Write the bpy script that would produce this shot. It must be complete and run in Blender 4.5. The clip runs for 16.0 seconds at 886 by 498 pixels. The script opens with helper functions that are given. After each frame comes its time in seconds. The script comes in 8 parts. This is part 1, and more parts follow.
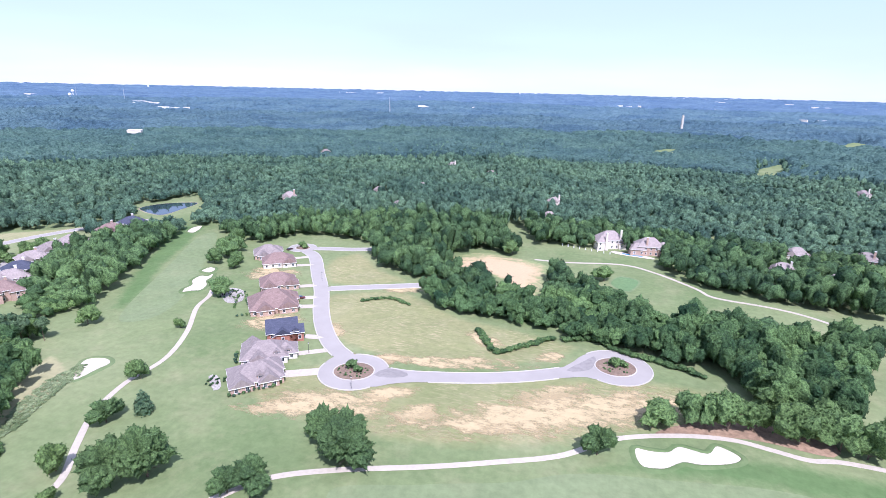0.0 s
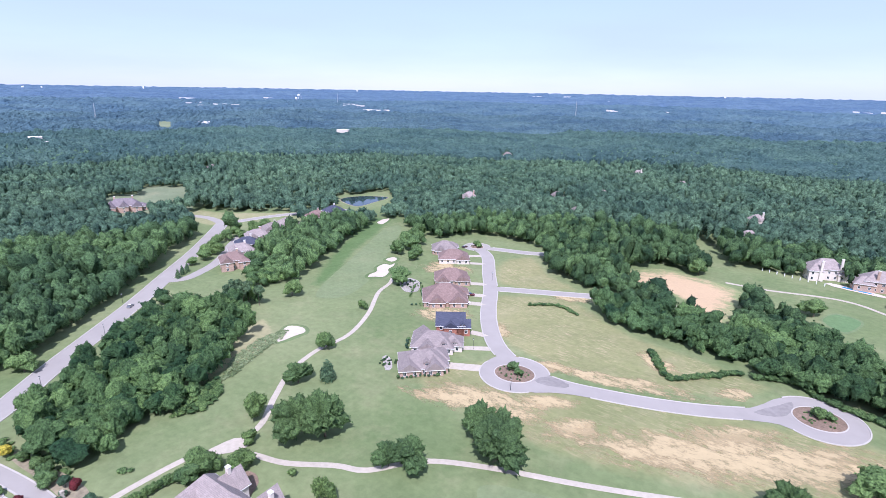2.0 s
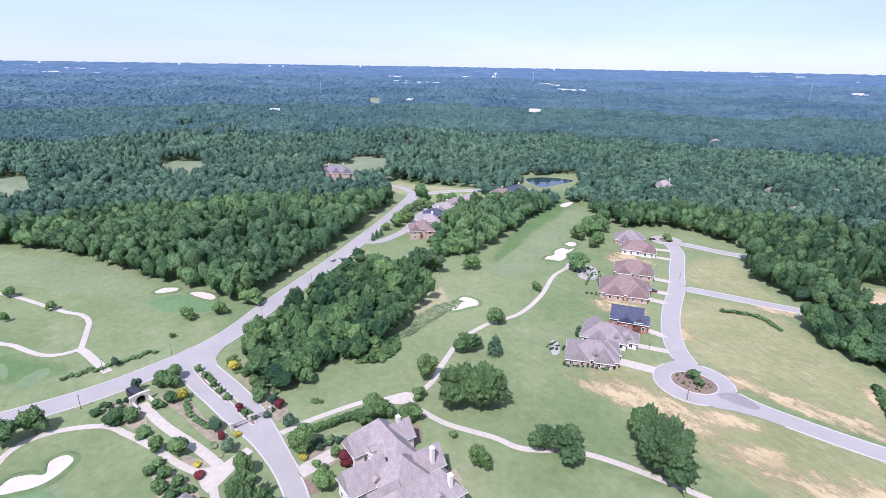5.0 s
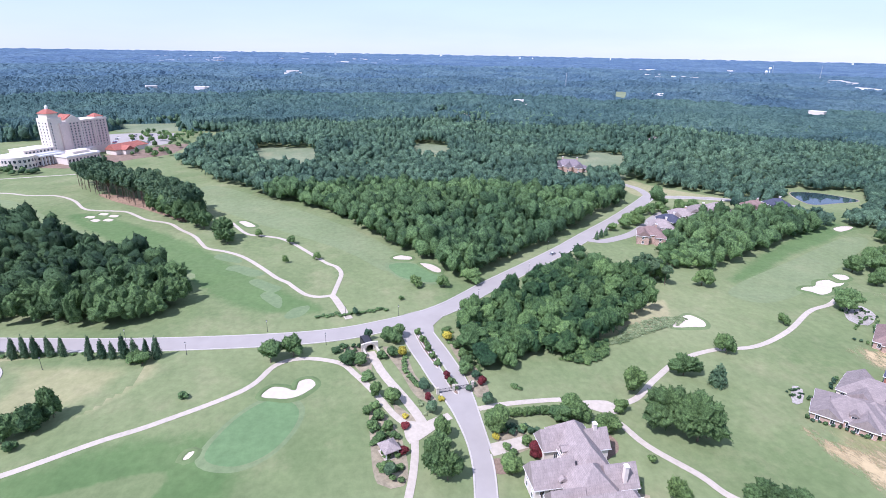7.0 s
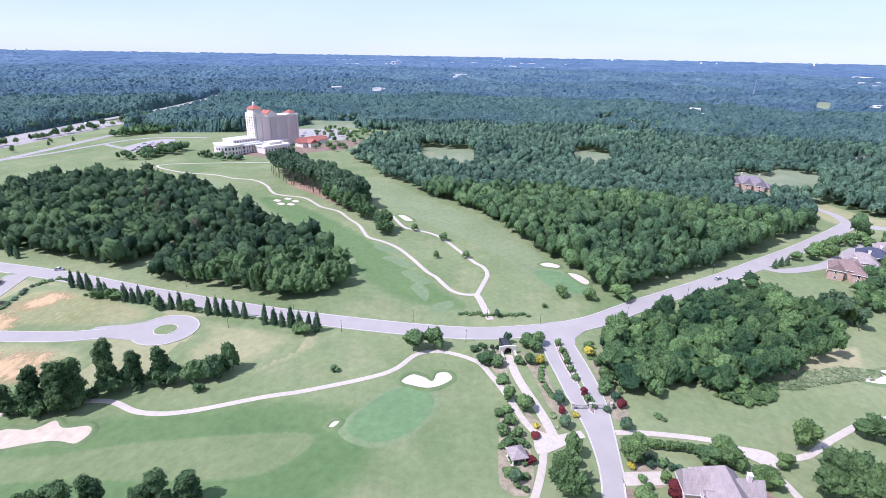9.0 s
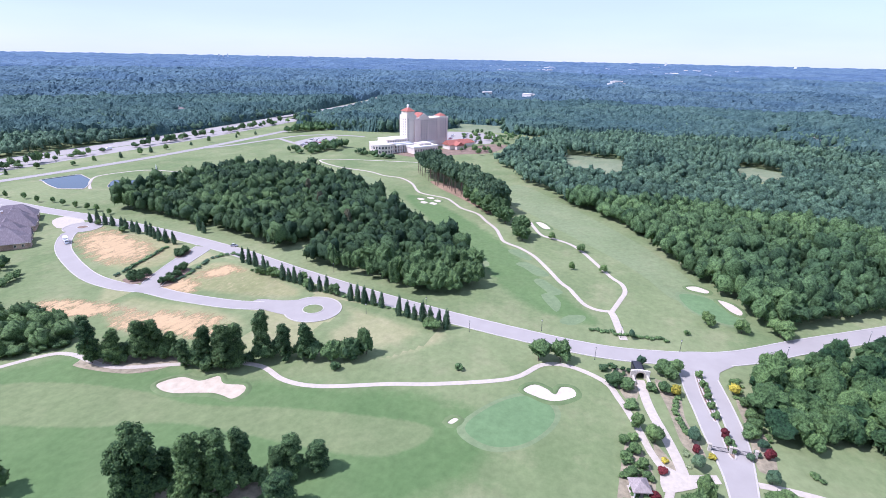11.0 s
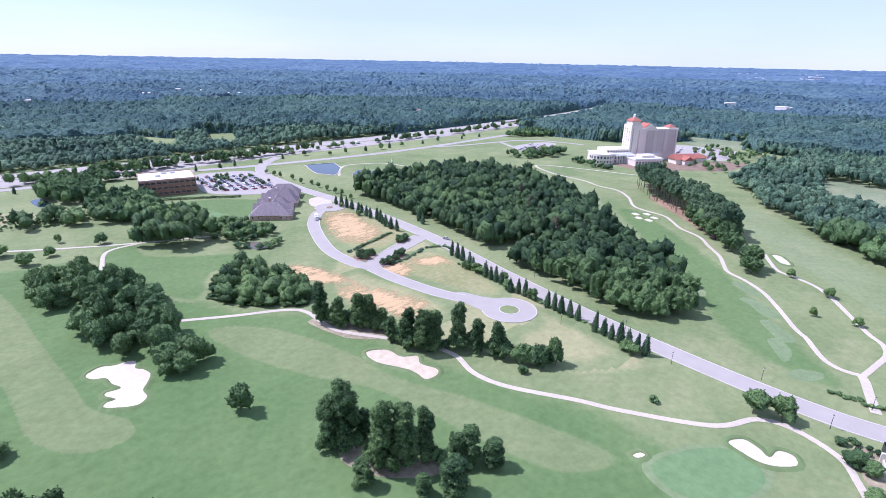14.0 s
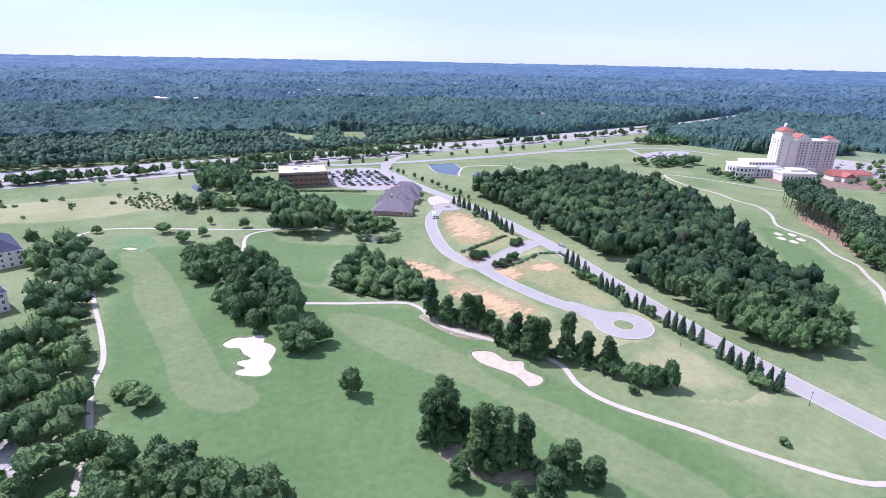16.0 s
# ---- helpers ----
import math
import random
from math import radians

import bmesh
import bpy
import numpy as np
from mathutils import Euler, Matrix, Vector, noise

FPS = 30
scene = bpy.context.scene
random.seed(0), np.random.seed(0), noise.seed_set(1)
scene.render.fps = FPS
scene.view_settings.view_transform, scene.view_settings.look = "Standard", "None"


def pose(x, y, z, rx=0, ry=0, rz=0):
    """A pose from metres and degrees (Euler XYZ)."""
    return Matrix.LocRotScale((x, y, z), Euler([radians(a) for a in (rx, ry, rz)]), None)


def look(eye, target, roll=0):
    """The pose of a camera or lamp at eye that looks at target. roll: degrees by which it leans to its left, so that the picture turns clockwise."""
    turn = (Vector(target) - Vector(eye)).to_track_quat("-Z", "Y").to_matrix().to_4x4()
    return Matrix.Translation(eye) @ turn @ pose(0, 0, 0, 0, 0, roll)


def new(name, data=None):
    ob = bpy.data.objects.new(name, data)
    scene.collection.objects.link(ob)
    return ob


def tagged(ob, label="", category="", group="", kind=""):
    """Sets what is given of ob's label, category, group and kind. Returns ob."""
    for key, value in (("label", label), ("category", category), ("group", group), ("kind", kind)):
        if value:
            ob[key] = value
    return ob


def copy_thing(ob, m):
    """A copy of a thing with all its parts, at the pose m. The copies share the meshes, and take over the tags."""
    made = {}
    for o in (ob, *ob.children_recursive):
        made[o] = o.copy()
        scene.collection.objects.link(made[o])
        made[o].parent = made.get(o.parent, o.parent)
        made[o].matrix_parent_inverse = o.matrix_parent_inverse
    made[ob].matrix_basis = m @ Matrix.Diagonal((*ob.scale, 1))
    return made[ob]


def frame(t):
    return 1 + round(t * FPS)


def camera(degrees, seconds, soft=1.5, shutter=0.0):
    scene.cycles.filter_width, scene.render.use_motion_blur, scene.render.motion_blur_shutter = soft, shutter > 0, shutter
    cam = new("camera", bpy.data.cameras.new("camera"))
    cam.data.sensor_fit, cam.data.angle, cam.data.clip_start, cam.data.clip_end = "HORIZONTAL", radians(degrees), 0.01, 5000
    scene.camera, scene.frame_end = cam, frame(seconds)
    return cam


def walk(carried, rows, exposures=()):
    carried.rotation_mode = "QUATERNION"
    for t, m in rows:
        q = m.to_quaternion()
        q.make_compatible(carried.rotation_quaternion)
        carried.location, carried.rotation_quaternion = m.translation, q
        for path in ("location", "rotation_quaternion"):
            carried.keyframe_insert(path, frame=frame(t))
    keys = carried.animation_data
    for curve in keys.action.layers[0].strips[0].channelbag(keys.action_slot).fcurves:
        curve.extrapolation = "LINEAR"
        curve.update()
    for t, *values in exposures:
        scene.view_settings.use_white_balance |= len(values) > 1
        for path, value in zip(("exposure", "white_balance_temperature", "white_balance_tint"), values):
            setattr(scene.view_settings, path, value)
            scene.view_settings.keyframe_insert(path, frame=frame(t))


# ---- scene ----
import collections
import itertools

# Camera: a drone that hovers at 110 m and turns to its left.
cam = camera(79.5, 16.0, soft=0.5)
PATH = [
    (0.0, pose(0, 0, 110, 73.169, -1.269, 15.563)),
    (0.5, pose(0, 0, 110, 73.171, -1.169, 18.856)),
    (1.0, pose(0, 0, 110, 73.203, -1.104, 24.368)),
    (1.5, pose(0, 0, 110, 73.197, -1.065, 29.874)),
    (2.0, pose(0, 0, 110, 73.185, -1.020, 34.667)),
    (2.5, pose(0, 0, 110, 73.243, -0.991, 38.501)),
    (3.0, pose(0, 0, 110, 73.275, -1.028, 42.378)),
    (3.5, pose(0, 0, 110, 73.350, -0.890, 45.771)),
    (3.7, pose(0, 0, 110, 73.369, -0.910, 47.320)),
    (5.8, pose(0, 0, 110, 69.500, -0.840, 61.420)),
    (6.0, pose(0, 0, 110, 69.573, -0.900, 64.130)),
    (6.5, pose(0, 0, 110, 69.619, -0.921, 72.770)),
    (7.0, pose(0, 0, 110, 69.636, -0.955, 79.474)),
    (7.5, pose(0, 0, 110, 69.662, -0.962, 84.947)),
    (8.0, pose(0, 0, 110, 69.713, -0.927, 89.110)),
    (8.5, pose(0, 0, 110, 69.794, -0.885, 92.993)),
    (8.7, pose(0, 0, 110, 69.780, -0.900, 94.390)),
    (10.8, pose(0, 0, 110, 70.054, -1.120, 109.666)),
    (11.0, pose(0, 0, 110, 70.053, -1.102, 111.760)),
    (11.5, pose(0, 0, 110, 70.056, -1.153, 116.656)),
    (12.0, pose(0, 0, 110, 70.084, -1.140, 120.812)),
    (12.5, pose(0, 0, 110, 70.128, -1.088, 125.124)),
    (13.0, pose(0, 0, 110, 70.183, -1.044, 128.676)),
    (13.5, pose(0, 0, 110, 70.235, -1.015, 131.549)),
    (14.0, pose(0, 0, 110, 70.284, -1.065, 134.748)),
    (14.5, pose(0, 0, 110, 70.303, -1.116, 138.843)),
    (15.0, pose(0, 0, 110, 70.285, -1.178, 144.226)),
    (15.5, pose(0, 0, 110, 70.311, -1.203, 146.628)),
    (16.0, pose(0, 0, 110, 70.326, -1.084, 147.651)),
]
walk(cam, PATH, [(0.0, 0.58, 5430, 27), (1.0, 0.43, 5430, 27), (2.0, 0.37, 5430, 27), (3.5, 0.38, 5440, 27), (6.0, 0.4, 5420, 27), (8.0, 0.45, 5410, 28), (10.8, 0.47, 5370, 29), (16.0, 0.46, 5340, 31)])

# ---- light ----
SUN_EL, SUN_AZ = radians(54), math.atan2(0.53, -0.85)
world = bpy.data.worlds.new("world")
scene.world = world
world.use_nodes = True
wn = world.node_tree.nodes
sky = wn.new("ShaderNodeTexSky")
sky.sky_type, sky.sun_disc = "NISHITA", False
sky.sun_elevation, sky.sun_rotation = SUN_EL, SUN_AZ
sky.air_density, sky.dust_density, sky.ozone_density, sky.altitude = 1.0, 0.15, 1.4, 0
wn["Background"].inputs["Strength"].default_value = 0.135
wl = world.node_tree.links
cloud_map = wn.new("ShaderNodeMapping")
cloud_map.inputs["Scale"].default_value = (1.2, 1.2, 7.0)
wl.new(wn.new("ShaderNodeTexCoord").outputs["Generated"], cloud_map.inputs["Vector"])
cloud = wn.new("ShaderNodeTexNoise")
cloud.inputs["Scale"].default_value, cloud.inputs["Detail"].default_value = 1.6, 6
wl.new(cloud_map.outputs[0], cloud.inputs["Vector"])
veil = wn.new("ShaderNodeMapRange")
for k, v in enumerate((0.38, 0.75, 0.7, 0.88)):
    veil.inputs[k + 1].default_value = v
wl.new(cloud.outputs["Fac"], veil.inputs[0])
sky_mix = wn.new("ShaderNodeMix")
sky_mix.data_type = "RGBA"
wl.new(veil.outputs[0], sky_mix.inputs[0])
wl.new(sky.outputs[0], sky_mix.inputs[6])
sky_mix.inputs[7].default_value = (3.75, 4.4, 5.35, 1)
wl.new(sky_mix.outputs[2], wn["Background"].inputs["Color"])
sun_data = bpy.data.lights.new("sun", "SUN")
sun_data.energy, sun_data.angle, sun_data.color = 4.6, radians(0.6), (1.0, 0.95, 0.87)
sun = new("sun", sun_data)
sun.matrix_world = look((math.sin(SUN_AZ) * 500, math.cos(SUN_AZ) * 500, 500 * math.tan(SUN_EL)), (0, 0, 0))


# ---- materials ----
def material(name):
    m = bpy.data.materials.new(name)
    m.use_nodes = True
    t = m.node_tree
    return m, t.nodes, t.links, t.nodes["Principled BSDF"]


def noise_node(n, l, scale, detail=4.0, rough=0.55, vec=None):
    t = n.new("ShaderNodeTexNoise")
    t.inputs["Scale"].default_value, t.inputs["Detail"].default_value, t.inputs["Roughness"].default_value = scale, detail, rough
    if vec is not None:
        l.new(vec, t.inputs["Vector"])
    return t.outputs["Fac"]


def ramp(n, l, fac, stops):
    r = n.new("ShaderNodeValToRGB")
    e = r.color_ramp.elements
    while len(e) < len(stops):
        e.new(0.5)
    for k, (p, c) in enumerate(stops):
        e[k].position, e[k].color = p, (*c, 1) if len(c) == 3 else c
    l.new(fac, r.inputs["Fac"])
    return r.outputs["Color"]


def mix(n, l, fac, a, b, kind="MIX"):
    m = n.new("ShaderNodeMix")
    m.data_type, m.blend_type = "RGBA", kind
    for sock, v in ((m.inputs[0], fac), (m.inputs[6], a), (m.inputs[7], b)):
        if hasattr(v, "is_output"):
            l.new(v, sock)
        elif isinstance(v, tuple):
            sock.default_value = (*v, 1) if len(v) == 3 else v
        else:
            sock.default_value = v
    return m.outputs[2]


def arith(n, l, op, a, b):
    m = n.new("ShaderNodeMath")
    m.operation = op
    for sock, v in zip(m.inputs, (a, b)):
        if hasattr(v, "is_output"):
            l.new(v, sock)
        else:
            sock.default_value = v
    return m.outputs[0]


def bump(n, l, b, height, strength, dist):
    k = n.new("ShaderNodeBump")
    k.inputs["Strength"].default_value, k.inputs["Distance"].default_value = strength, dist
    l.new(height, k.inputs["Height"])
    l.new(k.outputs[0], b.inputs["Normal"])


def place(n):
    return n.new("ShaderNodeNewGeometry").outputs["Position"]


GRASS_A, GRASS_B, GRASS_DRY = (0.14, 0.184, 0.078), (0.214, 0.242, 0.117), (0.34, 0.3, 0.18)


def turf(n, l, pos, a=GRASS_A, b=GRASS_B, dry=0.45):
    """Grass seen from high up: broad lush and thin areas, mottling, dry streaks."""
    broad = noise_node(n, l, 0.012, 5, 0.6, pos)
    fine = noise_node(n, l, 0.35, 5, 0.65, pos)
    c = mix(n, l, ramp(n, l, broad, [(0.36, (0, 0, 0)), (0.64, (1, 1, 1))]), a, b)
    c = mix(n, l, arith(n, l, "MULTIPLY", ramp(n, l, noise_node(n, l, 0.045, 7, 0.68, pos), [(0.5, (0, 0, 0)), (0.74, (1, 1, 1))]), dry), c, GRASS_DRY)
    return mix(n, l, 0.5, c, ramp(n, l, fine, [(0.3, (0.72, 0.74, 0.7)), (0.7, (1.26, 1.25, 1.22))]), "MULTIPLY"), fine


def grass_material(name, a, b, dry, mow=0.0, soil=None, blend=0.0, streaks=0.0, bare=False, base=(GRASS_A, GRASS_B, 0.4)):
    m, n, l, bs = material(name)
    pos = place(n)
    c, fine = turf(n, l, pos, a, b, dry)
    if mow:
        w = n.new("ShaderNodeTexWave")
        w.inputs["Scale"].default_value, w.inputs["Distortion"].default_value = 0.06, 0.6
        w.bands_direction = "DIAGONAL"
        l.new(pos, w.inputs["Vector"])
        c = mix(n, l, mow, c, ramp(n, l, w.outputs["Fac"], [(0.45, (0.85, 0.88, 0.85)), (0.55, (1.12, 1.1, 1.1))]), "MULTIPLY")
    if soil:
        edge = n.new("ShaderNodeAttribute")
        edge.attribute_name = "edge"
        mp = n.new("ShaderNodeMapping")
        mp.inputs["Scale"].default_value = (0.75, 1.5, 1.0)
        l.new(pos, mp.inputs["Vector"])
        patchy = noise_node(n, l, 0.15, 10, 0.8, mp.outputs[0])
        fac = arith(n, l, "ADD", arith(n, l, "MULTIPLY", edge.outputs["Fac"], soil[1]), patchy)
        fac = ramp(n, l, fac, [(soil[2] - 0.05, (0, 0, 0)), (soil[2] + 0.11, (1, 1, 1))])
        earth = mix(n, l, noise_node(n, l, 0.6, 5, 0.7, pos), tuple(v * 0.82 for v in soil[0]), tuple(min(1, v * 1.18) for v in soil[0]))
        c = earth if bare else mix(n, l, fac, c, earth)
        if bare:
            # only the bare earth itself; the grass below shows between
            gap = n.new("ShaderNodeBsdfTransparent")
            sh = n.new("ShaderNodeMixShader")
            l.new(fac, sh.inputs[0])
            l.new(gap.outputs[0], sh.inputs[1])
            l.new(bs.outputs[0], sh.inputs[2])
            l.new(sh.outputs[0], n["Material Output"].inputs["Surface"])
    if streaks:
        # straw lying in rows where seed was drilled
        mp = n.new("ShaderNodeMapping")
        mp.inputs["Rotation"].default_value, mp.inputs["Scale"].default_value = (0, 0, 0.5), (0.22, 1.0, 1.0)
        l.new(pos, mp.inputs["Vector"])
        rows = ramp(n, l, noise_node(n, l, 0.95, 4, 0.7, mp.outputs[0]), [(0.5, (0, 0, 0)), (0.66, (1, 1, 1))])
        where = ramp(n, l, noise_node(n, l, 0.03, 5, 0.65, pos), [(0.38, (0, 0, 0)), (0.66, (1, 1, 1))])
        c = mix(n, l, arith(n, l, "MULTIPLY", arith(n, l, "MULTIPLY", rows, where), streaks), c, (0.47, 0.375, 0.225))
    if blend:
        # the rim melts into the rough grass round it
        rim = n.new("ShaderNodeAttribute")
        rim.attribute_name = "edge"
        under, _ = turf(n, l, pos, *base)
        fac = arith(n, l, "ADD", rim.outputs["Fac"], arith(n, l, "MULTIPLY", arith(n, l, "SUBTRACT", noise_node(n, l, 0.16, 6, 0.7, pos), 0.5), blend))
        c = mix(n, l, ramp(n, l, fac, [(0.15, (0, 0, 0)), (0.75, (1, 1, 1))]), under, c)
    l.new(c, bs.inputs["Base Color"])
    bs.inputs["Roughness"].default_value, bs.inputs["Specular IOR Level"].default_value = 0.95, 0.1
    # tufts, and the gentle mounds of the land
    swell = noise_node(n, l, 0.035, 2, 0.5, pos)
    bump(n, l, bs, arith(n, l, "ADD", arith(n, l, "MULTIPLY", fine, 0.12), arith(n, l, "MULTIPLY", swell, 4.5)), 0.7, 1.0)
    return m


def leaf_material(name, dark, light, wild=0.5, grain=2.2, speck=0.85):
    """Foliage: each clump its own green, trees differ over some ten metres."""
    m, n, l, bs = material(name)
    g = n.new("ShaderNodeNewGeometry")
    o = n.new("ShaderNodeObjectInfo")
    tree = noise_node(n, l, 0.09, 2, 0.5, g.outputs["Position"])
    fac = arith(n, l, "ADD", arith(n, l, "MULTIPLY", g.outputs["Random Per Island"], 0.5), arith(n, l, "MULTIPLY", tree, 0.86))
    fac = arith(n, l, "ADD", fac, arith(n, l, "MULTIPLY", arith(n, l, "SUBTRACT", o.outputs["Random"], 0.5), wild * 0.6))
    c = ramp(n, l, fac, [(0.36, dark), (0.94, light)])
    c = mix(n, l, 0.7, c, ramp(n, l, noise_node(n, l, 0.009, 3, 0.6, g.outputs["Position"]), [(0.38, (0.62, 0.7, 0.78)), (0.62, (1.3, 1.25, 1.12))]), "MULTIPLY")
    c = mix(n, l, arith(n, l, "MULTIPLY", ramp(n, l, noise_node(n, l, 0.02, 4, 0.6, g.outputs["Position"]), [(0.5, (0, 0, 0)), (0.72, (1, 1, 1))]), 0.4), c, tuple(v * 0.55 for v in light))
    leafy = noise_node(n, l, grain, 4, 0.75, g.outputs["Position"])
    # Low spots of the noise are painted dark, like shade between leaf clusters.
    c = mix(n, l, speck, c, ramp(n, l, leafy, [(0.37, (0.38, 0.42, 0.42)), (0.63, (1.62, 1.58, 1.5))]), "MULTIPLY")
    l.new(c, bs.inputs["Base Color"])
    bump(n, l, bs, leafy, 0.85, 1.5 / grain)
    bs.inputs["Roughness"].default_value, bs.inputs["Specular IOR Level"].default_value = 0.7, 0.2
    t = n.new("ShaderNodeBsdfTranslucent")
    l.new(c, t.inputs["Color"])
    s = n.new("ShaderNodeMixShader")
    s.inputs[0].default_value = 0.16
    l.new(bs.outputs[0], s.inputs[1])
    l.new(t.outputs[0], s.inputs[2])
    l.new(s.outputs[0], n["Material Output"].inputs["Surface"])
    return m


def plain(name, color, rough=0.8, spread=0.18, scale=0.8, metal=0.0, spec=0.3, relief=0.0):
    """A surface of one colour with grain and stains at two scales."""
    m, n, l, bs = material(name)
    pos = place(n)
    a = noise_node(n, l, scale, 6, 0.6, pos)
    b = noise_node(n, l, scale * 0.09, 4, 0.6, pos)
    c = mix(n, l, ramp(n, l, a, [(0.3, (0, 0, 0)), (0.7, (1, 1, 1))]), tuple(v * (1 - spread) for v in color), tuple(min(1, v * (1 + spread)) for v in color))
    c = mix(n, l, 0.6, c, ramp(n, l, b, [(0.35, (1 - spread,) * 3), (0.65, (1 + spread * 0.6,) * 3)]), "MULTIPLY")
    l.new(c, bs.inputs["Base Color"])
    bs.inputs["Roughness"].default_value, bs.inputs["Metallic"].default_value, bs.inputs["Specular IOR Level"].default_value = rough, metal, spec
    if relief:
        bump(n, l, bs, a, 0.6, relief)
    return m


def coursed(name, color, dark, sx, sy, rough=0.9, vertical=False):
    """Brick or shingle courses at their real size."""
    m, n, l, bs = material(name)
    tc = n.new("ShaderNodeTexCoord")
    br = n.new("ShaderNodeTexBrick")
    mp = n.new("ShaderNodeMapping")
    if vertical:
        mp.inputs["Rotation"].default_value = (radians(90), 0, 0)
    l.new(tc.outputs["Object"], mp.inputs["Vector"])
    l.new(mp.outputs[0], br.inputs["Vector"])
    br.inputs["Scale"].default_value = 1.0
    br.inputs["Brick Width"].default_value, br.inputs["Row Height"].default_value, br.inputs["Mortar Size"].default_value = sx, sy, sy * 0.08
    br.inputs["Color1"].default_value, br.inputs["Color2"].default_value, br.inputs["Mortar"].default_value = (*color, 1), (*dark, 1), (*[v * 0.8 for v in dark], 1)
    c = mix(n, l, 0.7, br.outputs["Color"], ramp(n, l, noise_node(n, l, 0.5, 6, 0.65, place(n)), [(0.3, (0.78,) * 3), (0.7, (1.18,) * 3)]), "MULTIPLY")
    l.new(c, bs.inputs["Base Color"])
    bs.inputs["Roughness"].default_value, bs.inputs["Specular IOR Level"].default_value = rough, 0.2
    return m


M_GROUND = grass_material("rough_grass", GRASS_A, GRASS_B, 0.4)
M_FAIR = grass_material("fairway_grass", (0.17, 0.21, 0.1), (0.2, 0.236, 0.122), 0.2, 0.12)
M_DEEP = grass_material("lush_grass", (0.098, 0.158, 0.058), (0.128, 0.186, 0.074), 0.06, blend=1.2)
M_FAIR_LUSH = grass_material("fairway_in_lush_grass", (0.148, 0.188, 0.082), (0.174, 0.208, 0.095), 0.12, 0.1, blend=0.35, base=((0.098, 0.158, 0.058), (0.128, 0.186, 0.074), 0.06))
M_GREEN = grass_material("putting_green_grass", (0.128, 0.204, 0.09), (0.146, 0.22, 0.1), 0.03)
M_LIP = grass_material("lip_grass", (0.115, 0.165, 0.066), (0.145, 0.19, 0.085), 0.15)
M_COLLAR = grass_material("collar_grass", (0.158, 0.206, 0.1), (0.186, 0.23, 0.118), 0.2)
M_TEE = grass_material("tee_grass", (0.15, 0.203, 0.1), (0.173, 0.222, 0.113), 0.08)
M_LOT = grass_material("lot_grass", (0.19, 0.206, 0.088), (0.262, 0.252, 0.122), 0.5, 0.0, ((0.47, 0.37, 0.22), 0.0, 0.64), 1.0, 0.8)
M_SOIL = grass_material("bare_soil_in_grass", (0.2, 0.226, 0.11), (0.285, 0.282, 0.155), 0.6, 0.0, ((0.46, 0.36, 0.2), 0.2, 0.6), bare=True)
M_CLAY = grass_material("red_clay_in_grass", (0.24, 0.25, 0.12), (0.3, 0.29, 0.16), 0.6, 0.0, ((0.475, 0.335, 0.18), 0.2, 0.57), bare=True)
M_SITE = grass_material("graded_clay_site", (0.2, 0.24, 0.1), (0.25, 0.27, 0.13), 0.6, 0.0, ((0.5, 0.36, 0.215), 0.34, 0.6))
M_MEADOW = grass_material("dry_meadow_grass", (0.235, 0.245, 0.115), (0.315, 0.295, 0.16), 0.7, blend=0.8)
M_MEADOWF = grass_material("pale_field_grass", (0.16, 0.195, 0.11), (0.22, 0.245, 0.15), 0.5)
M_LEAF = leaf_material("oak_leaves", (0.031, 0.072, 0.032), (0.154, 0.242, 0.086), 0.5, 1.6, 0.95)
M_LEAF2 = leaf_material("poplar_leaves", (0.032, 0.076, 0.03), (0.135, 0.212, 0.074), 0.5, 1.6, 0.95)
# Oaks' own dark green; the inner wood borrows it as painted shade.
M_DARKLEAF = leaf_material("oak_and_shaded_wood_leaves", (0.022, 0.052, 0.026), (0.106, 0.176, 0.067), 0.5, 1.8, 0.95)
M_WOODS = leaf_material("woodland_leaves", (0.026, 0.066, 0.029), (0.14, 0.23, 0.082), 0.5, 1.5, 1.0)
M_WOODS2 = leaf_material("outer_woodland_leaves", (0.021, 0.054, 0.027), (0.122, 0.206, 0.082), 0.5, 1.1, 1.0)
# Bluer than the near woods: distance haze put into the leaf colour.
M_MIDW = leaf_material("haze_tinted_leaves", (0.02, 0.053, 0.039), (0.12, 0.202, 0.128), 0.5, 0.6, 1.0)
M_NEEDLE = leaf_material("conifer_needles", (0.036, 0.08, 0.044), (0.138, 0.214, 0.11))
M_BRONZE = leaf_material("bronze_leaves", (0.055, 0.062, 0.036), (0.145, 0.135, 0.08), 0.3)
M_RED = leaf_material("red_leaves", (0.06, 0.012, 0.016), (0.16, 0.03, 0.035))
M_GOLD = leaf_material("yellow_leaves", (0.22, 0.19, 0.02), (0.5, 0.42, 0.06))
M_REED = leaf_material("reed_leaves", (0.14, 0.19, 0.085), (0.3, 0.35, 0.19))
M_BARK = plain("bark", (0.14, 0.105, 0.075), 0.95, 0.35, 3)
M_ASPHALT = plain("worn_asphalt", (0.335, 0.302, 0.27), 0.9, 0.06, 0.12)
M_ASPHALT2 = plain("patched_asphalt", (0.25, 0.225, 0.205), 0.9, 0.15, 0.5)
M_CONC = plain("pale_concrete", (0.46, 0.4, 0.32), 0.85, 0.1, 0.7)
M_KERB = plain("kerb_concrete", (0.46, 0.42, 0.37), 0.85, 0.1, 1.2)
M_MUD = plain("muddy_water", (0.15, 0.125, 0.1), 0.25, 0.15, 0.4)
M_SAND = plain("bunker_sand", (0.55, 0.465, 0.375), 0.95, 0.1, 0.5, relief=0.1)
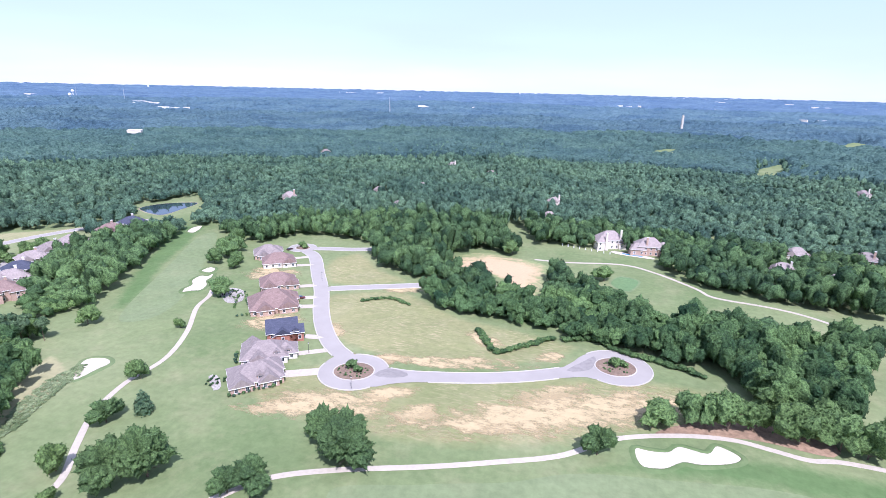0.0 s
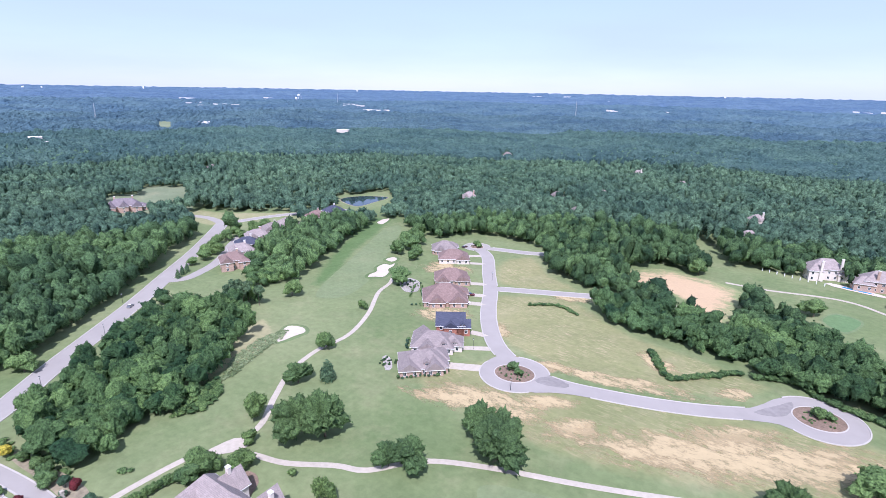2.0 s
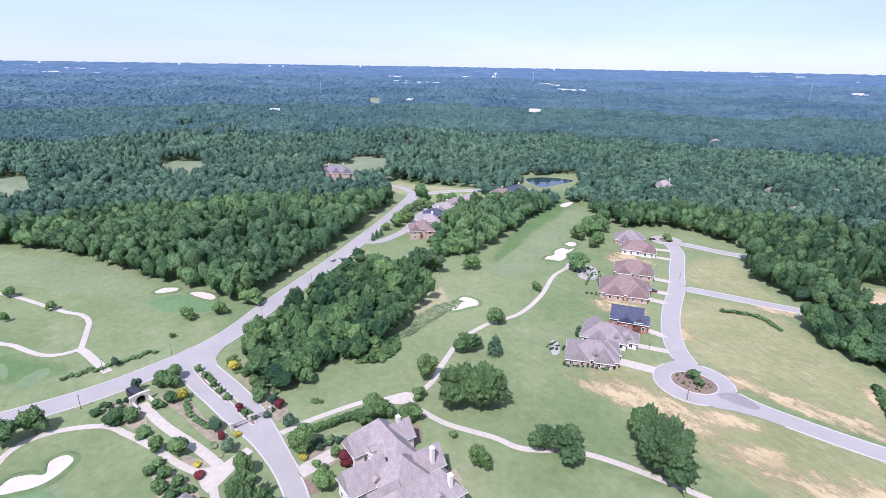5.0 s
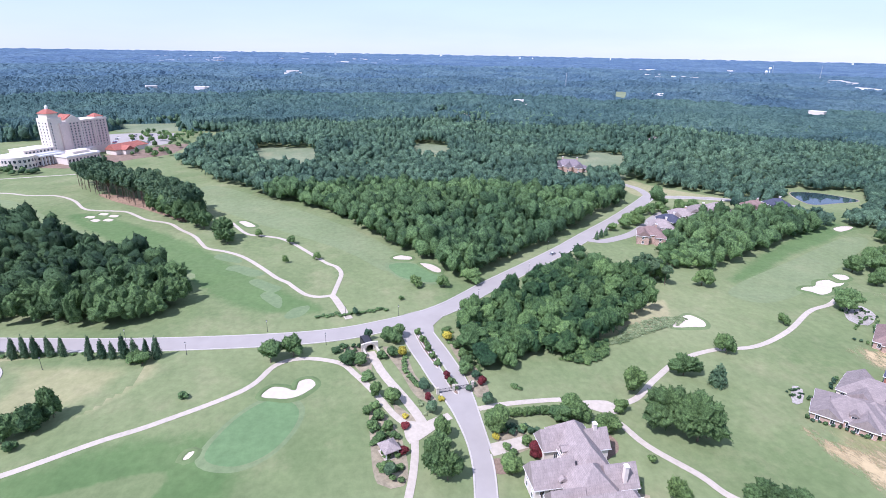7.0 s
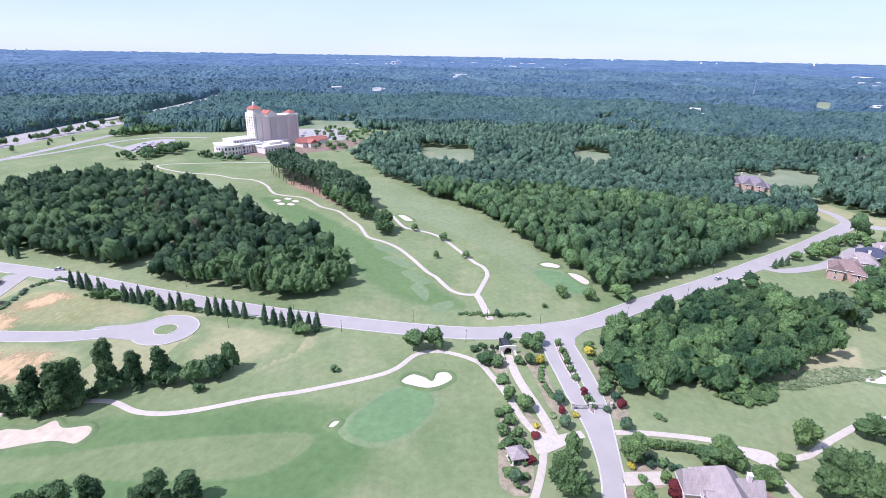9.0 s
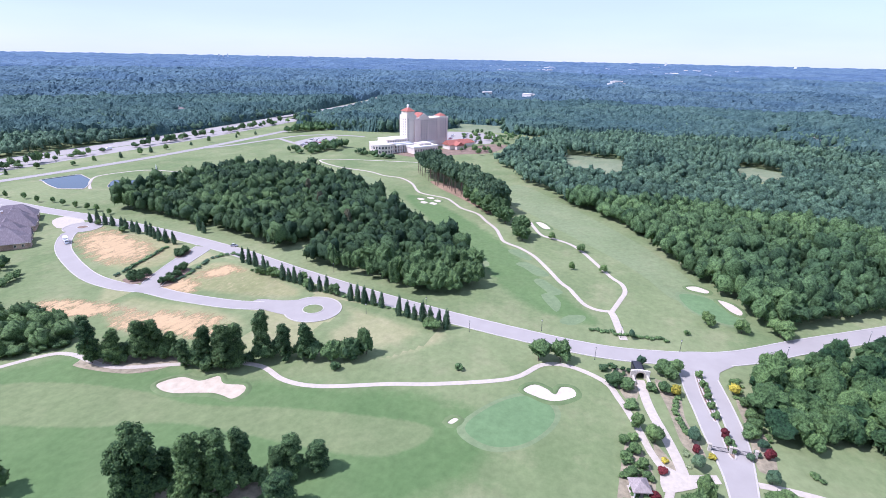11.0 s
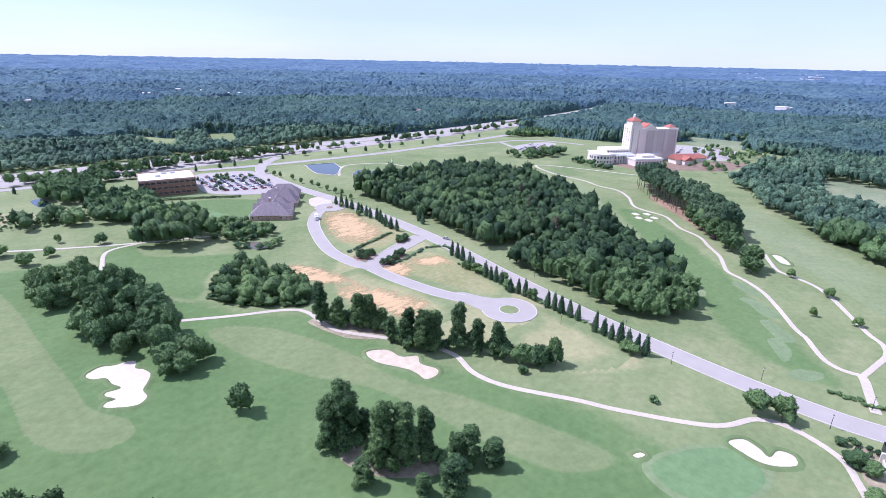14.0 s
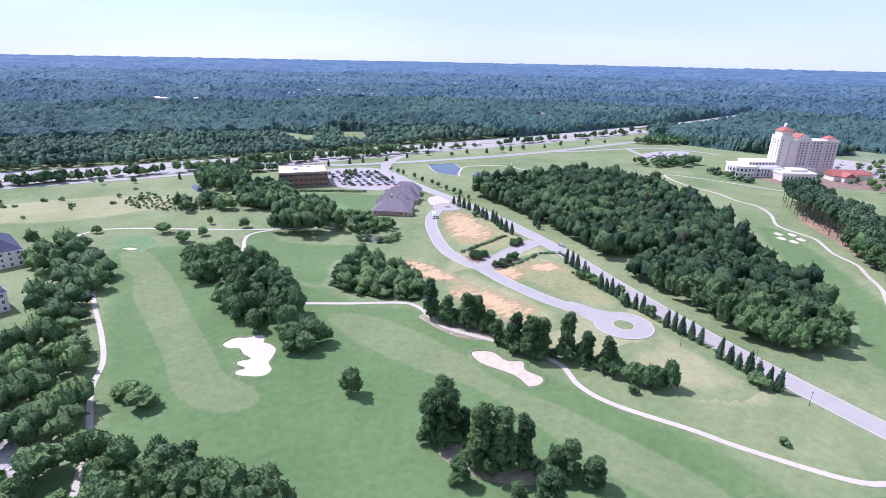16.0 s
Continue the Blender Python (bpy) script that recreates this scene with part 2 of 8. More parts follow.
M_SAND2 = plain("brown_bunker_sand", (0.5, 0.415, 0.305), 0.95, 0.14, 0.35, relief=0.1)
M_MULCH = plain("brown_mulch", (0.22, 0.155, 0.11), 0.95, 0.3, 1.5, relief=0.1)
M_THIN = plain("thin_brown_ground", (0.29, 0.245, 0.16), 0.95, 0.3, 0.5)
M_STRAW = plain("pine_straw", (0.29, 0.195, 0.125), 0.95, 0.3, 0.5)
M_WATER, _n, _l, _b = material("pond_water")
_b.inputs["Base Color"].default_value, _b.inputs["Roughness"].default_value = (0.03, 0.05, 0.055, 1), 0.04
bump(_n, _l, _b, noise_node(_n, _l, 1.5, 3, 0.5, place(_n)), 0.05, 0.05)
M_GLASS = plain("window_glass", (0.03, 0.035, 0.045), 0.08, 0.1, 1, spec=0.8)
M_WHITE = plain("white_trim_paint", (0.78, 0.76, 0.72), 0.6, 0.06, 1)
M_STUCCO = plain("cream_stucco", (0.68, 0.6, 0.52), 0.85, 0.06, 0.6)
M_PINKST = plain("pale_pink_stucco", (0.64, 0.52, 0.47), 0.85, 0.06, 0.5)
M_BRICK = coursed("red_brick", (0.42, 0.19, 0.13), (0.33, 0.14, 0.1), 0.23, 0.075, vertical=True)
M_BRICKT = coursed("tan_brick", (0.52, 0.37, 0.29), (0.44, 0.3, 0.23), 0.23, 0.075, vertical=True)
M_BRICKD = coursed("brown_brick", (0.30, 0.17, 0.12), (0.24, 0.13, 0.09), 0.23, 0.075, vertical=True)
M_ROOFG = coursed("grey_brown_shingles", (0.30, 0.25, 0.23), (0.24, 0.2, 0.185), 0.9, 0.28)
M_ROOFB = coursed("brown_shingles", (0.27, 0.19, 0.165), (0.22, 0.15, 0.13), 0.9, 0.28)
M_ROOFN = coursed("slate_blue_shingles", (0.085, 0.09, 0.125), (0.065, 0.07, 0.1), 0.9, 0.28)
M_ROOFT = coursed("taupe_shingles", (0.36, 0.3, 0.275), (0.3, 0.25, 0.23), 0.9, 0.28)
M_ROOFL = coursed("mauve_brown_shingles", (0.25, 0.21, 0.22), (0.2, 0.168, 0.175), 0.9, 0.28)
M_ROOFR = coursed("red_clay_tiles", (0.42, 0.165, 0.12), (0.36, 0.13, 0.1), 0.4, 0.3)
M_FLATROOF = plain("white_roof_membrane", (0.75, 0.68, 0.62), 0.7, 0.06, 0.3)
M_DARK = plain("dark_metal", (0.04, 0.04, 0.045), 0.5, 0.1, 2)
M_STEEL = plain("galvanised_steel", (0.5, 0.5, 0.5), 0.45, 0.1, 2, metal=0.6)
M_STONE = plain("garden_stone", (0.55, 0.5, 0.42), 0.9, 0.25, 2)
M_GRAVEL = plain("garden_gravel", (0.36, 0.325, 0.28), 0.9, 0.35, 1.2)
M_TIMBER = plain("dark_timber", (0.07, 0.05, 0.04), 0.8, 0.2, 2)
M_RUBBER = plain("tyre_rubber", (0.02, 0.02, 0.02), 0.8, 0.1, 2)


# ---- mesh helpers ----
def mesh_of(name, verts, faces, mats, smooth=False, idx=None):
    """verts: array n x 3; faces: list of arrays (k x 3 or k x 4)."""
    me = bpy.data.meshes.new(name)
    verts = np.asarray(verts, np.float32)
    loops = np.concatenate([np.asarray(f, np.int32).ravel() for f in faces])
    sizes = np.concatenate([np.full(len(f), np.asarray(f).shape[1], np.int32) for f in faces])
    starts = np.concatenate([[0], np.cumsum(sizes)[:-1]]).astype(np.int32)
    me.vertices.add(len(verts))
    me.vertices.foreach_set("co", verts.ravel())
    me.loops.add(len(loops))
    me.loops.foreach_set("vertex_index", loops)
    me.polygons.add(len(sizes))
    me.polygons.foreach_set("loop_start", starts)
    me.polygons.foreach_set("use_smooth", np.full(len(sizes), smooth))
    for m in mats if isinstance(mats, (list, tuple)) else [mats]:
        me.materials.append(m)
    if idx is not None:
        me.polygons.foreach_set("material_index", np.asarray(idx, np.int32))
    me.update(calc_edges=True)
    return me


def part(name, bm, mat, parent=None, label=""):
    me = bpy.data.meshes.new(name)
    bm.to_mesh(me)
    bm.free()
    me.materials.append(mat)
    ob = new(name, me)
    ob.parent = parent
    return tagged(ob, label)


def box(bm, x0, x1, y0, y1, z0, z1):
    v = [bm.verts.new(p) for p in ((x0, y0, z0), (x1, y0, z0), (x1, y1, z0), (x0, y1, z0), (x0, y0, z1), (x1, y0, z1), (x1, y1, z1), (x0, y1, z1))]
    for f in ((0, 3, 2, 1), (4, 5, 6, 7), (0, 1, 5, 4), (1, 2, 6, 5), (2, 3, 7, 6), (3, 0, 4, 7)):
        bm.faces.new([v[i] for i in f])


def boxes(*bs):
    bm = bmesh.new()
    for b in bs:
        box(bm, *b)
    return bm


def tube(bm, a, b, r0, r1, n=7):
    a, b = Vector(a), Vector(b)
    q = (b - a).to_track_quat("Z", "Y")
    rings = []
    for p, r in ((a, r0), (b, r1)):
        rings.append([bm.verts.new(p + q @ Vector((r * math.cos(6.28318 * k / n), r * math.sin(6.28318 * k / n), 0))) for k in range(n)])
    for k in range(n):
        bm.faces.new((rings[0][k], rings[0][(k + 1) % n], rings[1][(k + 1) % n], rings[1][k]))
    bm.faces.new(rings[1])
    bm.faces.new(rings[0][::-1])


def spline(points, step=3.0, closed=False):
    """Catmull-Rom through control points, in even steps."""
    p = [np.array(q, float) for q in points]
    p = [p[-1], *p, p[0], p[1]] if closed else [2 * p[0] - p[1], *p, 2 * p[-1] - p[-2]]
    out = []
    for a, b, c, d in zip(p, p[1:], p[2:], p[3:]):
        n = max(2, int(np.linalg.norm(c - b) / step))
        for k in range(n):
            t = k / n
            out.append(0.5 * (2 * b + (c - a) * t + (2 * a - 5 * b + 4 * c - d) * t * t + (3 * b - a - 3 * c + d) * t ** 3))
    if not closed:
        out.append(p[-2])
    return np.array(out)


def rise(x, y):
    """The land: level round the course, climbing slowly to the far ridges."""
    r = np.hypot(x, y)
    return 66 * np.clip((r - 900) / 4000, 0, 2) ** 1.25


def normals2(c, closed=False):
    d = np.roll(c, -1, 0) - np.roll(c, 1, 0) if closed else np.gradient(c, axis=0)
    d /= np.linalg.norm(d, axis=1, keepdims=True) + 1e-9
    return np.stack([-d[:, 1], d[:, 0]], 1)


def inside(poly, x, y):
    poly = np.asarray(poly, float)
    x, y = np.asarray(x, float), np.asarray(y, float)
    res = np.zeros(x.shape, bool)
    for (ax, ay), (bx, by) in zip(poly, np.roll(poly, -1, 0)):
        res ^= ((ay > y) != (by > y)) & (x < (bx - ax) * (y - ay) / (by - ay + 1e-12) + ax)
    return res


def near_line(c, x, y, d):
    """Which places lie within d of a polyline given by dense points."""
    x, y = np.asarray(x, float), np.asarray(y, float)
    res = np.zeros(x.shape, bool)
    for px, py in c:
        res |= (x - px) ** 2 + (y - py) ** 2 < d * d
    return res


LAYER = itertools.count()  # a hair of height between sheets that overlap
LINES = []  # (dense centre line, half width) of every road and path, to keep trees off


def ribbon(name, points, width, mat, z, label, category, kerb=0.0, parent=None, thick=0.06, keep=5.0):
    c = spline(points, 2.0)
    nn = normals2(c)
    LINES.append((c, width / 2, keep))
    n = len(c)
    zz = rise(c[:, 0], c[:, 1]) + z + 0.06
    w = width / 2
    rows = [np.column_stack([c + nn * s, zz + dz]) for s, dz in ((-w - 0.06, -thick), (-w, 0), (0, 0.02), (w, 0), (w + 0.06, -thick))]
    v = np.concatenate(rows)
    i = np.arange(n - 1)
    f = [np.column_stack([i + k * n, i + 1 + k * n, i + 1 + (k + 1) * n, i + (k + 1) * n])[:, ::-1] for k in range(4)]
    ob = new(name, mesh_of(name, v, f, mat))
    ob.parent = parent
    tagged(ob, label, category, kind="structure")
    if kerb:
        for s in (-1, 1):
            KERBS.append((c + nn * s * (w + 0.2), zz, ob))
    return ob, c


KERBS = []
DISCS = []  # (x, y, r) turning circles: no kerb inside
# flared mouths of the turning circles
MOUTHS = [[(-73.5, 165.6), (-66, 170.4), (-58, 174.2), (-50, 176.9), (-50, 180.5), (-66, 180.5), (-76, 176)],
          [(-9, 197.4), (-2.9, 203.8), (1.6, 211), (5.9, 218.6), (13, 218), (11, 206), (0, 200)],
          [(-12, 191.2), (0, 196.3), (7, 198.9), (14, 198), (15, 204), (2, 203), (-8, 196)],
          [(-103, 190), (-98.5, 187), (-96.4, 183.6), (-97.6, 178), (-92, 176), (-88, 184), (-98, 192)]]


def lay_kerbs():
    """Raised concrete kerbs, broken where roads meet."""
    for c, zz, ob in KERBS:
        ok = np.ones(len(c), bool)
        for o, half, _ in LINES:
            if half > 1.2:
                ok &= ~near_line(o, c[:, 0], c[:, 1], half - 0.2)
        for x, y, r in DISCS:
            ok &= np.hypot(c[:, 0] - x, c[:, 1] - y) > r + 0.1
        for p in MOUTHS:
            ok &= ~inside(p, c[:, 0], c[:, 1])
        run = []
        for k in range(len(c) + 1):
            if k < len(c) and ok[k]:
                run.append(k)
                continue
            if len(run) > 2:
                kerb_run(c[run], zz[run], ob)
            run = []


def kerb_run(c, zz, ob, closed=False):
    nn = normals2(c, closed)
    n = len(c)
    prof = ((-0.28, -0.1), (-0.24, 0.12), (0.2, 0.13), (0.28, -0.1))
    v = np.concatenate([np.column_stack([c + nn * s, zz + dz]) for s, dz in prof])
    i = np.arange(n if closed else n - 1)
    j = (i + 1) % n
    f = [np.column_stack([i + k * n, j + k * n, j + (k + 1) * n, i + (k + 1) * n])[:, ::-1] for k in range(3)]
    k = new("kerb", mesh_of("kerb", v, f, M_KERB))
    k.parent = ob


def sheet(name, points, mat, z, label="", category="", kind="structure", parent=None, closed=True, step=2.0, rings=4, inset=0.22, dish=0.0):
    """A filled outline lying on the ground, with an 'edge' value from 0 on its rim to 1 inside."""
    c = spline(points, step, True) if closed else np.array(points, float)
    z += next(LAYER) * 0.0004
    n = len(c)
    mid = c.mean(0)
    vs, es = [], []
    for k in range(rings + 1):
        t = k / rings
        p = c + (mid - c) * t * 0.999
        vs.append(np.column_stack([p, rise(p[:, 0], p[:, 1]) + z - dish * math.sin(t * 1.57)]))
        es.append(np.full(n, min(1, t / 0.6)))
    v = np.concatenate(vs)
    i = np.arange(n)
    j = (i + 1) % n
    f = [np.column_stack([i + k * n, j + k * n, j + (k + 1) * n, i + (k + 1) * n]) for k in range(rings)]
    area = 0.5 * np.sum(c[:, 0] * np.roll(c[:, 1], -1) - c[:, 1] * np.roll(c[:, 0], -1))
    if area < 0:
        f = [q[:, ::-1] for q in f]
    me = mesh_of(name, v, f, mat)
    at = me.attributes.new("edge", "FLOAT", "POINT")
    at.data.foreach_set("value", np.concatenate(es).astype(np.float32))
    ob = new(name, me)
    ob.parent = parent
    return tagged(ob, label, category, kind=kind)


def softsheet(name, points, mat, z, label="", category="", soft=8.0, cell=2.0):
    """A grassy area whose rim melts into the ground: a grid with an 'edge' value rising inwards."""
    c = spline(points, 2.0, True)
    z += next(LAYER) * 0.0004
    lo, hi = c.min(0) - cell, c.max(0) + cell
    gx, gy = np.meshgrid(np.arange(lo[0], hi[0] + cell, cell), np.arange(lo[1], hi[1] + cell, cell))
    d = np.full(gx.shape, 1e9)
    for px, py in c:
        d = np.minimum(d, (gx - px) ** 2 + (gy - py) ** 2)
    d = np.sqrt(d) * np.where(inside(c, gx.ravel(), gy.ravel()).reshape(gx.shape), 1, -1)
    e = np.clip(d / soft, -1, 1)
    keep = np.maximum(np.maximum(e[:-1, :-1], e[1:, :-1]), np.maximum(e[:-1, 1:], e[1:, 1:])) > -0.4
    idx = np.arange(gx.size).reshape(gx.shape)
    q = np.stack([idx[:-1, :-1], idx[:-1, 1:], idx[1:, 1:], idx[1:, :-1]], -1)[keep]
    used = np.unique(q)
    back = np.zeros(gx.size, np.int64)
    back[used] = np.arange(len(used))
    x, y = gx.ravel()[used], gy.ravel()[used]
    me = mesh_of(name, np.column_stack([x, y, rise(x, y) + z]), [back[q]], mat)
    at = me.attributes.new("edge", "FLOAT", "POINT")
    at.data.foreach_set("value", e.ravel()[used].astype(np.float32))
    return tagged(new(name, me), label, category, kind="structure")


def polysheet(name, points, mat, z, label="", category="", kind="structure", parent=None):
    """A filled outline of any shape, cut into triangles."""
    bm = bmesh.new()
    c = spline(points, 3.0, True)
    z += next(LAYER) * 0.0004
    vs = [bm.verts.new((x, y, float(rise(x, y)) + z)) for x, y in c]
    face = bm.faces.new(vs)
    face.normal_update()
    if face.normal.z < 0:
        face.normal_flip()
    bmesh.ops.triangulate(bm, faces=bm.faces[:])
    ob = part(name, bm, mat, parent, label)
    return tagged(ob, label, category, kind=kind)


# ---- ground ----
def build_ground():
    az = np.radians(np.arange(0, 360, 2.0))
    rr = np.concatenate([[0.5], np.geomspace(20, 4950, 90)])
    v = np.concatenate([np.column_stack([np.cos(az) * r, np.sin(az) * r, rise(np.cos(az) * r, np.sin(az) * r)]) for r in rr])
    n = len(az)
    i = np.arange(n)
    j = (i + 1) % n
    f = [np.column_stack([i + k * n, i + (k + 1) * n, j + (k + 1) * n, j + k * n]) for k in range(len(rr) - 1)]
    f.append(i[None, :])
    return tagged(new("ground", mesh_of("ground", v, f, M_GROUND, True)), "green and sun-dried grass land reaching to the horizon", "ground", kind="structure")


build_ground()

# Roads
LOTS = [(-187, 318), (-171, 304), (-153, 275), (-138, 251), (-125, 226), (-114, 208), (-102, 193), (-90, 184), (-77, 179), (-64, 178), (-49, 181), (-32, 186), (-17, 192), (-4, 199), (7, 206)]
MAIN = [(-300, -560), (-262, -525), (-243, -480), (-238, -410), (-239, -358), (-236, -289), (-228, -223), (-215, -163), (-205, -109), (-199, -60), (-197, -14), (-202, 14), (-213, 41), (-237, 71), (-274, 119), (-303, 153), (-329, 184), (-350, 207), (-371, 229), (-392, 250)]
road_main, c_main = ribbon("road_main", MAIN, 9.6, M_ASPHALT, 0.06, "wide worn pale asphalt road with concrete kerbs", "road", 1, keep=8.5)
VERGE = [(x - 7.4 * (y1 - y0) / math.hypot(x1 - x0, y1 - y0), y + 7.4 * (x1 - x0) / math.hypot(x1 - x0, y1 - y0)) for (x0, y0), (x, y), (x1, y1) in zip(MAIN[2:-2], MAIN[3:-1], MAIN[4:])]
ribbon("verge", VERGE[:9], 3.0, M_MEADOW, -0.02, "dry tan grass verge along the main road", "verge", keep=0)
DISCS += [(-189, 320, 9.5), (-83.5, 175, 14), (18.5, 211, 14.5), (-182.5, -134.5, 12.6), (-222, -340, 12), (-179, -151, 8), (-203.5, 30, 9.5), (-201, 21, 6)]
road_lots, c_lots = ribbon("road_lots", LOTS, 7.6, M_ASPHALT, 0.07, "pale asphalt estate road with concrete kerbs", "road", 1, keep=6)
ribbon("road_spur", [(-182, 321), (-168, 325), (-152, 329), (-130, 340)], 6.5, M_ASPHALT, 0.075, "short pale asphalt side road", "road", 1)
ribbon("road_side", [(-138, 253), (-119, 262), (-101, 270), (-78, 281)], 6.5, M_ASPHALT, 0.075, "pale asphalt side street between grass lots", "road", 1)
ribbon("road_court", [(-221, -340), (-206, -332), (-187, -307), (-169, -265), (-165, -238), (-168, -218), (-168, -200), (-171, -174), (-175, -160), (-180, -148)], 7.6, M_ASPHALT, 0.07, "pale asphalt court road with concrete kerbs", "road", 1)
ribbon("road_court_entry", [(-226, -241), (-204, -235), (-187, -229), (-168, -221)], 10.5, M_ASPHALT, 0.075, "short asphalt entry with planted island", "road", 1)
ribbon("road_gate_out", [(-203, 23), (-195, 23.4), (-183, 25), (-171, 27.6), (-160, 29.8), (-151, 32), (-139, 34.5), (-122, 35.5), (-105, 33), (-80, 26), (-60, 16)], 5.6, M_ASPHALT, 0.08, "asphalt entrance drive with pale kerbs", "road", 1)
ribbon("road_gate_in", [(-208, 29), (-199, 30), (-188, 32.2), (-177, 34.4), (-166, 36.2), (-156, 37.2), (-146, 37.3), (-136, 37), (-122, 36.5)], 4.6, M_ASPHALT, 0.084, "asphalt entrance lane beside a planted median", "road", 1)
ribbon("road_villas", [(-296, 148), (-291, 157), (-294, 168), (-302, 184), (-317, 202), (-331, 216), (-346, 236), (-352, 256), (-350, 280)], 6.5, M_ASPHALT, 0.07, "winding pale asphalt street by a row of villas", "road", 0)
ribbon("road_hill", [(-389, 246), (-386, 262), (-381, 284), (-373, 305), (-362, 326), (-345, 350)], 7.5, M_ASPHALT, 0.072, "pale asphalt street running on behind the villas", "road", 1, keep=4)
ribbon("road_stub", [(-388, 247), (-404, 251), (-419, 252), (-440, 246)], 7, M_ASPHALT, 0.074, "short pale asphalt road beside the dry verge", "road", 0, keep=5)
ribbon("road_frontage", [(220, -590), (100, -572), (-9, -564), (-90, -558), (-168, -551), (-256, -529), (-374, -511), (-490, -506), (-656, -514), (-800, -520)], 9, M_ASPHALT, 0.06, "grey asphalt frontage road", "road", 1)
for k, off in enumerate((-17, 17)):
    ribbon("highway", [(250, -625 + off), (-12, -606 + off), (-98, -601 + off), (-180, -594 + off), (-275, -597 + off), (-385, -598 + off), (-547, -595 + off), (-794, -607 + off)], 31, M_ASPHALT, 0.06, "pale multi-lane highway carriageway", "highway", 0, keep=4)
for line in ([(-790, -625), (-907, -626), (-1024, -634), (-1124, -644), (-1201, -658), (-1304, -684)], [(-790, -592), (-907, -591), (-1008, -598), (-1166, -619), (-1346, -641)]):
    ribbon("highway", line, 15, M_ASPHALT, 1.6, "pale multi-lane highway carriageway on a low bank", "highway", 0, keep=4, thick=1.7)
ribbon("road_hotel", [(-492, -503), (-529, -489), (-595, -477), (-630, -468), (-655, -445), (-667, -405), (-668, -384)], 6.5, M_ASPHALT, 0.07, "pale hotel approach drive", "road", 0)


def disc_points(x, y, r, n=44, squash=1.0, turn=0.0):
    a = np.arange(n) * 2 * math.pi / n
    px, py = r * np.cos(a), r * squash * np.sin(a)
    return np.column_stack([x + px * math.cos(turn) - py * math.sin(turn), y + px * math.sin(turn) + py * math.cos(turn)])


def turning_circle(x, y, r, ri, squash=1.0, turn=0.0, mulch=True, off=(0, 0), throat=None):
    ring = disc_points(x, y, r, 56)
    ob = sheet("turning_circle", ring, M_ASPHALT, 0.165, "round pale asphalt turning circle with a kerbed island", "road", closed=False, rings=3)
    rim = disc_points(x, y, r + 0.15, 72)
    ok = np.ones(len(rim), bool)
    for o, half, _ in LINES:
        if half > 1.2:
            ok &= ~near_line(o, rim[:, 0], rim[:, 1], half + 0.3)
    if throat:
        ok &= ~inside(np.array(throat, float), rim[:, 0], rim[:, 1])
    for p in MOUTHS:
        ok &= ~inside(p, rim[:, 0], rim[:, 1])
    start = int(np.argmin(ok)) if not ok.all() else 0
    order = [(start + k) % len(rim) for k in range(len(rim))]
    run = []
    for k in [*order, None]:
        if k is not None and ok[k]:
            run.append(k)
        else:
            if len(run) > 2:
                kerb_run(rim[run], np.full(len(run), 0.17), ob)
            run = []
    isl = disc_points(x + off[0], y + off[1], ri, 40, squash, turn)
    kerb_run(isl, np.full(len(isl), 0.17), ob, True)
    sheet("island_bed", disc_points(x + off[0], y + off[1], ri - 0.15, 40, squash, turn), M_MULCH if mulch else M_GROUND, 0.24, "", "", parent=ob, closed=False, rings=3, dish=-0.35)
    return ob


turning_circle(-189, 320, 9.5, 5)
turning_circle(-83.5, 175, 14, 8.2, 0.86, 0.3)
turning_circle(18.5, 211, 14.5, 8.4, 0.92, 0.3)
THROAT = [(-180.5, -164), (-184.5, -152), (-189, -144), (-186, -138), (-174, -136), (-172.5, -144), (-173, -156), (-174, -164)]
turning_circle(-182.5, -134.5, 12.6, 4.6, mulch=False, throat=THROAT)
polysheet("turning_circle", THROAT, M_ASPHALT, 0.155, "smooth asphalt throat of a turning circle", "road")
turning_circle(-222, -340, 11, 3.2)
for p in MOUTHS:
    polysheet("turning_circle", p, M_ASPHALT, 0.158, "smooth asphalt mouth of a turning circle", "road")
polysheet("patched_road", [(-74.8, 174.9), (-71.2, 181.2), (-62.6, 180.1), (-62.7, 176.8), (-69.7, 174.2)], M_ASPHALT2, 0.19, "darker patched asphalt at the turning circle", "road")
polysheet("patched_road", [(-1.1, 202.0), (6.3, 213.1), (9.7, 217.9), (10.5, 214.0), (8.8, 206.6), (4.9, 203.0)], M_ASPHALT2, 0.19, "darker patched asphalt at the turning circle", "road")
lay_kerbs()

polysheet("road_throat", [(-200.3, 15), (-196, 20.6), (-190.2, 21.6), (-190, 24), (-195.2, 25), (-196, 29), (-192, 30.6), (-192, 34), (-199, 34.6), (-206, 40), (-213, 44), (-216, 40), (-210, 22)], M_ASPHALT, 0.16, "flared asphalt mouth of the entrance drive", "road")


def island(points, z=0.2, label="kerbed median bed with brown mulch"):
    ob = polysheet("median_bed", points, M_MULCH, z, label, "garden bed")
    c = spline(points, 1.0, True)
    area = np.sum(c[:, 0] * np.roll(c[:, 1], -1) - c[:, 1] * np.roll(c[:, 0], -1))
    kerb_run(c if area > 0 else c[::-1], np.full(len(c), z), ob, True)


island([(-195.4, 25.8), (-189, 28.2), (-180, 29.6), (-168.5, 31.8), (-166.5, 30.8), (-170, 29.8), (-182, 27.2)])
island([(-161, 32.2), (-160.5, 33.6), (-154.3, 35.2), (-149.6, 35), (-150.4, 33.8), (-155, 32.8)])

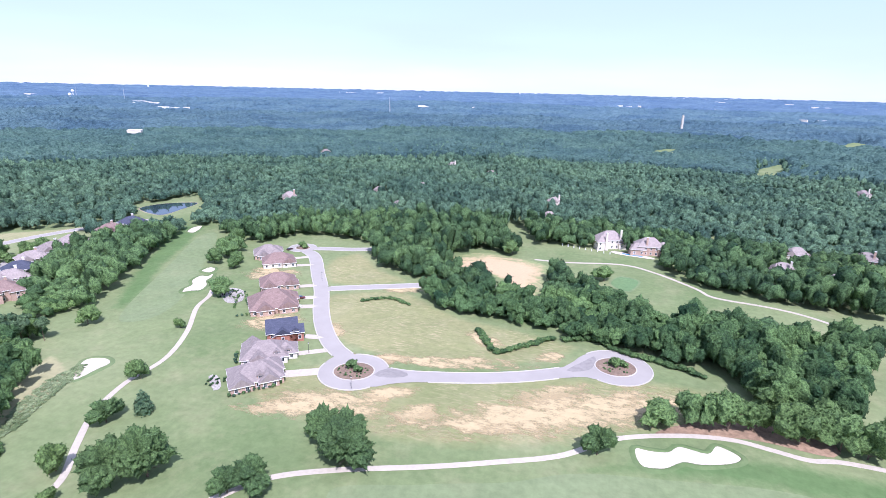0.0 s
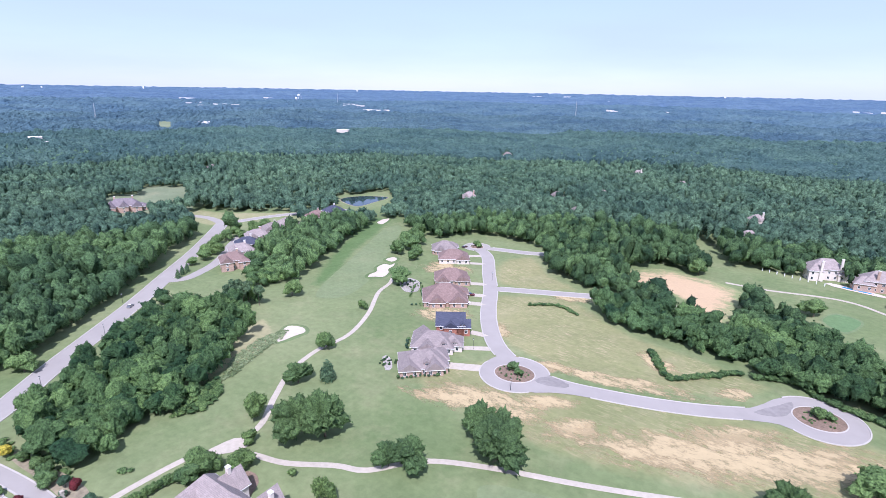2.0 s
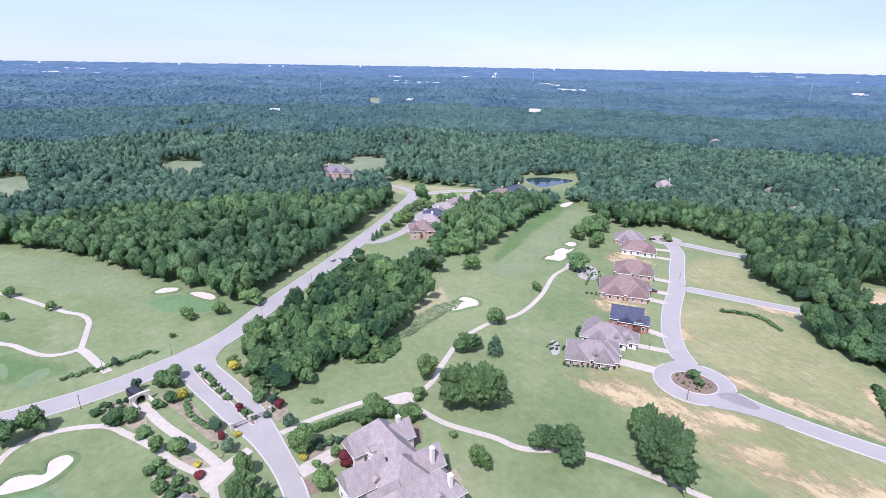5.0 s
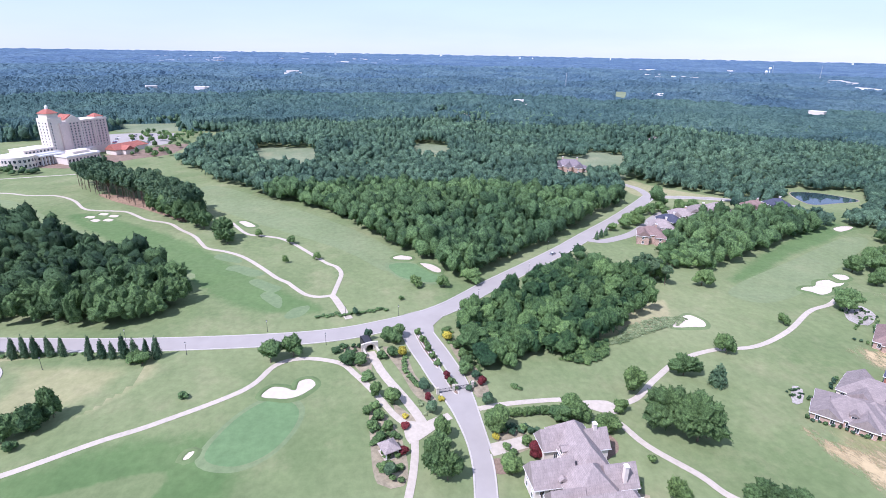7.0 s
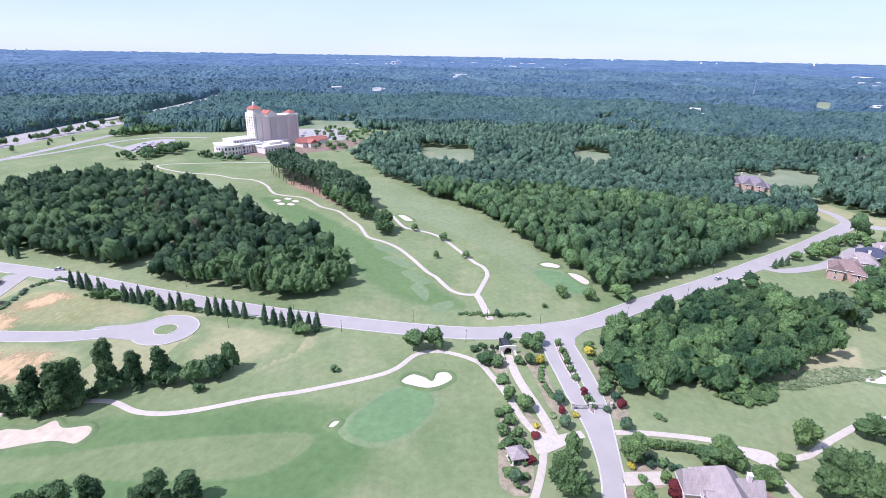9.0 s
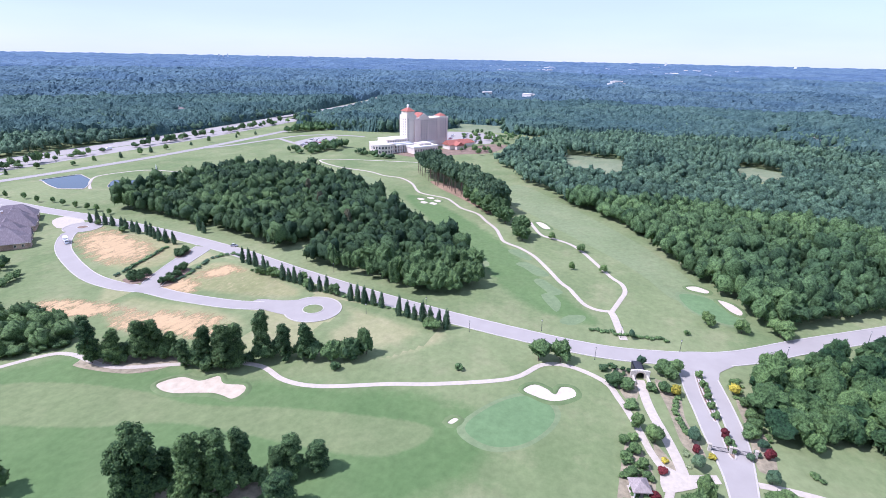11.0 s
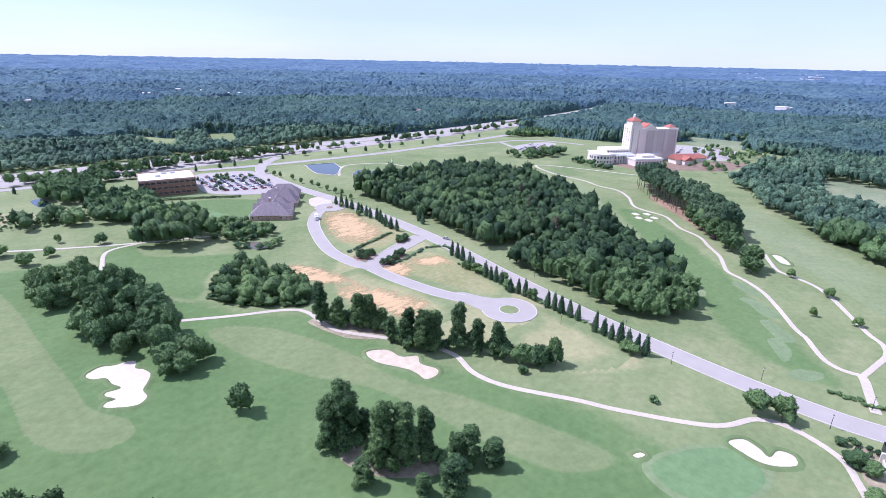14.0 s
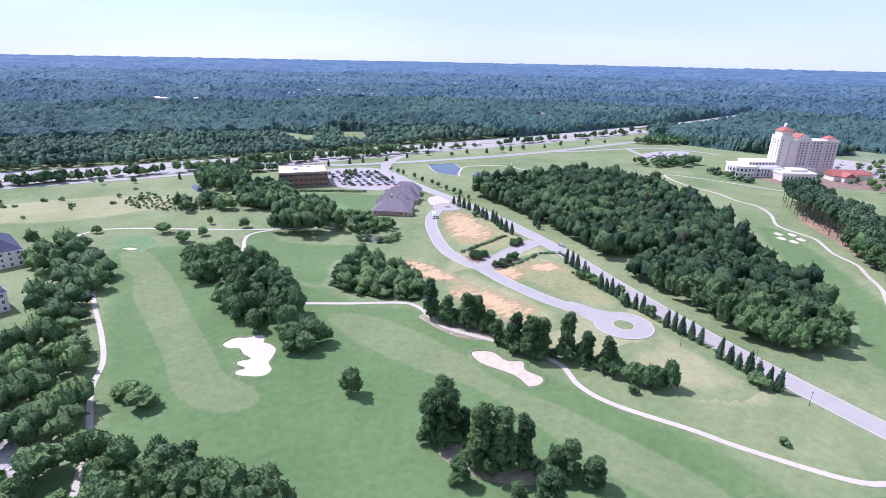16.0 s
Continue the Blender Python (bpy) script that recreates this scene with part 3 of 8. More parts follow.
# Cart paths
PATHS = [
    [(-40, -243), (-71, -225), (-88, -215), (-107, -205), (-113, -196), (-113, -174), (-123, -155), (-131, -141), (-135, -125), (-131, -111), (-133, -97), (-144, -75), (-150, -61), (-164, -37), (-178, -28), (-181, -18), (-176, -5), (-167, 1), (-155, 7), (-143, 12), (-134, 17), (-127, 17), (-116, 15), (-103, 11), (-80, 2)],
    [(-182, 7), (-166.6, 10.6), (-151, 16.4), (-140, 20), (-134, 21)],
    [(-134, 19), (-137, 25), (-139, 30)],
    [(-528, -238), (-512, -299), (-499, -333), (-486, -335), (-468, -300), (-462, -262), (-452, -240), (-449, -220), (-433, -201), (-409, -184.5), (-402, -173.7), (-396.8, -153.5), (-386, -142.5), (-374, -131.7), (-364, -115.2), (-349, -104), (-335, -92.8), (-322, -86.1), (-311, -80), (-304, -68.6), (-294, -57.6), (-278, -46.5), (-261, -36), (-254, -30), (-247, -26), (-238.4, -20.3), (-235, -14), (-235.8, -8.1)],
    [(-235.9, -7.7), (-250.5, -5.1), (-262.1, -3.6), (-271.5, -6.1), (-278.3, -11.6), (-293.5, -20.4), (-311.3, -30.8), (-323.2, -40.2), (-330.3, -52.5), (-335.5, -61.9), (-360, -75)],
    [(-236.4, -8.6), (-231.9, -6.6), (-221.8, -3.8), (-210.5, -0.5)],
    [(-141, 40), (-142, 51), (-141, 70), (-136, 80), (-137, 93), (-147, 107), (-157, 123), (-162, 141), (-162, 161), (-171, 184), (-186, 209), (-191, 225), (-200, 240)],
    [(-136, 80), (-125, 83), (-115, 86), (-102, 94), (-93, 98), (-82, 111), (-65, 120), (-38, 130), (-19, 138), (0, 147), (17, 161), (37, 169), (54, 172), (66, 170), (76, 168), (87, 170), (110, 168), (140, 160)],
    [(-30, 348), (-8, 349), (27, 356), (47, 345), (67, 323), (75, 311), (101, 305), (119, 296), (141, 273), (170, 240)],
    [(-295.0, -432.0), (-310.1, -452.8), (-329.6, -470.4), (-351.4, -466.5), (-371.4, -452.3), (-377.7, -418.6)],
    [(45, -360), (30, -376), (18, -397), (-4, -396), (-54, -366), (-90, -347), (-130, -330)],
    [(-58, -300), (-62, -319), (-71, -343), (-90, -347)],
    [(15, -290), (15, -274), (13, -240), (13, -215), (17, -196), (18, -168), (22, -140)],
]
for k, p in enumerate(PATHS):
    ribbon("cart_path", p, (2.2 if k not in (1, 2, 5) else 3.2) if k < 12 else 1.9, M_CONC, 0.05 + 0.003 * k, "pale concrete golf cart path across the grass", "path", keep=3)
polysheet("path_apron", [(-139, 15), (-137, 21), (-139.5, 27), (-135, 26), (-130, 20), (-128, 15.5), (-134, 14.5)], M_CONC, 0.15, "pale concrete apron where paths meet", "path")
polysheet("path_apron", [(-139, 72), (-138, 84), (-133, 86), (-131, 82)], M_CONC, 0.155, "pale concrete apron where paths meet", "path")

# Mown areas
FAIRWAYS = [
    [(0, -349), (-13, -341), (-20, -292), (-22, -245), (-24, -203), (-25, -184), (-32, -168), (-30, -159), (-20, -159), (-11, -167), (-6, -183), (-6, -205), (-2, -250), (0, -271), (-2, -302), (2, -318)],
    [(-72, -209), (-87, -204), (-99, -184), (-107, -153), (-109, -129), (-119, -101), (-127, -70), (-129, -53), (-121, -51), (-110, -60), (-105, -77), (-102, -101), (-97, -128), (-84, -153), (-74, -182)],
    [(-275, 319), (-267, 330), (-228, 266), (-205, 224), (-197, 195), (-208, 184), (-221, 201), (-243, 249)],
    [(-62, 110), (-38, 122), (-15, 130), (5, 140), (30, 145), (70, 150), (110, 140), (100, 110), (40, 90), (-20, 85)],
    [(-380, -190), (-440, -250), (-420, -290), (-360, -230), (-300, -120), (-272, -78), (-264, -88), (-292, -108), (-330, -140)],
    [(-330, 8), (-420, -60), (-470, -110), (-430, -115), (-370, -70), (-300, -5), (-262, 20), (-275, 32)],
]
for p, rim in zip(FAIRWAYS[:2], (1.6, 2.4)):
    softsheet("fairway", p, M_FAIR_LUSH, 0.016, "pale closely mown golf fairway", "fairway", rim, 1.3)
for p in FAIRWAYS[2:]:
    polysheet("fairway", p, M_FAIR, 0.016, "pale closely mown golf fairway", "fairway")
softsheet("lush_rough", [(12, -352), (-30, -348), (-60, -335), (-80, -270), (-95, -222), (-120, -190), (-128, -140), (-138, -100), (-148, -62), (-142, -34), (-112, -30), (-85, -50), (-50, -66), (0, -70), (50, -80), (75, -130), (62, -175), (24, -165), (16, -250)], M_DEEP, 0.004, "deep green lush grass round the fairways", "grass", 12)
softsheet("lush_rough", [(-215, -20), (-230, -55), (-290, -105), (-380, -185), (-395, -170), (-330, -95), (-260, -40), (-225, -10)], M_DEEP, 0.01, "deep green grass beside the cart path", "grass")
softsheet("lush_rough", [(-56, 114), (-20, 128), (15, 150), (60, 166), (110, 162), (105, 150), (40, 146), (0, 136), (-40, 118)], M_DEEP, 0.012, "deep green grass between path and fairway", "grass")
softsheet("lush_rough", [(-320, 330), (-296, 345), (-270, 310), (-250, 262), (-232, 232), (-218, 200), (-228, 196), (-258, 240), (-285, 285)], M_DEEP, 0.012, "deep green grass along the fairway", "grass")
for p in ([(-132, -43), (-145, -39), (-155, -31), (-156, -23), (-150, -18), (-141, -19), (-131, -25), (-127, -34)], [(3, -365), (-6, -375), (-17, -366), (-17, -351), (-5, -346)],
          [(-270, 22), (-271, 34), (-256, 47), (-244, 42), (-253, 27)], [(19, 316), (25, 330), (35, 325), (28, 306)], [(-133, -394), (-150, -398), (-157, -391), (-142, -377), (-134, -382)]):
    cc = np.array(p, float)
    sheet("green_collar", cc.mean(0) + (cc - cc.mean(0)) * 1.16, M_COLLAR, 0.022, "mown collar round a putting green", "grass")
    sheet("putting_green", p, M_GREEN, 0.034, "smooth closely cut putting green", "green")
for p in ([(-296.1, -73.7), (-301.4, -69.4), (-291.2, -58.3), (-285.1, -57.9), (-289.8, -67.7)],
          [(-276.4, -63.9), (-282.1, -59.5), (-272.2, -45.6), (-266.2, -43.1), (-264.4, -49.2), (-273.0, -58.5)],
          [(-257.4, -49.3), (-261.2, -45.7), (-253.3, -37.3), (-248.5, -32.1), (-242.6, -36.3), (-248.8, -42.7)],
          [(-241.0, -41.8), (-244.7, -37.9), (-236.2, -31.3), (-225.3, -31.3), (-233.5, -37.8)],
          [(-217.9, -28.5), (-224.4, -25.4), (-226.6, -18.8), (-222.3, -18.1), (-215.9, -21.6), (-214.7, -26.8)]):
    polysheet("tee_box", p, M_TEE, 0.03, "raised mown tee", "tee")
# Lots with thin grass and bare soil
softsheet("lot_grass", [(-131, 232), (-112, 203), (-84, 189), (-45, 192), (-15, 202), (5, 225), (-25, 236), (-55, 242), (-85, 262), (-95, 268), (-130, 250)], M_LOT, 0.02, "thin dry grass on empty building lots", "grass")
softsheet("lot_grass", [(-160, 300), (-138, 260), (-95, 279), (-118, 296), (-138, 318), (-150, 322)], M_LOT, 0.02, "thin dry grass on an empty lot", "grass")
softsheet("lot_grass", [(-118, 152), (-110, 168), (-98, 178), (-84, 172), (-60, 182), (-20, 194), (40, 206), (70, 196), (40, 172), (15, 158), (-10, 146), (-50, 136), (-100, 140)], M_LOT, 0.02, "thin dry grass below the estate road", "grass")
softsheet("meadow", [(-392, 238), (-425, 240), (-451, 263), (-419, 276), (-377, 312), (-360, 334), (-355, 322), (-378, 282), (-386, 260)], M_MEADOW, 0.014, "pale dry grass round the end of a road", "grass", 4)
softsheet("meadow", [(-222, -235), (-200, -120), (-188, -70), (-160, -80), (-150, -105), (-140, -130), (-132, -170), (-135, -215), (-170, -250), (-200, -262)], M_MEADOW, 0.012, "dry tan grass round the court road", "grass", 6)
for p in ([(-114, 141), (-94, 156), (-78, 157), (-72, 152), (-86, 146), (-103, 139)], [(-78, 158), (-72, 166), (-54, 173), (-54, 166), (-66, 156)],
          [(-62, 150), (-60, 158), (-46, 163), (-38, 156), (-44, 147)], [(-46, 148), (-40, 156), (-22, 163), (4, 168), (4, 158), (-31, 147)],
          [(-26, 160), (-24, 174), (-12, 188), (7, 195), (16, 186), (15, 173), (-4, 166), (-14, 160)], [(8, 178), (14, 190), (33, 196), (30, 181), (18, 174)], [(-198, 263), (-168, 280), (-160, 264), (-188, 252)],
          [(-112, 140), (-98, 146), (-92, 140), (-104, 136)], [(-88, 189), (-72, 192), (-66, 186), (-80, 184)], [(-81, 192), (-63, 197), (-56, 190), (-76, 184)], [(-51, 227), (-40, 228), (-27, 215), (-34, 208), (-46, 218)], [(-118, 212), (-104, 214), (-100, 200), (-110, 198)],
          [(-157, 208), (-133, 221), (-124, 208), (-148, 192)], [(-190, 262), (-172, 270), (-180, 278), (-196, 272)], [(-16, 206), (-4, 208), (-2, 218), (-12, 216)], [(-112, 268), (-92, 276), (-80, 268), (-100, 258)],
          [(-66, 140), (-48, 160), (-18, 178), (12, 194), (40, 203), (62, 196), (44, 178), (14, 162), (-20, 146)], [(-116, 138), (-100, 158), (-70, 164), (-52, 152), (-80, 140)], [(-98, 186), (-60, 196), (-24, 206), (-10, 200), (-50, 187)]):
    sheet("bare_soil", p, M_SOIL, 0.036, "straw-coloured bare soil showing through thin grass", "soil")
for p in ([(-207.9, -330.7), (-229.4, -327.6), (-214.4, -263.5), (-192.8, -247.1), (-181.3, -263.5), (-183.5, -287.6)],
          [(-123.3, -249.7), (-141.5, -254.2), (-151.5, -223.8), (-150.2, -205.2), (-138.2, -213.4), (-126.9, -235.0)],
          [(-133.6, -207.1), (-149.6, -206.3), (-162.6, -166.2), (-145.1, -155.3), (-136.5, -173.5)],
          [(-164.2, -213.0), (-182.7, -223.0), (-188.0, -207.3), (-173.9, -196.2)],
          [(-190.8, -216.1), (-212.5, -206.5), (-206.2, -193.0), (-189.1, -202.8)],
          [(-158, -352), (-150, -340), (-140, -350), (-150, -362)], [(-110, -240), (-100, -228), (-90, -236), (-100, -250)]):
    sheet("bare_clay", p, M_CLAY, 0.036, "orange clay soil showing through grass", "soil")
softsheet("meadow", [(120, -500), (20, -505), (-40, -480), (-60, -450), (0, -432), (60, -440)], M_MEADOW, 0.012, "dry meadow grass with scattered bushes", "grass")
softsheet("meadow", [(-190, 146), (-186, 128), (-186, 108), (-198, 112), (-205, 130), (-200, 146)], M_MEADOW, 0.014, "dry tall grass beside a bunker", "grass")


softsheet("lot_grass", [(-194, -126), (-189, -90), (-182, -78), (-163, -88), (-155, -107), (-166, -118), (-181, -117)], M_MEADOW, 0.018, "dry tan grass beside the court", "grass")
softsheet("lot_grass", [(-160, -222), (-136, -212), (-130, -185), (-138, -160), (-160, -150), (-168, -175), (-163, -205)], M_MEADOW, 0.018, "dry tan grass below the court road", "grass")
softsheet("lot_grass", [(-225, -320), (-232, -275), (-222, -250), (-190, -238), (-178, -262), (-192, -300), (-212, -328)], M_LOT, 0.018, "thin grass inside the court", "grass")
softsheet("lot_grass", [(-214, -215), (-207, -170), (-196, -148), (-186, -152), (-178, -175), (-176, -205), (-190, -222)], M_LOT, 0.018, "thin grass inside the court", "grass")
sheet("clay_site", [(-92, 322), (-68, 351), (-38, 346), (-21, 337), (-18, 320), (-19, 295), (-22, 273), (-30, 278), (-40, 297), (-54, 308), (-70, 315)], M_SITE, 0.04, "graded orange clay building site", "soil")
ribbon("site_road", [(-76, 300), (-68, 306), (-60, 306), (-54, 301), (-49, 290), (-46, 280)], 6, M_ASPHALT, 0.06, "short new asphalt road on the building site", "road", 0, keep=1)


def bunker(points):
    if len(points) > 20:
        ob = polysheet("sand_bunker", points, M_SAND, 0.1, "many-fingered white sand bunker with a grassy lip", "bunker", kind="")
    else:
        ob = sheet("sand_bunker", points, M_SAND2 if points[0] == (-111, -150) else M_SAND, 0.1, "pale sand bunker with a grassy lip", "bunker", kind="", rings=4, dish=0.05)
    c = spline(points, 1.2, True)
    area = np.sum(c[:, 0] * np.roll(c[:, 1], -1) - c[:, 1] * np.roll(c[:, 0], -1))
    nn = normals2(c, True) * (-1 if area > 0 else 1)
    n = len(c)
    lift = 0.3 + 0.22 * np.sin(np.arange(n) * 0.5)
    prof = ((-0.25, 0.11, 0), (0.15, 0.1, 1), (0.9, 0.06, 0.8), (2.0, -0.03, 0))
    v = np.concatenate([np.column_stack([c + nn * s, z + k * lift]) for s, z, k in prof])
    i = np.arange(n)
    j = (i + 1) % n
    f = [np.column_stack([i + k * n, j + k * n, j + (k + 1) * n, i + (k + 1) * n]) for k in range(3)]
    if area > 0:
        f = [q[:, ::-1] for q in f]
    lip = new("grass_lip", mesh_of("grass_lip", v, f, M_LIP, True))
    lip.parent = ob
    return ob


for p in ([(23, 158), (27, 158), (33, 159), (37, 163), (45, 162), (49, 167), (55, 163), (52, 159), (42, 155), (37, 155), (31, 150), (25, 149), (23, 153)],
          [(-183, 136), (-190, 146), (-191, 151), (-185, 153.5), (-180, 151), (-180, 145), (-181, 139)],
          [(-207.3, 223.9), (-210.4, 228.5), (-210.6, 235.1), (-215.6, 241.2), (-216.3, 249.2), (-212.1, 250), (-212, 254.9), (-208.9, 249.8), (-207.5, 243.4), (-202.6, 237.4), (-200.7, 229.8), (-204, 226.9)],
          [(-222, 257), (-221, 264), (-216, 262), (-215, 255)], [(-293, 329), (-297, 340), (-294, 347), (-286, 329)],
          [(-159, -31), (-164, -28), (-163, -23), (-161, -20), (-166, -19), (-167, -15), (-163, -13), (-158, -17), (-156, -21), (-157, -26)],
          [(-132, -49), (-135, -48), (-135, -46), (-132, -47)],
          [(-111, -150), (-118, -146), (-119, -138), (-124, -134), (-121, -129), (-123, -122), (-120, -119), (-115, -120), (-115, -126), (-113, -133), (-109, -142)],
          [(-27.8, -205.9), (-30.4, -207.8), (-33.8, -208.8), (-37.8, -206.5), (-42.2, -206.2), (-44.2, -204.1), (-42.6, -199.0), (-44.3, -197.0), (-45.2, -191.6), (-43.0, -186.9), (-40.1, -182.7), (-39.7, -177.7), (-36.7, -174.9), (-32.8, -175.6), (-27.9, -180.0), (-27.5, -182.0), (-29.1, -183.4), (-31.4, -183.4), (-29.3, -187.4), (-30.3, -189.7), (-34.8, -189.0), (-33.1, -194.0), (-32.7, -198.8), (-29.1, -201.5)],
          [(-281, 25), (-284, 30), (-280, 36), (-276, 34), (-277, 28)], [(-270, 39), (-268, 45), (-260, 49), (-255, 47), (-260, 43)],
          [(-361, -71), (-362, -66), (-350, -58), (-349, -63)], [(0, -353), (-4, -353), (-8, -348), (-4, -347)],
          *[[(x - 3.6, y - 2), (x + 1, y - 3.2), (x + 3.6, y + 2), (x - 1, y + 3.2)] for x, y in ((-385, -171), (-391.5, -165), (-376.6, -164.5), (-376.4, -156.6), (-385.6, -156.4))]):
    bunker(p)

softsheet("lush_rough", [(-128, -428), (-150, -428), (-168, -422), (-192, -398), (-184, -376), (-166, -356), (-150, -352), (-132, -362), (-118, -394)], M_DEEP, 0.012, "deep green practice lawn below the office", "grass", 3)
softsheet("putting_green", [(-134, -392), (-141, -396), (-148, -391), (-154, -377), (-152, -368), (-145, -365), (-137, -376)], M_GREEN, 0.03, "pale smooth practice putting green", "grass", 1)
softsheet("lush_rough", [(-60, -326), (-72, -350), (-88, -348), (-86, -324), (-100, -308), (-128, -288), (-122, -276), (-100, -268), (-84, -242), (-70, -264), (-64, -300)], M_DEEP, 0.011, "deep green mown grass below the grove", "grass", 4)

# Ponds
POND_WALL = [(-297, -496), (-300, -499.5), (-325, -493), (-328.5, -490), (-327, -485), (-317.4, -461), (-305, -447), (-295, -438), (-292, -438), (-290, -441), (-284.5, -454.5), (-284.6, -458), (-290, -477), (-296, -492)]
for p in (POND_WALL, [(-306, -424), (-316, -436), (-326, -443), (-330, -434), (-337, -424), (-341, -418), (-330, -417), (-318, -418)],
          [(-61, -507), (-62, -482), (-70, -482), (-69, -508)], [(-386, 379), (-384, 401), (-367, 415), (-355, 416), (-351, 391), (-352, 366)]):
    cc = np.array(p, float)
    polysheet("pond_bank", cc.mean(0) + (cc - cc.mean(0)) * 1.05, M_THIN, 0.04, "bare bank round a pond", "bank")
    polysheet("pond", p, M_WATER, 0.06, "still dark blue pond water", "pond")
polysheet("pond", [(-138, -305), (-145, -299), (-143, -287), (-136, -291), (-132, -298)], M_MUD, 0.06, "small muddy brown pond among bushes", "pond")


def pond_kerb(points, wide=0.55, high=0.6):
    """A low stone wall round the water, stone by stone."""
    wall = new("pond_wall")
    c = spline(points, 3.4, True)
    bm = bmesh.new()
    bmesh.ops.create_cube(bm, size=1.0, matrix=Matrix.Diagonal((1, wide, high, 1)))
    bmesh.ops.bevel(bm, geom=bm.edges[:], offset=0.08, segments=1, affect="EDGES")
    me = bpy.data.meshes.new("stone")
    bm.to_mesh(me)
    bm.free()
    me.materials.append(M_STONE)
    for k in range(len(c)):
        (x0, y0), (x1, y1) = c[k], c[(k + 1) % len(c)]
        d = math.hypot(x1 - x0, y1 - y0)
        if d < 0.3:
            continue
        ob = new("stone", me)
        ob.parent = wall
        ob.matrix_basis = pose((x0 + x1) / 2, (y0 + y1) / 2, float(rise((x0 + x1) / 2, (y0 + y1) / 2)) + 0.2, 0, 0, math.degrees(math.atan2(y1 - y0, x1 - x0))) @ Matrix.Diagonal((d * 0.97, 1, 1, 1))
    return tagged(wall, "low pale stone wall round the water", "wall")


pond_kerb(POND_WALL)
fountain = new("pond_fountain")
fountain.matrix_basis = pose(-365, -436, 0)
part("basin", boxes((-3.2, 3.2, -3.2, 3.2, -0.2, 0.7), (-2.8, 2.8, -2.8, 2.8, 0.7, 0.9)), M_STONE, fountain)
bm = bmesh.new()
for z0, z1, r0, r1 in ((0.9, 2.2, 1.4, 1.0), (2.2, 3.0, 1.5, 1.3), (3.0, 5.6, 0.8, 0.5), (5.6, 8.4, 0.5, 0.1)):
    tube(bm, (0, 0, z0), (0, 0, z1), r0, r1, 10)
part("spire", bm, M_WHITE, fountain)
tagged(fountain, "white tiered stone fountain spire by the pond", "fountain")


# ---- trees ----


def ico_data():
    bm = bmesh.new()
    bmesh.ops.create_icosphere(bm, subdivisions=1, radius=1.0)
    v = np.array([p.co[:] for p in bm.verts])
    f = np.array([[q.index for q in p.verts] for p in bm.faces])
    bm.free()
    return v, f


ICO_V, ICO_F = ico_data()
BALLS = {1: (ICO_V, ICO_F)}


def ball(sub):
    """A unit icosphere, split finer step by step."""
    if sub not in BALLS:
        v, f = ball(sub - 1)
        e = np.sort(np.concatenate([f[:, [0, 1]], f[:, [1, 2]], f[:, [2, 0]]]), 1)
        u, inv = np.unique(e, axis=0, return_inverse=True)
        mid = v[u].mean(1)
        mid /= np.linalg.norm(mid, axis=1, keepdims=True)
        m = inv.ravel().reshape(3, -1).T + len(v)
        BALLS[sub] = (np.concatenate([v, mid]), np.concatenate([np.stack([f[:, 0], m[:, 0], m[:, 2]], 1), np.stack([m[:, 0], f[:, 1], m[:, 1]], 1), np.stack([m[:, 2], m[:, 1], f[:, 2]], 1), m]))
    return BALLS[sub]


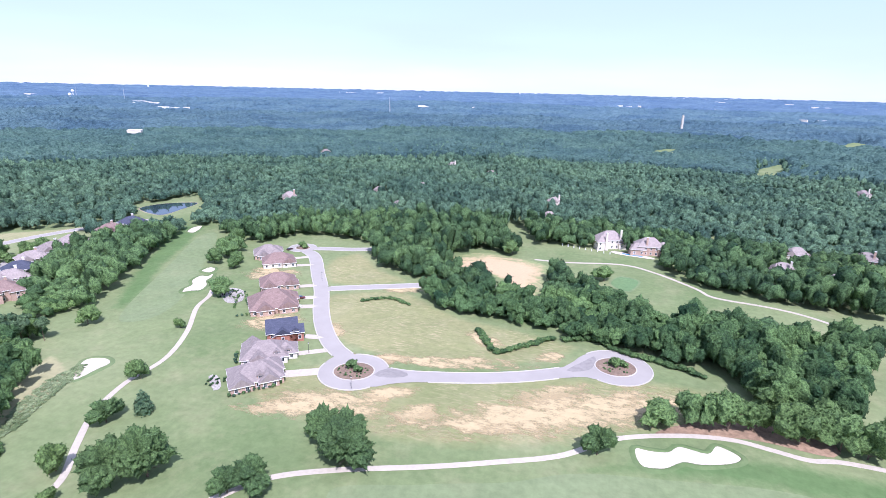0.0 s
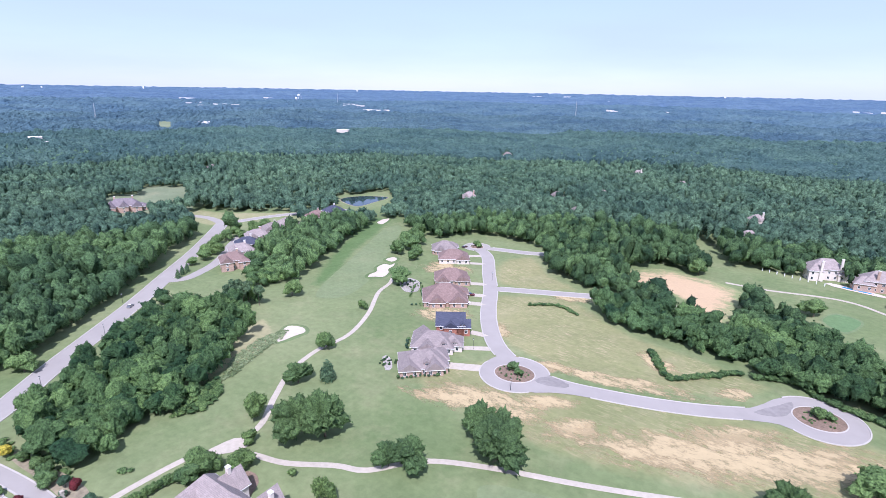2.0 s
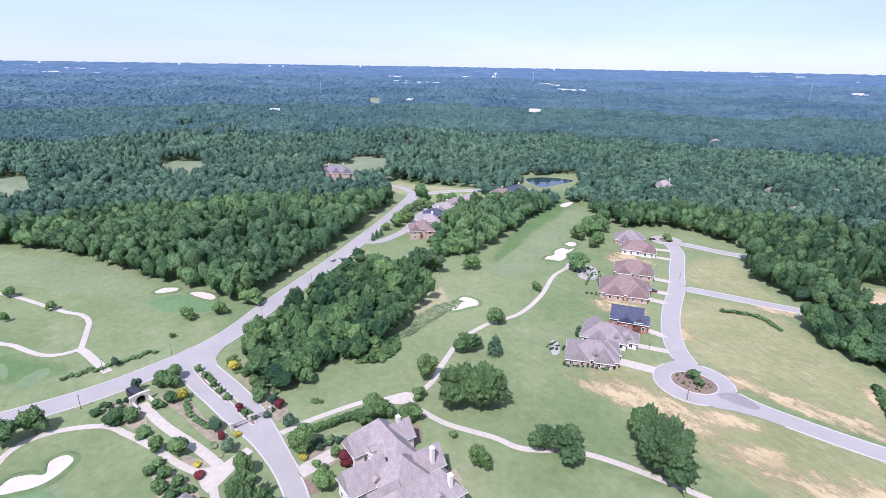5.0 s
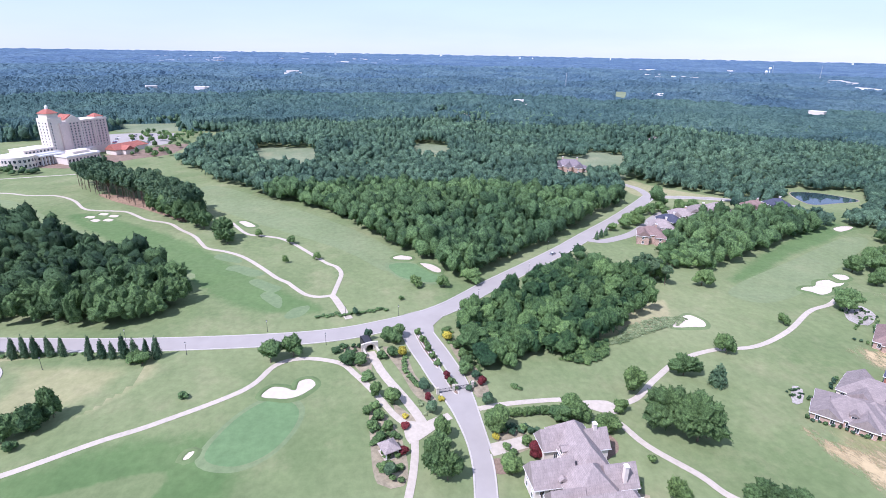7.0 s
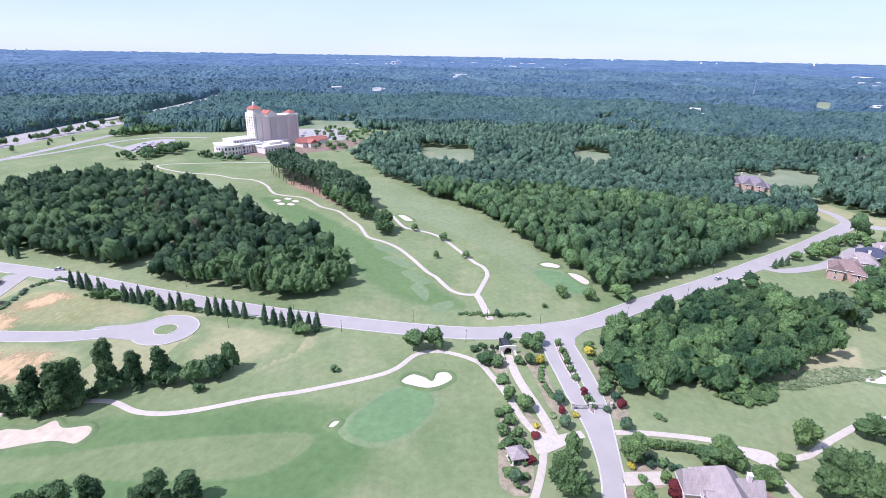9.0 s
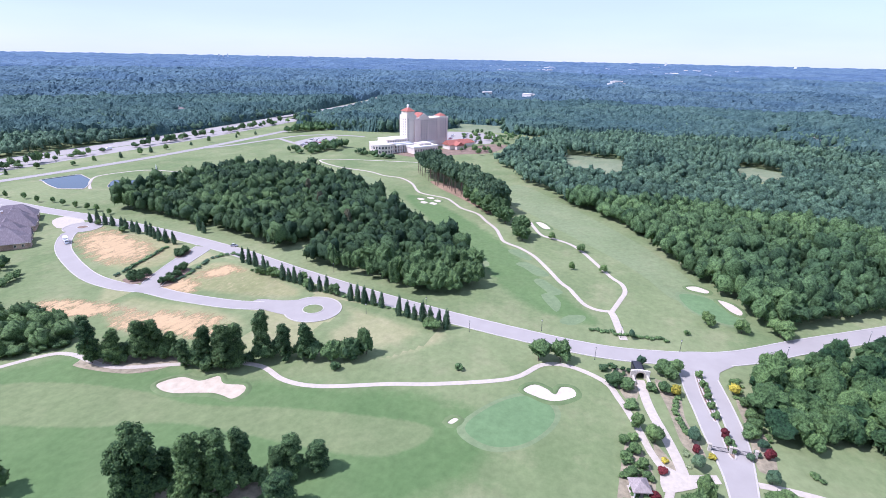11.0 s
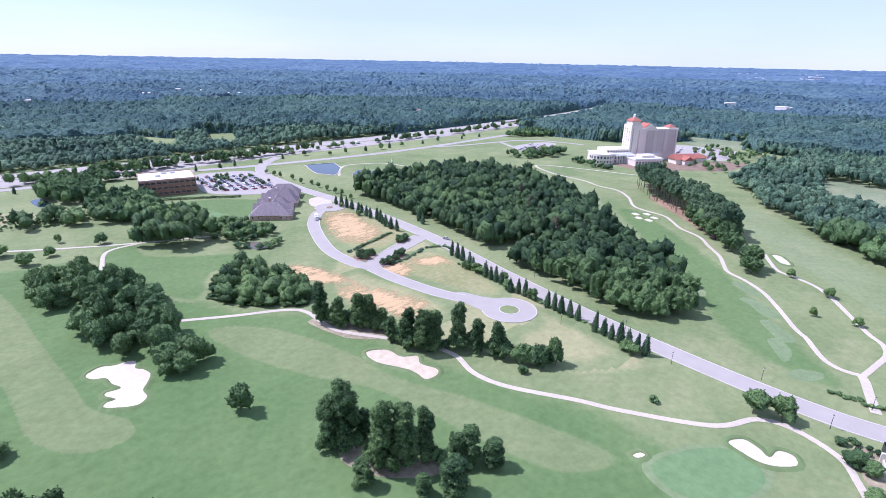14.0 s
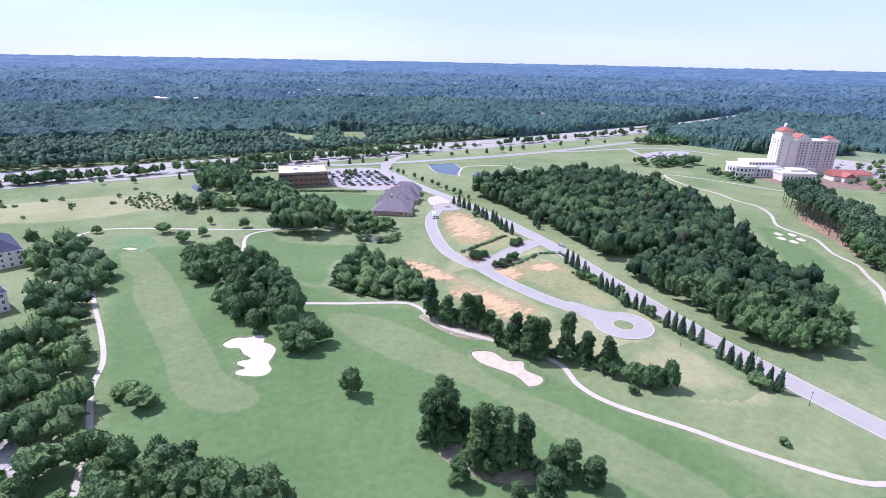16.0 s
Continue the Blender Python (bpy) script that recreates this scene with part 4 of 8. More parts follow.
def leafy_crown(seed, sub, boughs, clumps, tufts, size, shape="dome", cut=-0.85, rough=0.05):
    """A crown swelling into boughs and leaf clumps with crevices between, ragged with leaf tufts.
    Fits a unit radius, from z -1 to 1; the tufts grow on the crown, so that a whole tree has one tint."""
    rg = np.random.default_rng(seed)
    d, f = ball(sub)
    r = np.full(len(d), 0.0)
    for count, wide, high in ((boughs, 2.0 / math.sqrt(boughs), 0.55), (clumps, 1.9 / math.sqrt(max(clumps, 1)), 0.24)):
        if not count:
            continue
        k = np.arange(count) + 0.5
        z = 1 - 1.75 * k / count
        a = 2.39996 * k + rg.uniform(-0.5, 0.5, count)
        c = np.stack([np.cos(a) * np.sqrt(1 - z * z), np.sin(a) * np.sqrt(1 - z * z), z], 1) + rg.normal(size=(count, 3)) * 0.35 * wide
        c /= np.linalg.norm(c, axis=1, keepdims=True)
        w = wide * rg.uniform(0.7, 1.25, count)
        ang = np.arccos(np.clip(d @ c.T, -1, 1)) / w
        r += high * np.max(np.sqrt(np.clip(1 - ang * ang, 0, 1)) * rg.uniform(0.45, 1.0, count), 1)
    r = 0.42 + r
    r = r / np.quantile(r, 0.93) * (1 + rough * rg.normal(size=len(d)))
    # no crown is quite round or upright
    lean = rg.uniform(-0.16, 0.16, 2)
    v = d * r[:, None] * np.array([rg.uniform(0.84, 1.12), rg.uniform(0.84, 1.12), 1.0])
    v[:, :2] += lean * (v[:, 2:] + 1)
    t = np.clip((v[:, 2] + 1) / 2, 0, 1)
    if shape == "dome":  # full below, rounded above
        v[:, :2] *= (0.88 + 0.2 * np.sin((1 - t) * 2.0))[:, None]
    elif shape == "tall":
        v[:, :2] *= (0.66 + 0.42 * np.sin((1 - t) * 1.9))[:, None]
    f = f[v[f][:, :, 2].mean(1) > cut]
    if tufts:
        up = np.unique(f)
        up = up[(v[up, 2] > -0.6)]
        p = rg.choice(up, tufts)
        n = d[p] + 0.35 * rg.normal(size=(tufts, 3)) + np.array([0, 0, 0.25])
        n /= np.linalg.norm(n, axis=1, keepdims=True)
        u = np.cross(n, rg.normal(size=(tufts, 3)))
        u /= np.linalg.norm(u, axis=1, keepdims=True)
        s = size * rg.uniform(0.6, 1.5, (tufts, 1))
        a = v[p] + (n * 0.55 + u * 0.75) * s
        b = v[p] + (n * 0.75 - u * 0.35 + np.cross(n, u) * 0.6) * s
        k = len(v) + np.arange(tufts)
        v = np.concatenate([v, a, b])
        f = np.concatenate([f, np.stack([p, k, k + tufts], 1)])
    used = np.unique(f)
    back = np.zeros(len(v), np.int64)
    back[used] = np.arange(len(used))
    return v[used], back[f]


def crown_data(seed, lobes, cards, size, shape):
    """Leaf sprays on the skin of many lobes, over leafy lobe cores. Fits a unit radius, from z -1 to 1."""
    rg = np.random.default_rng(seed)
    cs, rs = [], []
    for k in range(lobes):
        d = rg.normal(size=3)
        d /= np.linalg.norm(d)
        a = 2.4 * k + rg.uniform(-0.5, 0.5)
        if shape == "ragged":  # tall, many uneven boughs down to the ground
            t = -0.86 + 1.68 * (k + rg.random()) / lobes
            w = (0.72 - 0.36 * max(0, t + 0.2)) * (0.35 + 0.65 * rg.random())
            p = np.array([math.cos(a) * w, math.sin(a) * w, t])
            r = 0.22 + 0.18 * rg.random()
        elif shape == "cone":
            t = k / max(1, lobes - 1)
            p = np.array([0.06 * d[0], 0.06 * d[1], -0.75 + 1.55 * t])
            r = 0.62 * (1 - t) ** 0.8 + 0.1
        else:  # flat umbrella of a pine
            p = np.array([d[0] * 0.6, d[1] * 0.6, 0.35 + d[2] * 0.4])
            r = 0.3 + 0.15 * rg.random()
        cs.append(p)
        rs.append(r)
    cs, rs = np.array(cs), np.array(rs)
    flat = np.array([1, 1, 0.5 if shape == "ragged" else 1.0])
    vs, tris = [], []
    for k in range(lobes):
        vs.append(ICO_V * rs[k] * 0.84 * (0.8 + 0.36 * rg.random((len(ICO_V), 1))) * flat + cs[k])
        tris.append(ICO_F + k * len(ICO_V))
    base = lobes * len(ICO_V)
    pick = rg.choice(lobes, cards, p=rs ** 2 / np.sum(rs ** 2))
    d = rg.normal(size=(cards, 3))
    d[:, 2] = np.where(d[:, 2] < -0.4, -d[:, 2], d[:, 2])
    d /= np.linalg.norm(d, axis=1, keepdims=True)
    c = cs[pick] + d * rs[pick][:, None] * (0.88 + 0.2 * rg.random((cards, 1))) * flat
    nrm = d * 0.85 + np.array([0, 0, 0.4]) + 0.27 * rg.normal(size=(cards, 3))
    nrm /= np.linalg.norm(nrm, axis=1, keepdims=True)
    u = np.cross(nrm, rg.normal(size=(cards, 3)))
    u /= np.linalg.norm(u, axis=1, keepdims=True)
    w = np.cross(nrm, u)
    s = size * (0.6 + 0.9 * rg.random((cards, 1)))
    spray = np.stack([c + u * s * 1.3 + nrm * s * 0.3, c - u * s * 0.6 + w * s, c - u * s * 0.7 - w * s * 0.9 - nrm * s * 0.2], 1)
    spray = (c[:, None] + (spray - c[:, None]) * flat).reshape(-1, 3)
    v = np.concatenate([*vs, spray])
    return v, np.concatenate([*tris, np.arange(cards * 3).reshape(-1, 3) + base])


def merge(name, x, y, hs, rs, temps, rg, mat, label, smooth=False):
    vs, ts, base = [], [], 0
    pick = rg.integers(0, len(temps), len(x))
    for k, (v, t) in enumerate(temps):
        sel = np.where(pick == k)[0]
        if not len(sel):
            continue
        a = rg.uniform(0, 6.283, len(sel))
        ca, sa = np.cos(a)[:, None], np.sin(a)[:, None]
        R, Hh = rs[sel][:, None], hs[sel][:, None]
        vx = (v[:, 0] * ca - v[:, 1] * sa) * R + x[sel][:, None]
        vy = (v[:, 0] * sa + v[:, 1] * ca) * R + y[sel][:, None]
        dome = np.minimum(0.46 * Hh, 1.15 * R)  # depth of the rounded top
        vz = Hh - dome + np.where(v[:, 2] > 0, v[:, 2] * dome, v[:, 2] * (Hh - dome) * 0.97) + rise(x[sel], y[sel])[:, None]
        vs.append(np.stack([vx, vy, vz], -1).reshape(-1, 3))
        off = base + np.arange(len(sel))[:, None, None] * len(v)
        ts.append((t[None] + off).reshape(-1, 3))
        base += len(sel) * len(v)
    ob = new(name, mesh_of(name, np.concatenate(vs), [np.concatenate(ts)], mat, smooth))
    return tagged(ob, label, "woods", kind="stuff")


FINE = [leafy_crown(70 + k, 3, 8, 50, 320, 0.09, "dome" if k % 4 else "tall", -0.45, 0.07) for k in range(12)]
FINE2 = [leafy_crown(170 + k, 2, 7, 20, 130, 0.14, "dome" if k % 4 else "tall", -0.5, 0.08) for k in range(12)]


COARSE = [leafy_crown(80 + k, 2, 7, 16, 36, 0.18, "dome", -0.3, 0.06) for k in range(12)]
DISTANT = [leafy_crown(180 + k, 1, 4, 0, 12, 0.3, "dome", -0.4, 0.12) for k in range(8)]
BUSH = [leafy_crown(90 + k, 2, 4, 14, 90, 0.16, "round", -0.7) for k in range(4)]
brg = np.random.default_rng(17)


def bushes(name, places, mat, label):
    """Small plants that nobody counts: rows of x, y, height, radius."""
    r = np.array(places, float)
    if not len(r):
        return None
    return merge(name, r[:, 0], r[:, 1], r[:, 2], r[:, 3], BUSH if r[:, 2].mean() < 3 else FINE2, brg, mat, label)


def tree_template(name, seed, shape, lobes, cards, size, mat, stem, spread, crown_h):
    """A unit tree: 1 m high, scaled where it is planted. stem: height at which the crown begins."""
    rg = random.Random(seed)
    root = new(name)
    bm = bmesh.new()
    top = stem + (1 - stem) * 0.55
    tube(bm, (0, 0, -0.01), (0.005, 0.004, stem), 0.024, 0.017, 6)
    tube(bm, (0.005, 0.004, stem), (0.0, 0.01, top), 0.017, 0.006, 5)
    for k in range(4 if cards > 100 else 0):
        a = k * 1.6 + rg.random()
        z = stem + (top - stem) * rg.random() * 0.8
        tube(bm, (0.004, 0.004, z - 0.04), (math.cos(a) * spread * 0.6, math.sin(a) * spread * 0.6, z + 0.13), 0.009, 0.003, 4)
    part("trunk", bm, M_BARK, root)
    if shape in ("round", "dome", "tall") and cards <= 200:
        v, t = leafy_crown(seed, 2 if cards < 90 else 3, 4, 30, cards, 0.09, shape, -0.9, 0.04)
    elif shape in ("round", "dome", "tall"):
        v, t = leafy_crown(seed, 4 if cards > 2000 else 3, lobes // 2, cards // 18, cards, size * 0.95, shape, -0.95, 0.06)
    else:
        v, t = crown_data(seed, lobes, cards, size, shape)
    v = v * np.array([spread, spread, crown_h / 2]) + np.array([0, 0, 1 - crown_h / 2])
    c = new("crown", mesh_of("crown", v, [t], mat))
    c.parent = root
    return root


OAKS = [tree_template("tree", 11 + k, "round", 20, 4600, 0.043, M_DARKLEAF, 0.1, 0.5, 0.96) for k in range(3)]
BROAD = [tree_template("tree", 21 + k, "dome" if k < 3 else "round", 11, 1100, 0.08, M_LEAF2 if k % 2 else M_LEAF, 0.08, 0.5, 0.96) for k in range(4)]
RAGGED = [tree_template("tree", 31 + k, "ragged", 44, 4000, 0.058, M_LEAF2 if k % 2 else M_LEAF, 0.06, 0.5, 0.98) for k in range(5)]
CONE = [tree_template("conifer", 41 + k, "cone", 6, 360, 0.1, M_NEEDLE, 0.04, 0.5, 0.97) for k in range(2)]
PINE = [tree_template("pine_tree", 46 + k, "pine", 8, 420, 0.11, M_NEEDLE, 0.45, 0.5, 0.62) for k in range(2)]
SHRUB = [tree_template("shrub", 51 + k, "round", 5, 60 if k == 1 else 150, 0.17, m, 0.05, 0.5, 0.98) for k, m in enumerate((M_LEAF, M_NEEDLE, M_RED, M_GOLD, M_LEAF2))]
BRONZE = [tree_template("tree", 61, "dome", 11, 1100, 0.08, M_BRONZE, 0.08, 0.5, 0.96)]
TREES = {"bronze": BRONZE, "feather": RAGGED, "oak": OAKS, "broad": BROAD, "cone": CONE, "pine": PINE}
TREE_LABEL = {"bronze": "browning broadleaf tree among green woodland", "feather": "tall feathery dark green tree with ragged crown", "oak": "large dark green spreading oak on mown grass", "broad": "rounded green broadleaf tree on grass",  "cone": "dark green conical evergreen tree", "pine": "tall bare-stemmed pine with high dark crown"}
SPARE = [o for t in (OAKS, BRONZE, BROAD, RAGGED, CONE, PINE, SHRUB) for o in t]
planted = random.Random(5)


def plant(kind, x, y, h, r, group="", label=""):
    """A tree h metres high with a crown of radius r."""
    src = planted.choice(TREES[kind]) if not isinstance(kind, int) else SHRUB[kind]
    z = float(rise(x, y))
    m = pose(x, y, z, 0, 0, planted.uniform(0, 360)) @ Matrix.Diagonal((2 * r, 2 * r, h, 1))
    ob = copy_thing(src, m)
    cat = "shrub" if isinstance(kind, int) else "tree"
    if isinstance(kind, int):
        label = label or ("rounded green garden shrub", "dark green clipped evergreen shrub", "dark red-leaved ornamental shrub", "bright yellow-leaved ornamental shrub", "light green leafy shrub")[kind]
    return tagged(ob, label or TREE_LABEL[kind], cat, group)


for kind, rows in {
    "oak": [(-325, -74, 14, 8.5), (-318, -70, 11, 6), (-356, -96, 17, 8.5), (-367, -106, 17, 8.5), (-349, -90, 14, 7), (-375, -112, 17, 7), (-382, -120, 17, 7), (-392, -128, 16, 6.5), (-366, -100, 13, 6), (-400, -136, 15, 6), (-62, 124, 14, 10), (-75, 132, 11, 6.5), (-66, 129, 13, 7.5), (-123, 95, 15, 8.2), (-115, 102, 16, 8.8), (-148, 119, 9, 5.5), (-83, 106, 10, 6.6), (-89, 103, 9, 5), (11, 151, 11, 5.4), (-115, 21, 13, 4.7), (-112, 24, 11, 4)],
    "broad": [(-142, 96, 10.5, 4.8), (-159, 145, 8.6, 4.4), (-177, 187, 5.6, 2.8), (-220, 177, 10, 5.4), (-224, 272, 11, 6), (-211, 276, 9, 4.5), (-219, 283, 12, 5.5), (-228, 288, 13, 6), (-224, 297, 12, 5.5), (-234, 302, 13, 6), (-239, 314, 12, 6), (-206, 268, 8, 4.5), (-185, 228, 11, 6.2), (-46, 352, 12, 6.2), (15, 319, 9.5, 6.4),
              (-94, 82, 9, 3.5), (-109, 83, 2.8, 1.4), (-132, 85, 5, 2.9), (-124, 78, 6, 5), (-130, 70, 7, 4.8), (-240, 33, 6.6, 3.7), (-237, 46, 6.8, 3.6), (-240, 61, 8, 6), (-180, -30, 10, 4.3), (-183, -22, 9.5, 4.3)],
    "feather": [(-73, -111, 23, 5.6), (-69, -113, 19, 4), (-79, -109, 12, 3), (-76, -96, 23, 5.2), (-81, -93, 21, 5), (-78, -99, 17, 4.6), (-88, -92, 17, 4), (-95, -81, 13, 4.4), (-92, -83, 11, 4), (-99, -75, 9.5, 4), (-84, -76, 11, 5), (-68, -95, 9, 3.6), (-77, -81, 7, 3)],
}.items():
    for x, y, h, r in rows:
        plant(kind, x, y, h, r)
for kind, rows in {
    "feather": [(-112, -183, 20, 4.2), (-116, -176, 14, 4), (-121, -168, 17, 4.4), (-125, -166, 16, 4.4), (-128, -161, 10, 4), (-124, -150, 11.5, 2.8), (-126, -142, 18, 4.2), (-128, -135, 19, 4.8), (-132, -133, 18, 4.6), (-130, -138, 15, 5), (-141, -128, 20, 4.2), (-143, -120, 15, 3.7), (-147, -113, 15, 4.2)],
    "broad": [(-150, -103, 9, 3.9), (-153, -97, 10, 3.9), (-158, -93, 12, 3.3), (-59, -149, 11, 4.6), (-312, -33, 6, 3.2), (-281, -33, 5, 1.8), (-284, -17, 5, 2.4), (-328, -53, 5.6, 2.4), 
              (12, -394, 5.6, 3.2), (-24, -372, 8, 5), (-33, -349, 8, 5), (-45, -356, 6.5, 3.6), (-72, -361, 7.5, 4), (-54, -379, 6, 2.3), (7, -186, 6, 5), (3, -178, 7, 5)],
}.items():
    for x, y, h, r in rows:
        plant(kind, x, y, h, r)
for x, y, h, r in ((30, 173, 10, 6.8), (41, 178, 12, 5.6), (48, 178, 13, 6), (54, 177, 15, 7), (62, 180, 13, 6), (75, 176, 16, 8), (84, 180, 16, 7), (87, 176, 14, 6.5), (94, 174, 15, 6), (102, 178, 15, 6), (70, 190, 14, 6)):
    plant("broad", x, y, h, r, "trees along the cart path", "rounded dark green tree beside the cart path")
for x, y, h, r in ((-312, -218, 17.5, 3.6), (-281, -175, 17, 3.4), (-345, -250, 17, 3.2)):
    plant("bronze", x, y, h, r, "browning trees in the wood")
for x, y, h, r in ((-341.7, 220, 9, 4.5), (-347, 230, 9, 4.5), (-335, 228, 8, 4), (-341, 242, 9, 4.5), (-346, 250, 8, 4.5), (-352, 262, 8, 4), (-358, 240, 9, 5), (-354, 252, 8, 4.5), (-318, 196, 9, 4.5), (-313, 183, 8, 4.5), (-322, 190, 9, 4.5), (-309, 173, 6, 3.4), (-327, 199, 9, 4.5), (-334, 206, 8, 4), (-340, 212, 8, 4)):
    plant("broad", x, y, h, r, "trees along the villa street", "rounded dark green tree beside the villa street")
for x, y in ((-294, 155), (-298, 160), (-300.5, 164.5)):
    plant("cone", x, y, 6.5, 2.0, "evergreens by the villa street", "narrow dark evergreen at the mouth of a street")
for x, y, h, r in ((-230, 146, 13, 4), (-226, 151, 12, 4), (-229, 156, 13, 3.6), (-233, 152, 14, 4), (-223, 158, 11, 3.4)):
    plant("pine", x, y, h, r, "sparse pines at the wood's end", "sparse dark pine with bare trunk at a wood's edge")
plant("cone", -140, 127, 10, 4.3, label="broad conical dark magnolia on mown grass")
# planting at the gate: the median, the tunnel, the shelter and the villa
for k, x, y, h, r in ((0, -192.6, 27.0, 3.2, 1.6), (0, -186.1, 28.3, 3.2, 1.7), (0, -182.6, 29.0, 2.6, 1.3), (0, -179.1, 29.4, 3.0, 1.5), (0, -174.0, 30.0, 2.8, 1.5), (0, -168.7, 30.9, 2.6, 1.5), (2, -159.8, 33.0, 3.2, 1.8), (0, -155.8, 33.9, 3.0, 1.7), (0, -152.7, 34.4, 2.8, 1.4),
                      (1, -191.4, 6.5, 5.4, 2.0), (1, -153.4, 23.6, 5.0, 2.9), (1, -141.6, 24.6, 4.8, 2.7), (1, -143.0, 43.6, 4.8, 2.6), (1, -157.3, 43.0, 4.2, 2.1), (1, -116.1, 8.7, 5.0, 2.4), (1, -213.0, 2.2, 4.4, 1.7), (1, -151.4, 39.2, 2.2, 1.7), (1, -153.6, 41.2, 2.0, 1.5),
                      (3, -177.0, 18.6, 4.4, 2.4), (3, -185.9, 38.1, 4.6, 2.1), (3, -163.2, 41.6, 2.0, 1.6), (3, -147.6, 28.6, 1.2, 1.6), (3, -126.0, 41.7, 2.0, 1.5), (3, -140.5, 15.8, 1.2, 1.4),
                      (2, -153.7, 44.6, 3.6, 1.9), (2, -135.6, 14.9, 1.6, 2.1), (2, -117.4, 51.5, 4.8, 3.1), (2, -124.0, 13.3, 2.6, 1.9), (2, -148.8, 24.6, 2.6, 1.6), (2, -95, 68, 3.2, 2),
                      (4, -153.1, 7.4, 6.2, 2.6), (4, -148.3, 12.9, 6.0, 3.5), (4, -128.4, 25.7, 8.0, 3.2), (0, -124.5, 24.4, 6.5, 3.0),
                      (4, -175.5, -1.9, 5.0, 4.0), (4, -173.8, 2.4, 4.4, 3.4), (0, -176.4, 11.0, 3.2, 2.3), (4, -176.8, 15.3, 4.2, 2.8), (4, -189.3, 13.7, 6.2, 3.4), (4, -191.9, 18.4, 6.0, 3.7), (4, -186.0, 17.2, 5.6, 3.2), (0, -163.5, 4.3, 2.6, 2.6), (0, -166.0, 5.0, 2.0, 1.8), (0, -184.0, -6.0, 2.4, 2.2),
                      (0, -162.0, 39.6, 4.6, 3.0), (4, -167.0, 42.0, 4.6, 3.0), (4, -172.0, 42.0, 4.0, 2.6), (4, -180.0, 41.0, 3.6, 2.6), (4, -191.5, 38.6, 3.0, 2.2),
                      (4, -129.8, 42.4, 9.5, 4.7), (4, -134, 69, 6.4, 4.2), (0, -131, 65, 6, 4), (4, -111, 42, 6.5, 3.8), (0, -128.5, 44.2, 2.6, 1.7), (1, -127.0, 47.1, 2.6, 1.6), (0, -128.2, 50.7, 2.2, 1.5), (1, -126.7, 52.7, 2.6, 1.4), (4, -121.5, 50.0, 4.0, 2.0), (0, -121.5, 43.4, 1.6, 1.5), (4, -119.0, 44.6, 1.8, 1.6),
                      (4, -144.6, 4.2, 3.0, 2.2), (0, -147.2, 6.4, 2.4, 1.9), (4, -140.6, 7.4, 3.4, 2.3), (0, -136.6, 5.0, 2.8, 2.2), (4, -135.6, 9.4, 3.0, 2.2), (4, -131.2, 6.6, 2.6, 2.4), (0, -131.0, 11.4, 2.4, 1.9), (0, -119.6, 6.6, 2.0, 1.7), (0, -118.4, 11.8, 1.6, 1.5), (4, -113.6, 11.6, 1.4, 1.3),
                      (0, -162, -56, 2.6, 1.9), (0, -144, -98, 3.4, 2.2), (0, -226, 24, 2.4, 1.5), (0, -96, 71, 2.6, 1.8), (0, -101, 74, 2.4, 1.7), (0, -150.6, 55.0, 1.2, 1.6), (4, -149.0, 57.0, 0.9, 1.2)):
    plant(k, x, y, h, r)
for k in range(14):
    t = k / 13
    plant(4, -135.4 + 0.6 * t + planted.uniform(-0.3, 0.3), 49 + 15 * t, 3.2, 1.5, "hedge along the cart path", "clipped leafy hedge shrub beside the cart path")
for x, y in spline([(-178, 19.6), (-172.5, 18.9), (-167.6, 18.9), (-160.6, 20.4), (-156.8, 22.2)], 2.0):
    plant(0, float(x), float(y) + planted.uniform(-0.4, 0.4), 1.3, 1.3, "hedge beside the entrance drive", "low clipped hedge shrub beside the entrance drive")
for k in range(16):
    plant(0, -212 - planted.uniform(0, 3) - k * 0.25, -14 + k * 2.0, 1.1, 1.4, "shrub bed by the road", "low shrub in a roadside bed")
# Conifers along the main road, in groups
for x, y in ((-231.3, -345), (-233, -340), (-232.2, -332), (-232.6, -326), (-232.8, -317.4), (-231.4, -312), (-229, -303), (-227.7, -297.1), (-228.4, -290), (-227.4, -285), (-225, -279.6), (-223.3, -274.1), (-222.4, -267.5), (-222, -260.8), (-249, -268), (-246, -261),
             (-215.4, -203), (-214.6, -198), (-213.6, -193), (-209.6, -184), (-208.4, -180.5), (-204.6, -168), (-204.3, -164), (-203.7, -160), (-203.4, -156), (-199, -147), (-200.6, -143), (-200.4, -138.6), (-198, -124), (-197.8, -120), (-197.2, -116), (-197.4, -111.5), (-197, -107),
             (-193, -96), (-193, -92), (-192, -88), (-192, -84), (-191, -80), (-191, -76), (-190, -72)):
    plant("cone", x, y, planted.uniform(7.5, 11.5), planted.uniform(2.0, 2.7), "evergreens along the main road", "dark green narrow evergreen in a roadside row")
for x, y, h, r in ((-206.5, -176, 6.5, 3.4), (-205.6, -173, 4.5, 3), (-199.6, -134, 6, 3.2), (-202, -150, 5, 3), (-226, -308, 4.5, 2.6), (-224, -270, 3.6, 2.4), (-230, -336, 4, 2.4)):
    plant("broad", x, y, h, r, "evergreens along the main road", "blue-green bushy spruce beside a roadside row")
for x, y in ((-188, -79), (-186, -76), (-208, -158), (-206, -183)):
    plant("broad", x, y, 5, 3, "evergreens along the main road")
for k in range(26):
    plant(0, -196.5 - k * 0.35 + planted.uniform(-0.6, 0.6) - (k > 14) * 2, -100 - k * 3.6, planted.uniform(0.9, 1.6), planted.uniform(1, 1.5), "low shrubs along the main road", "low shrub in a roadside bed")
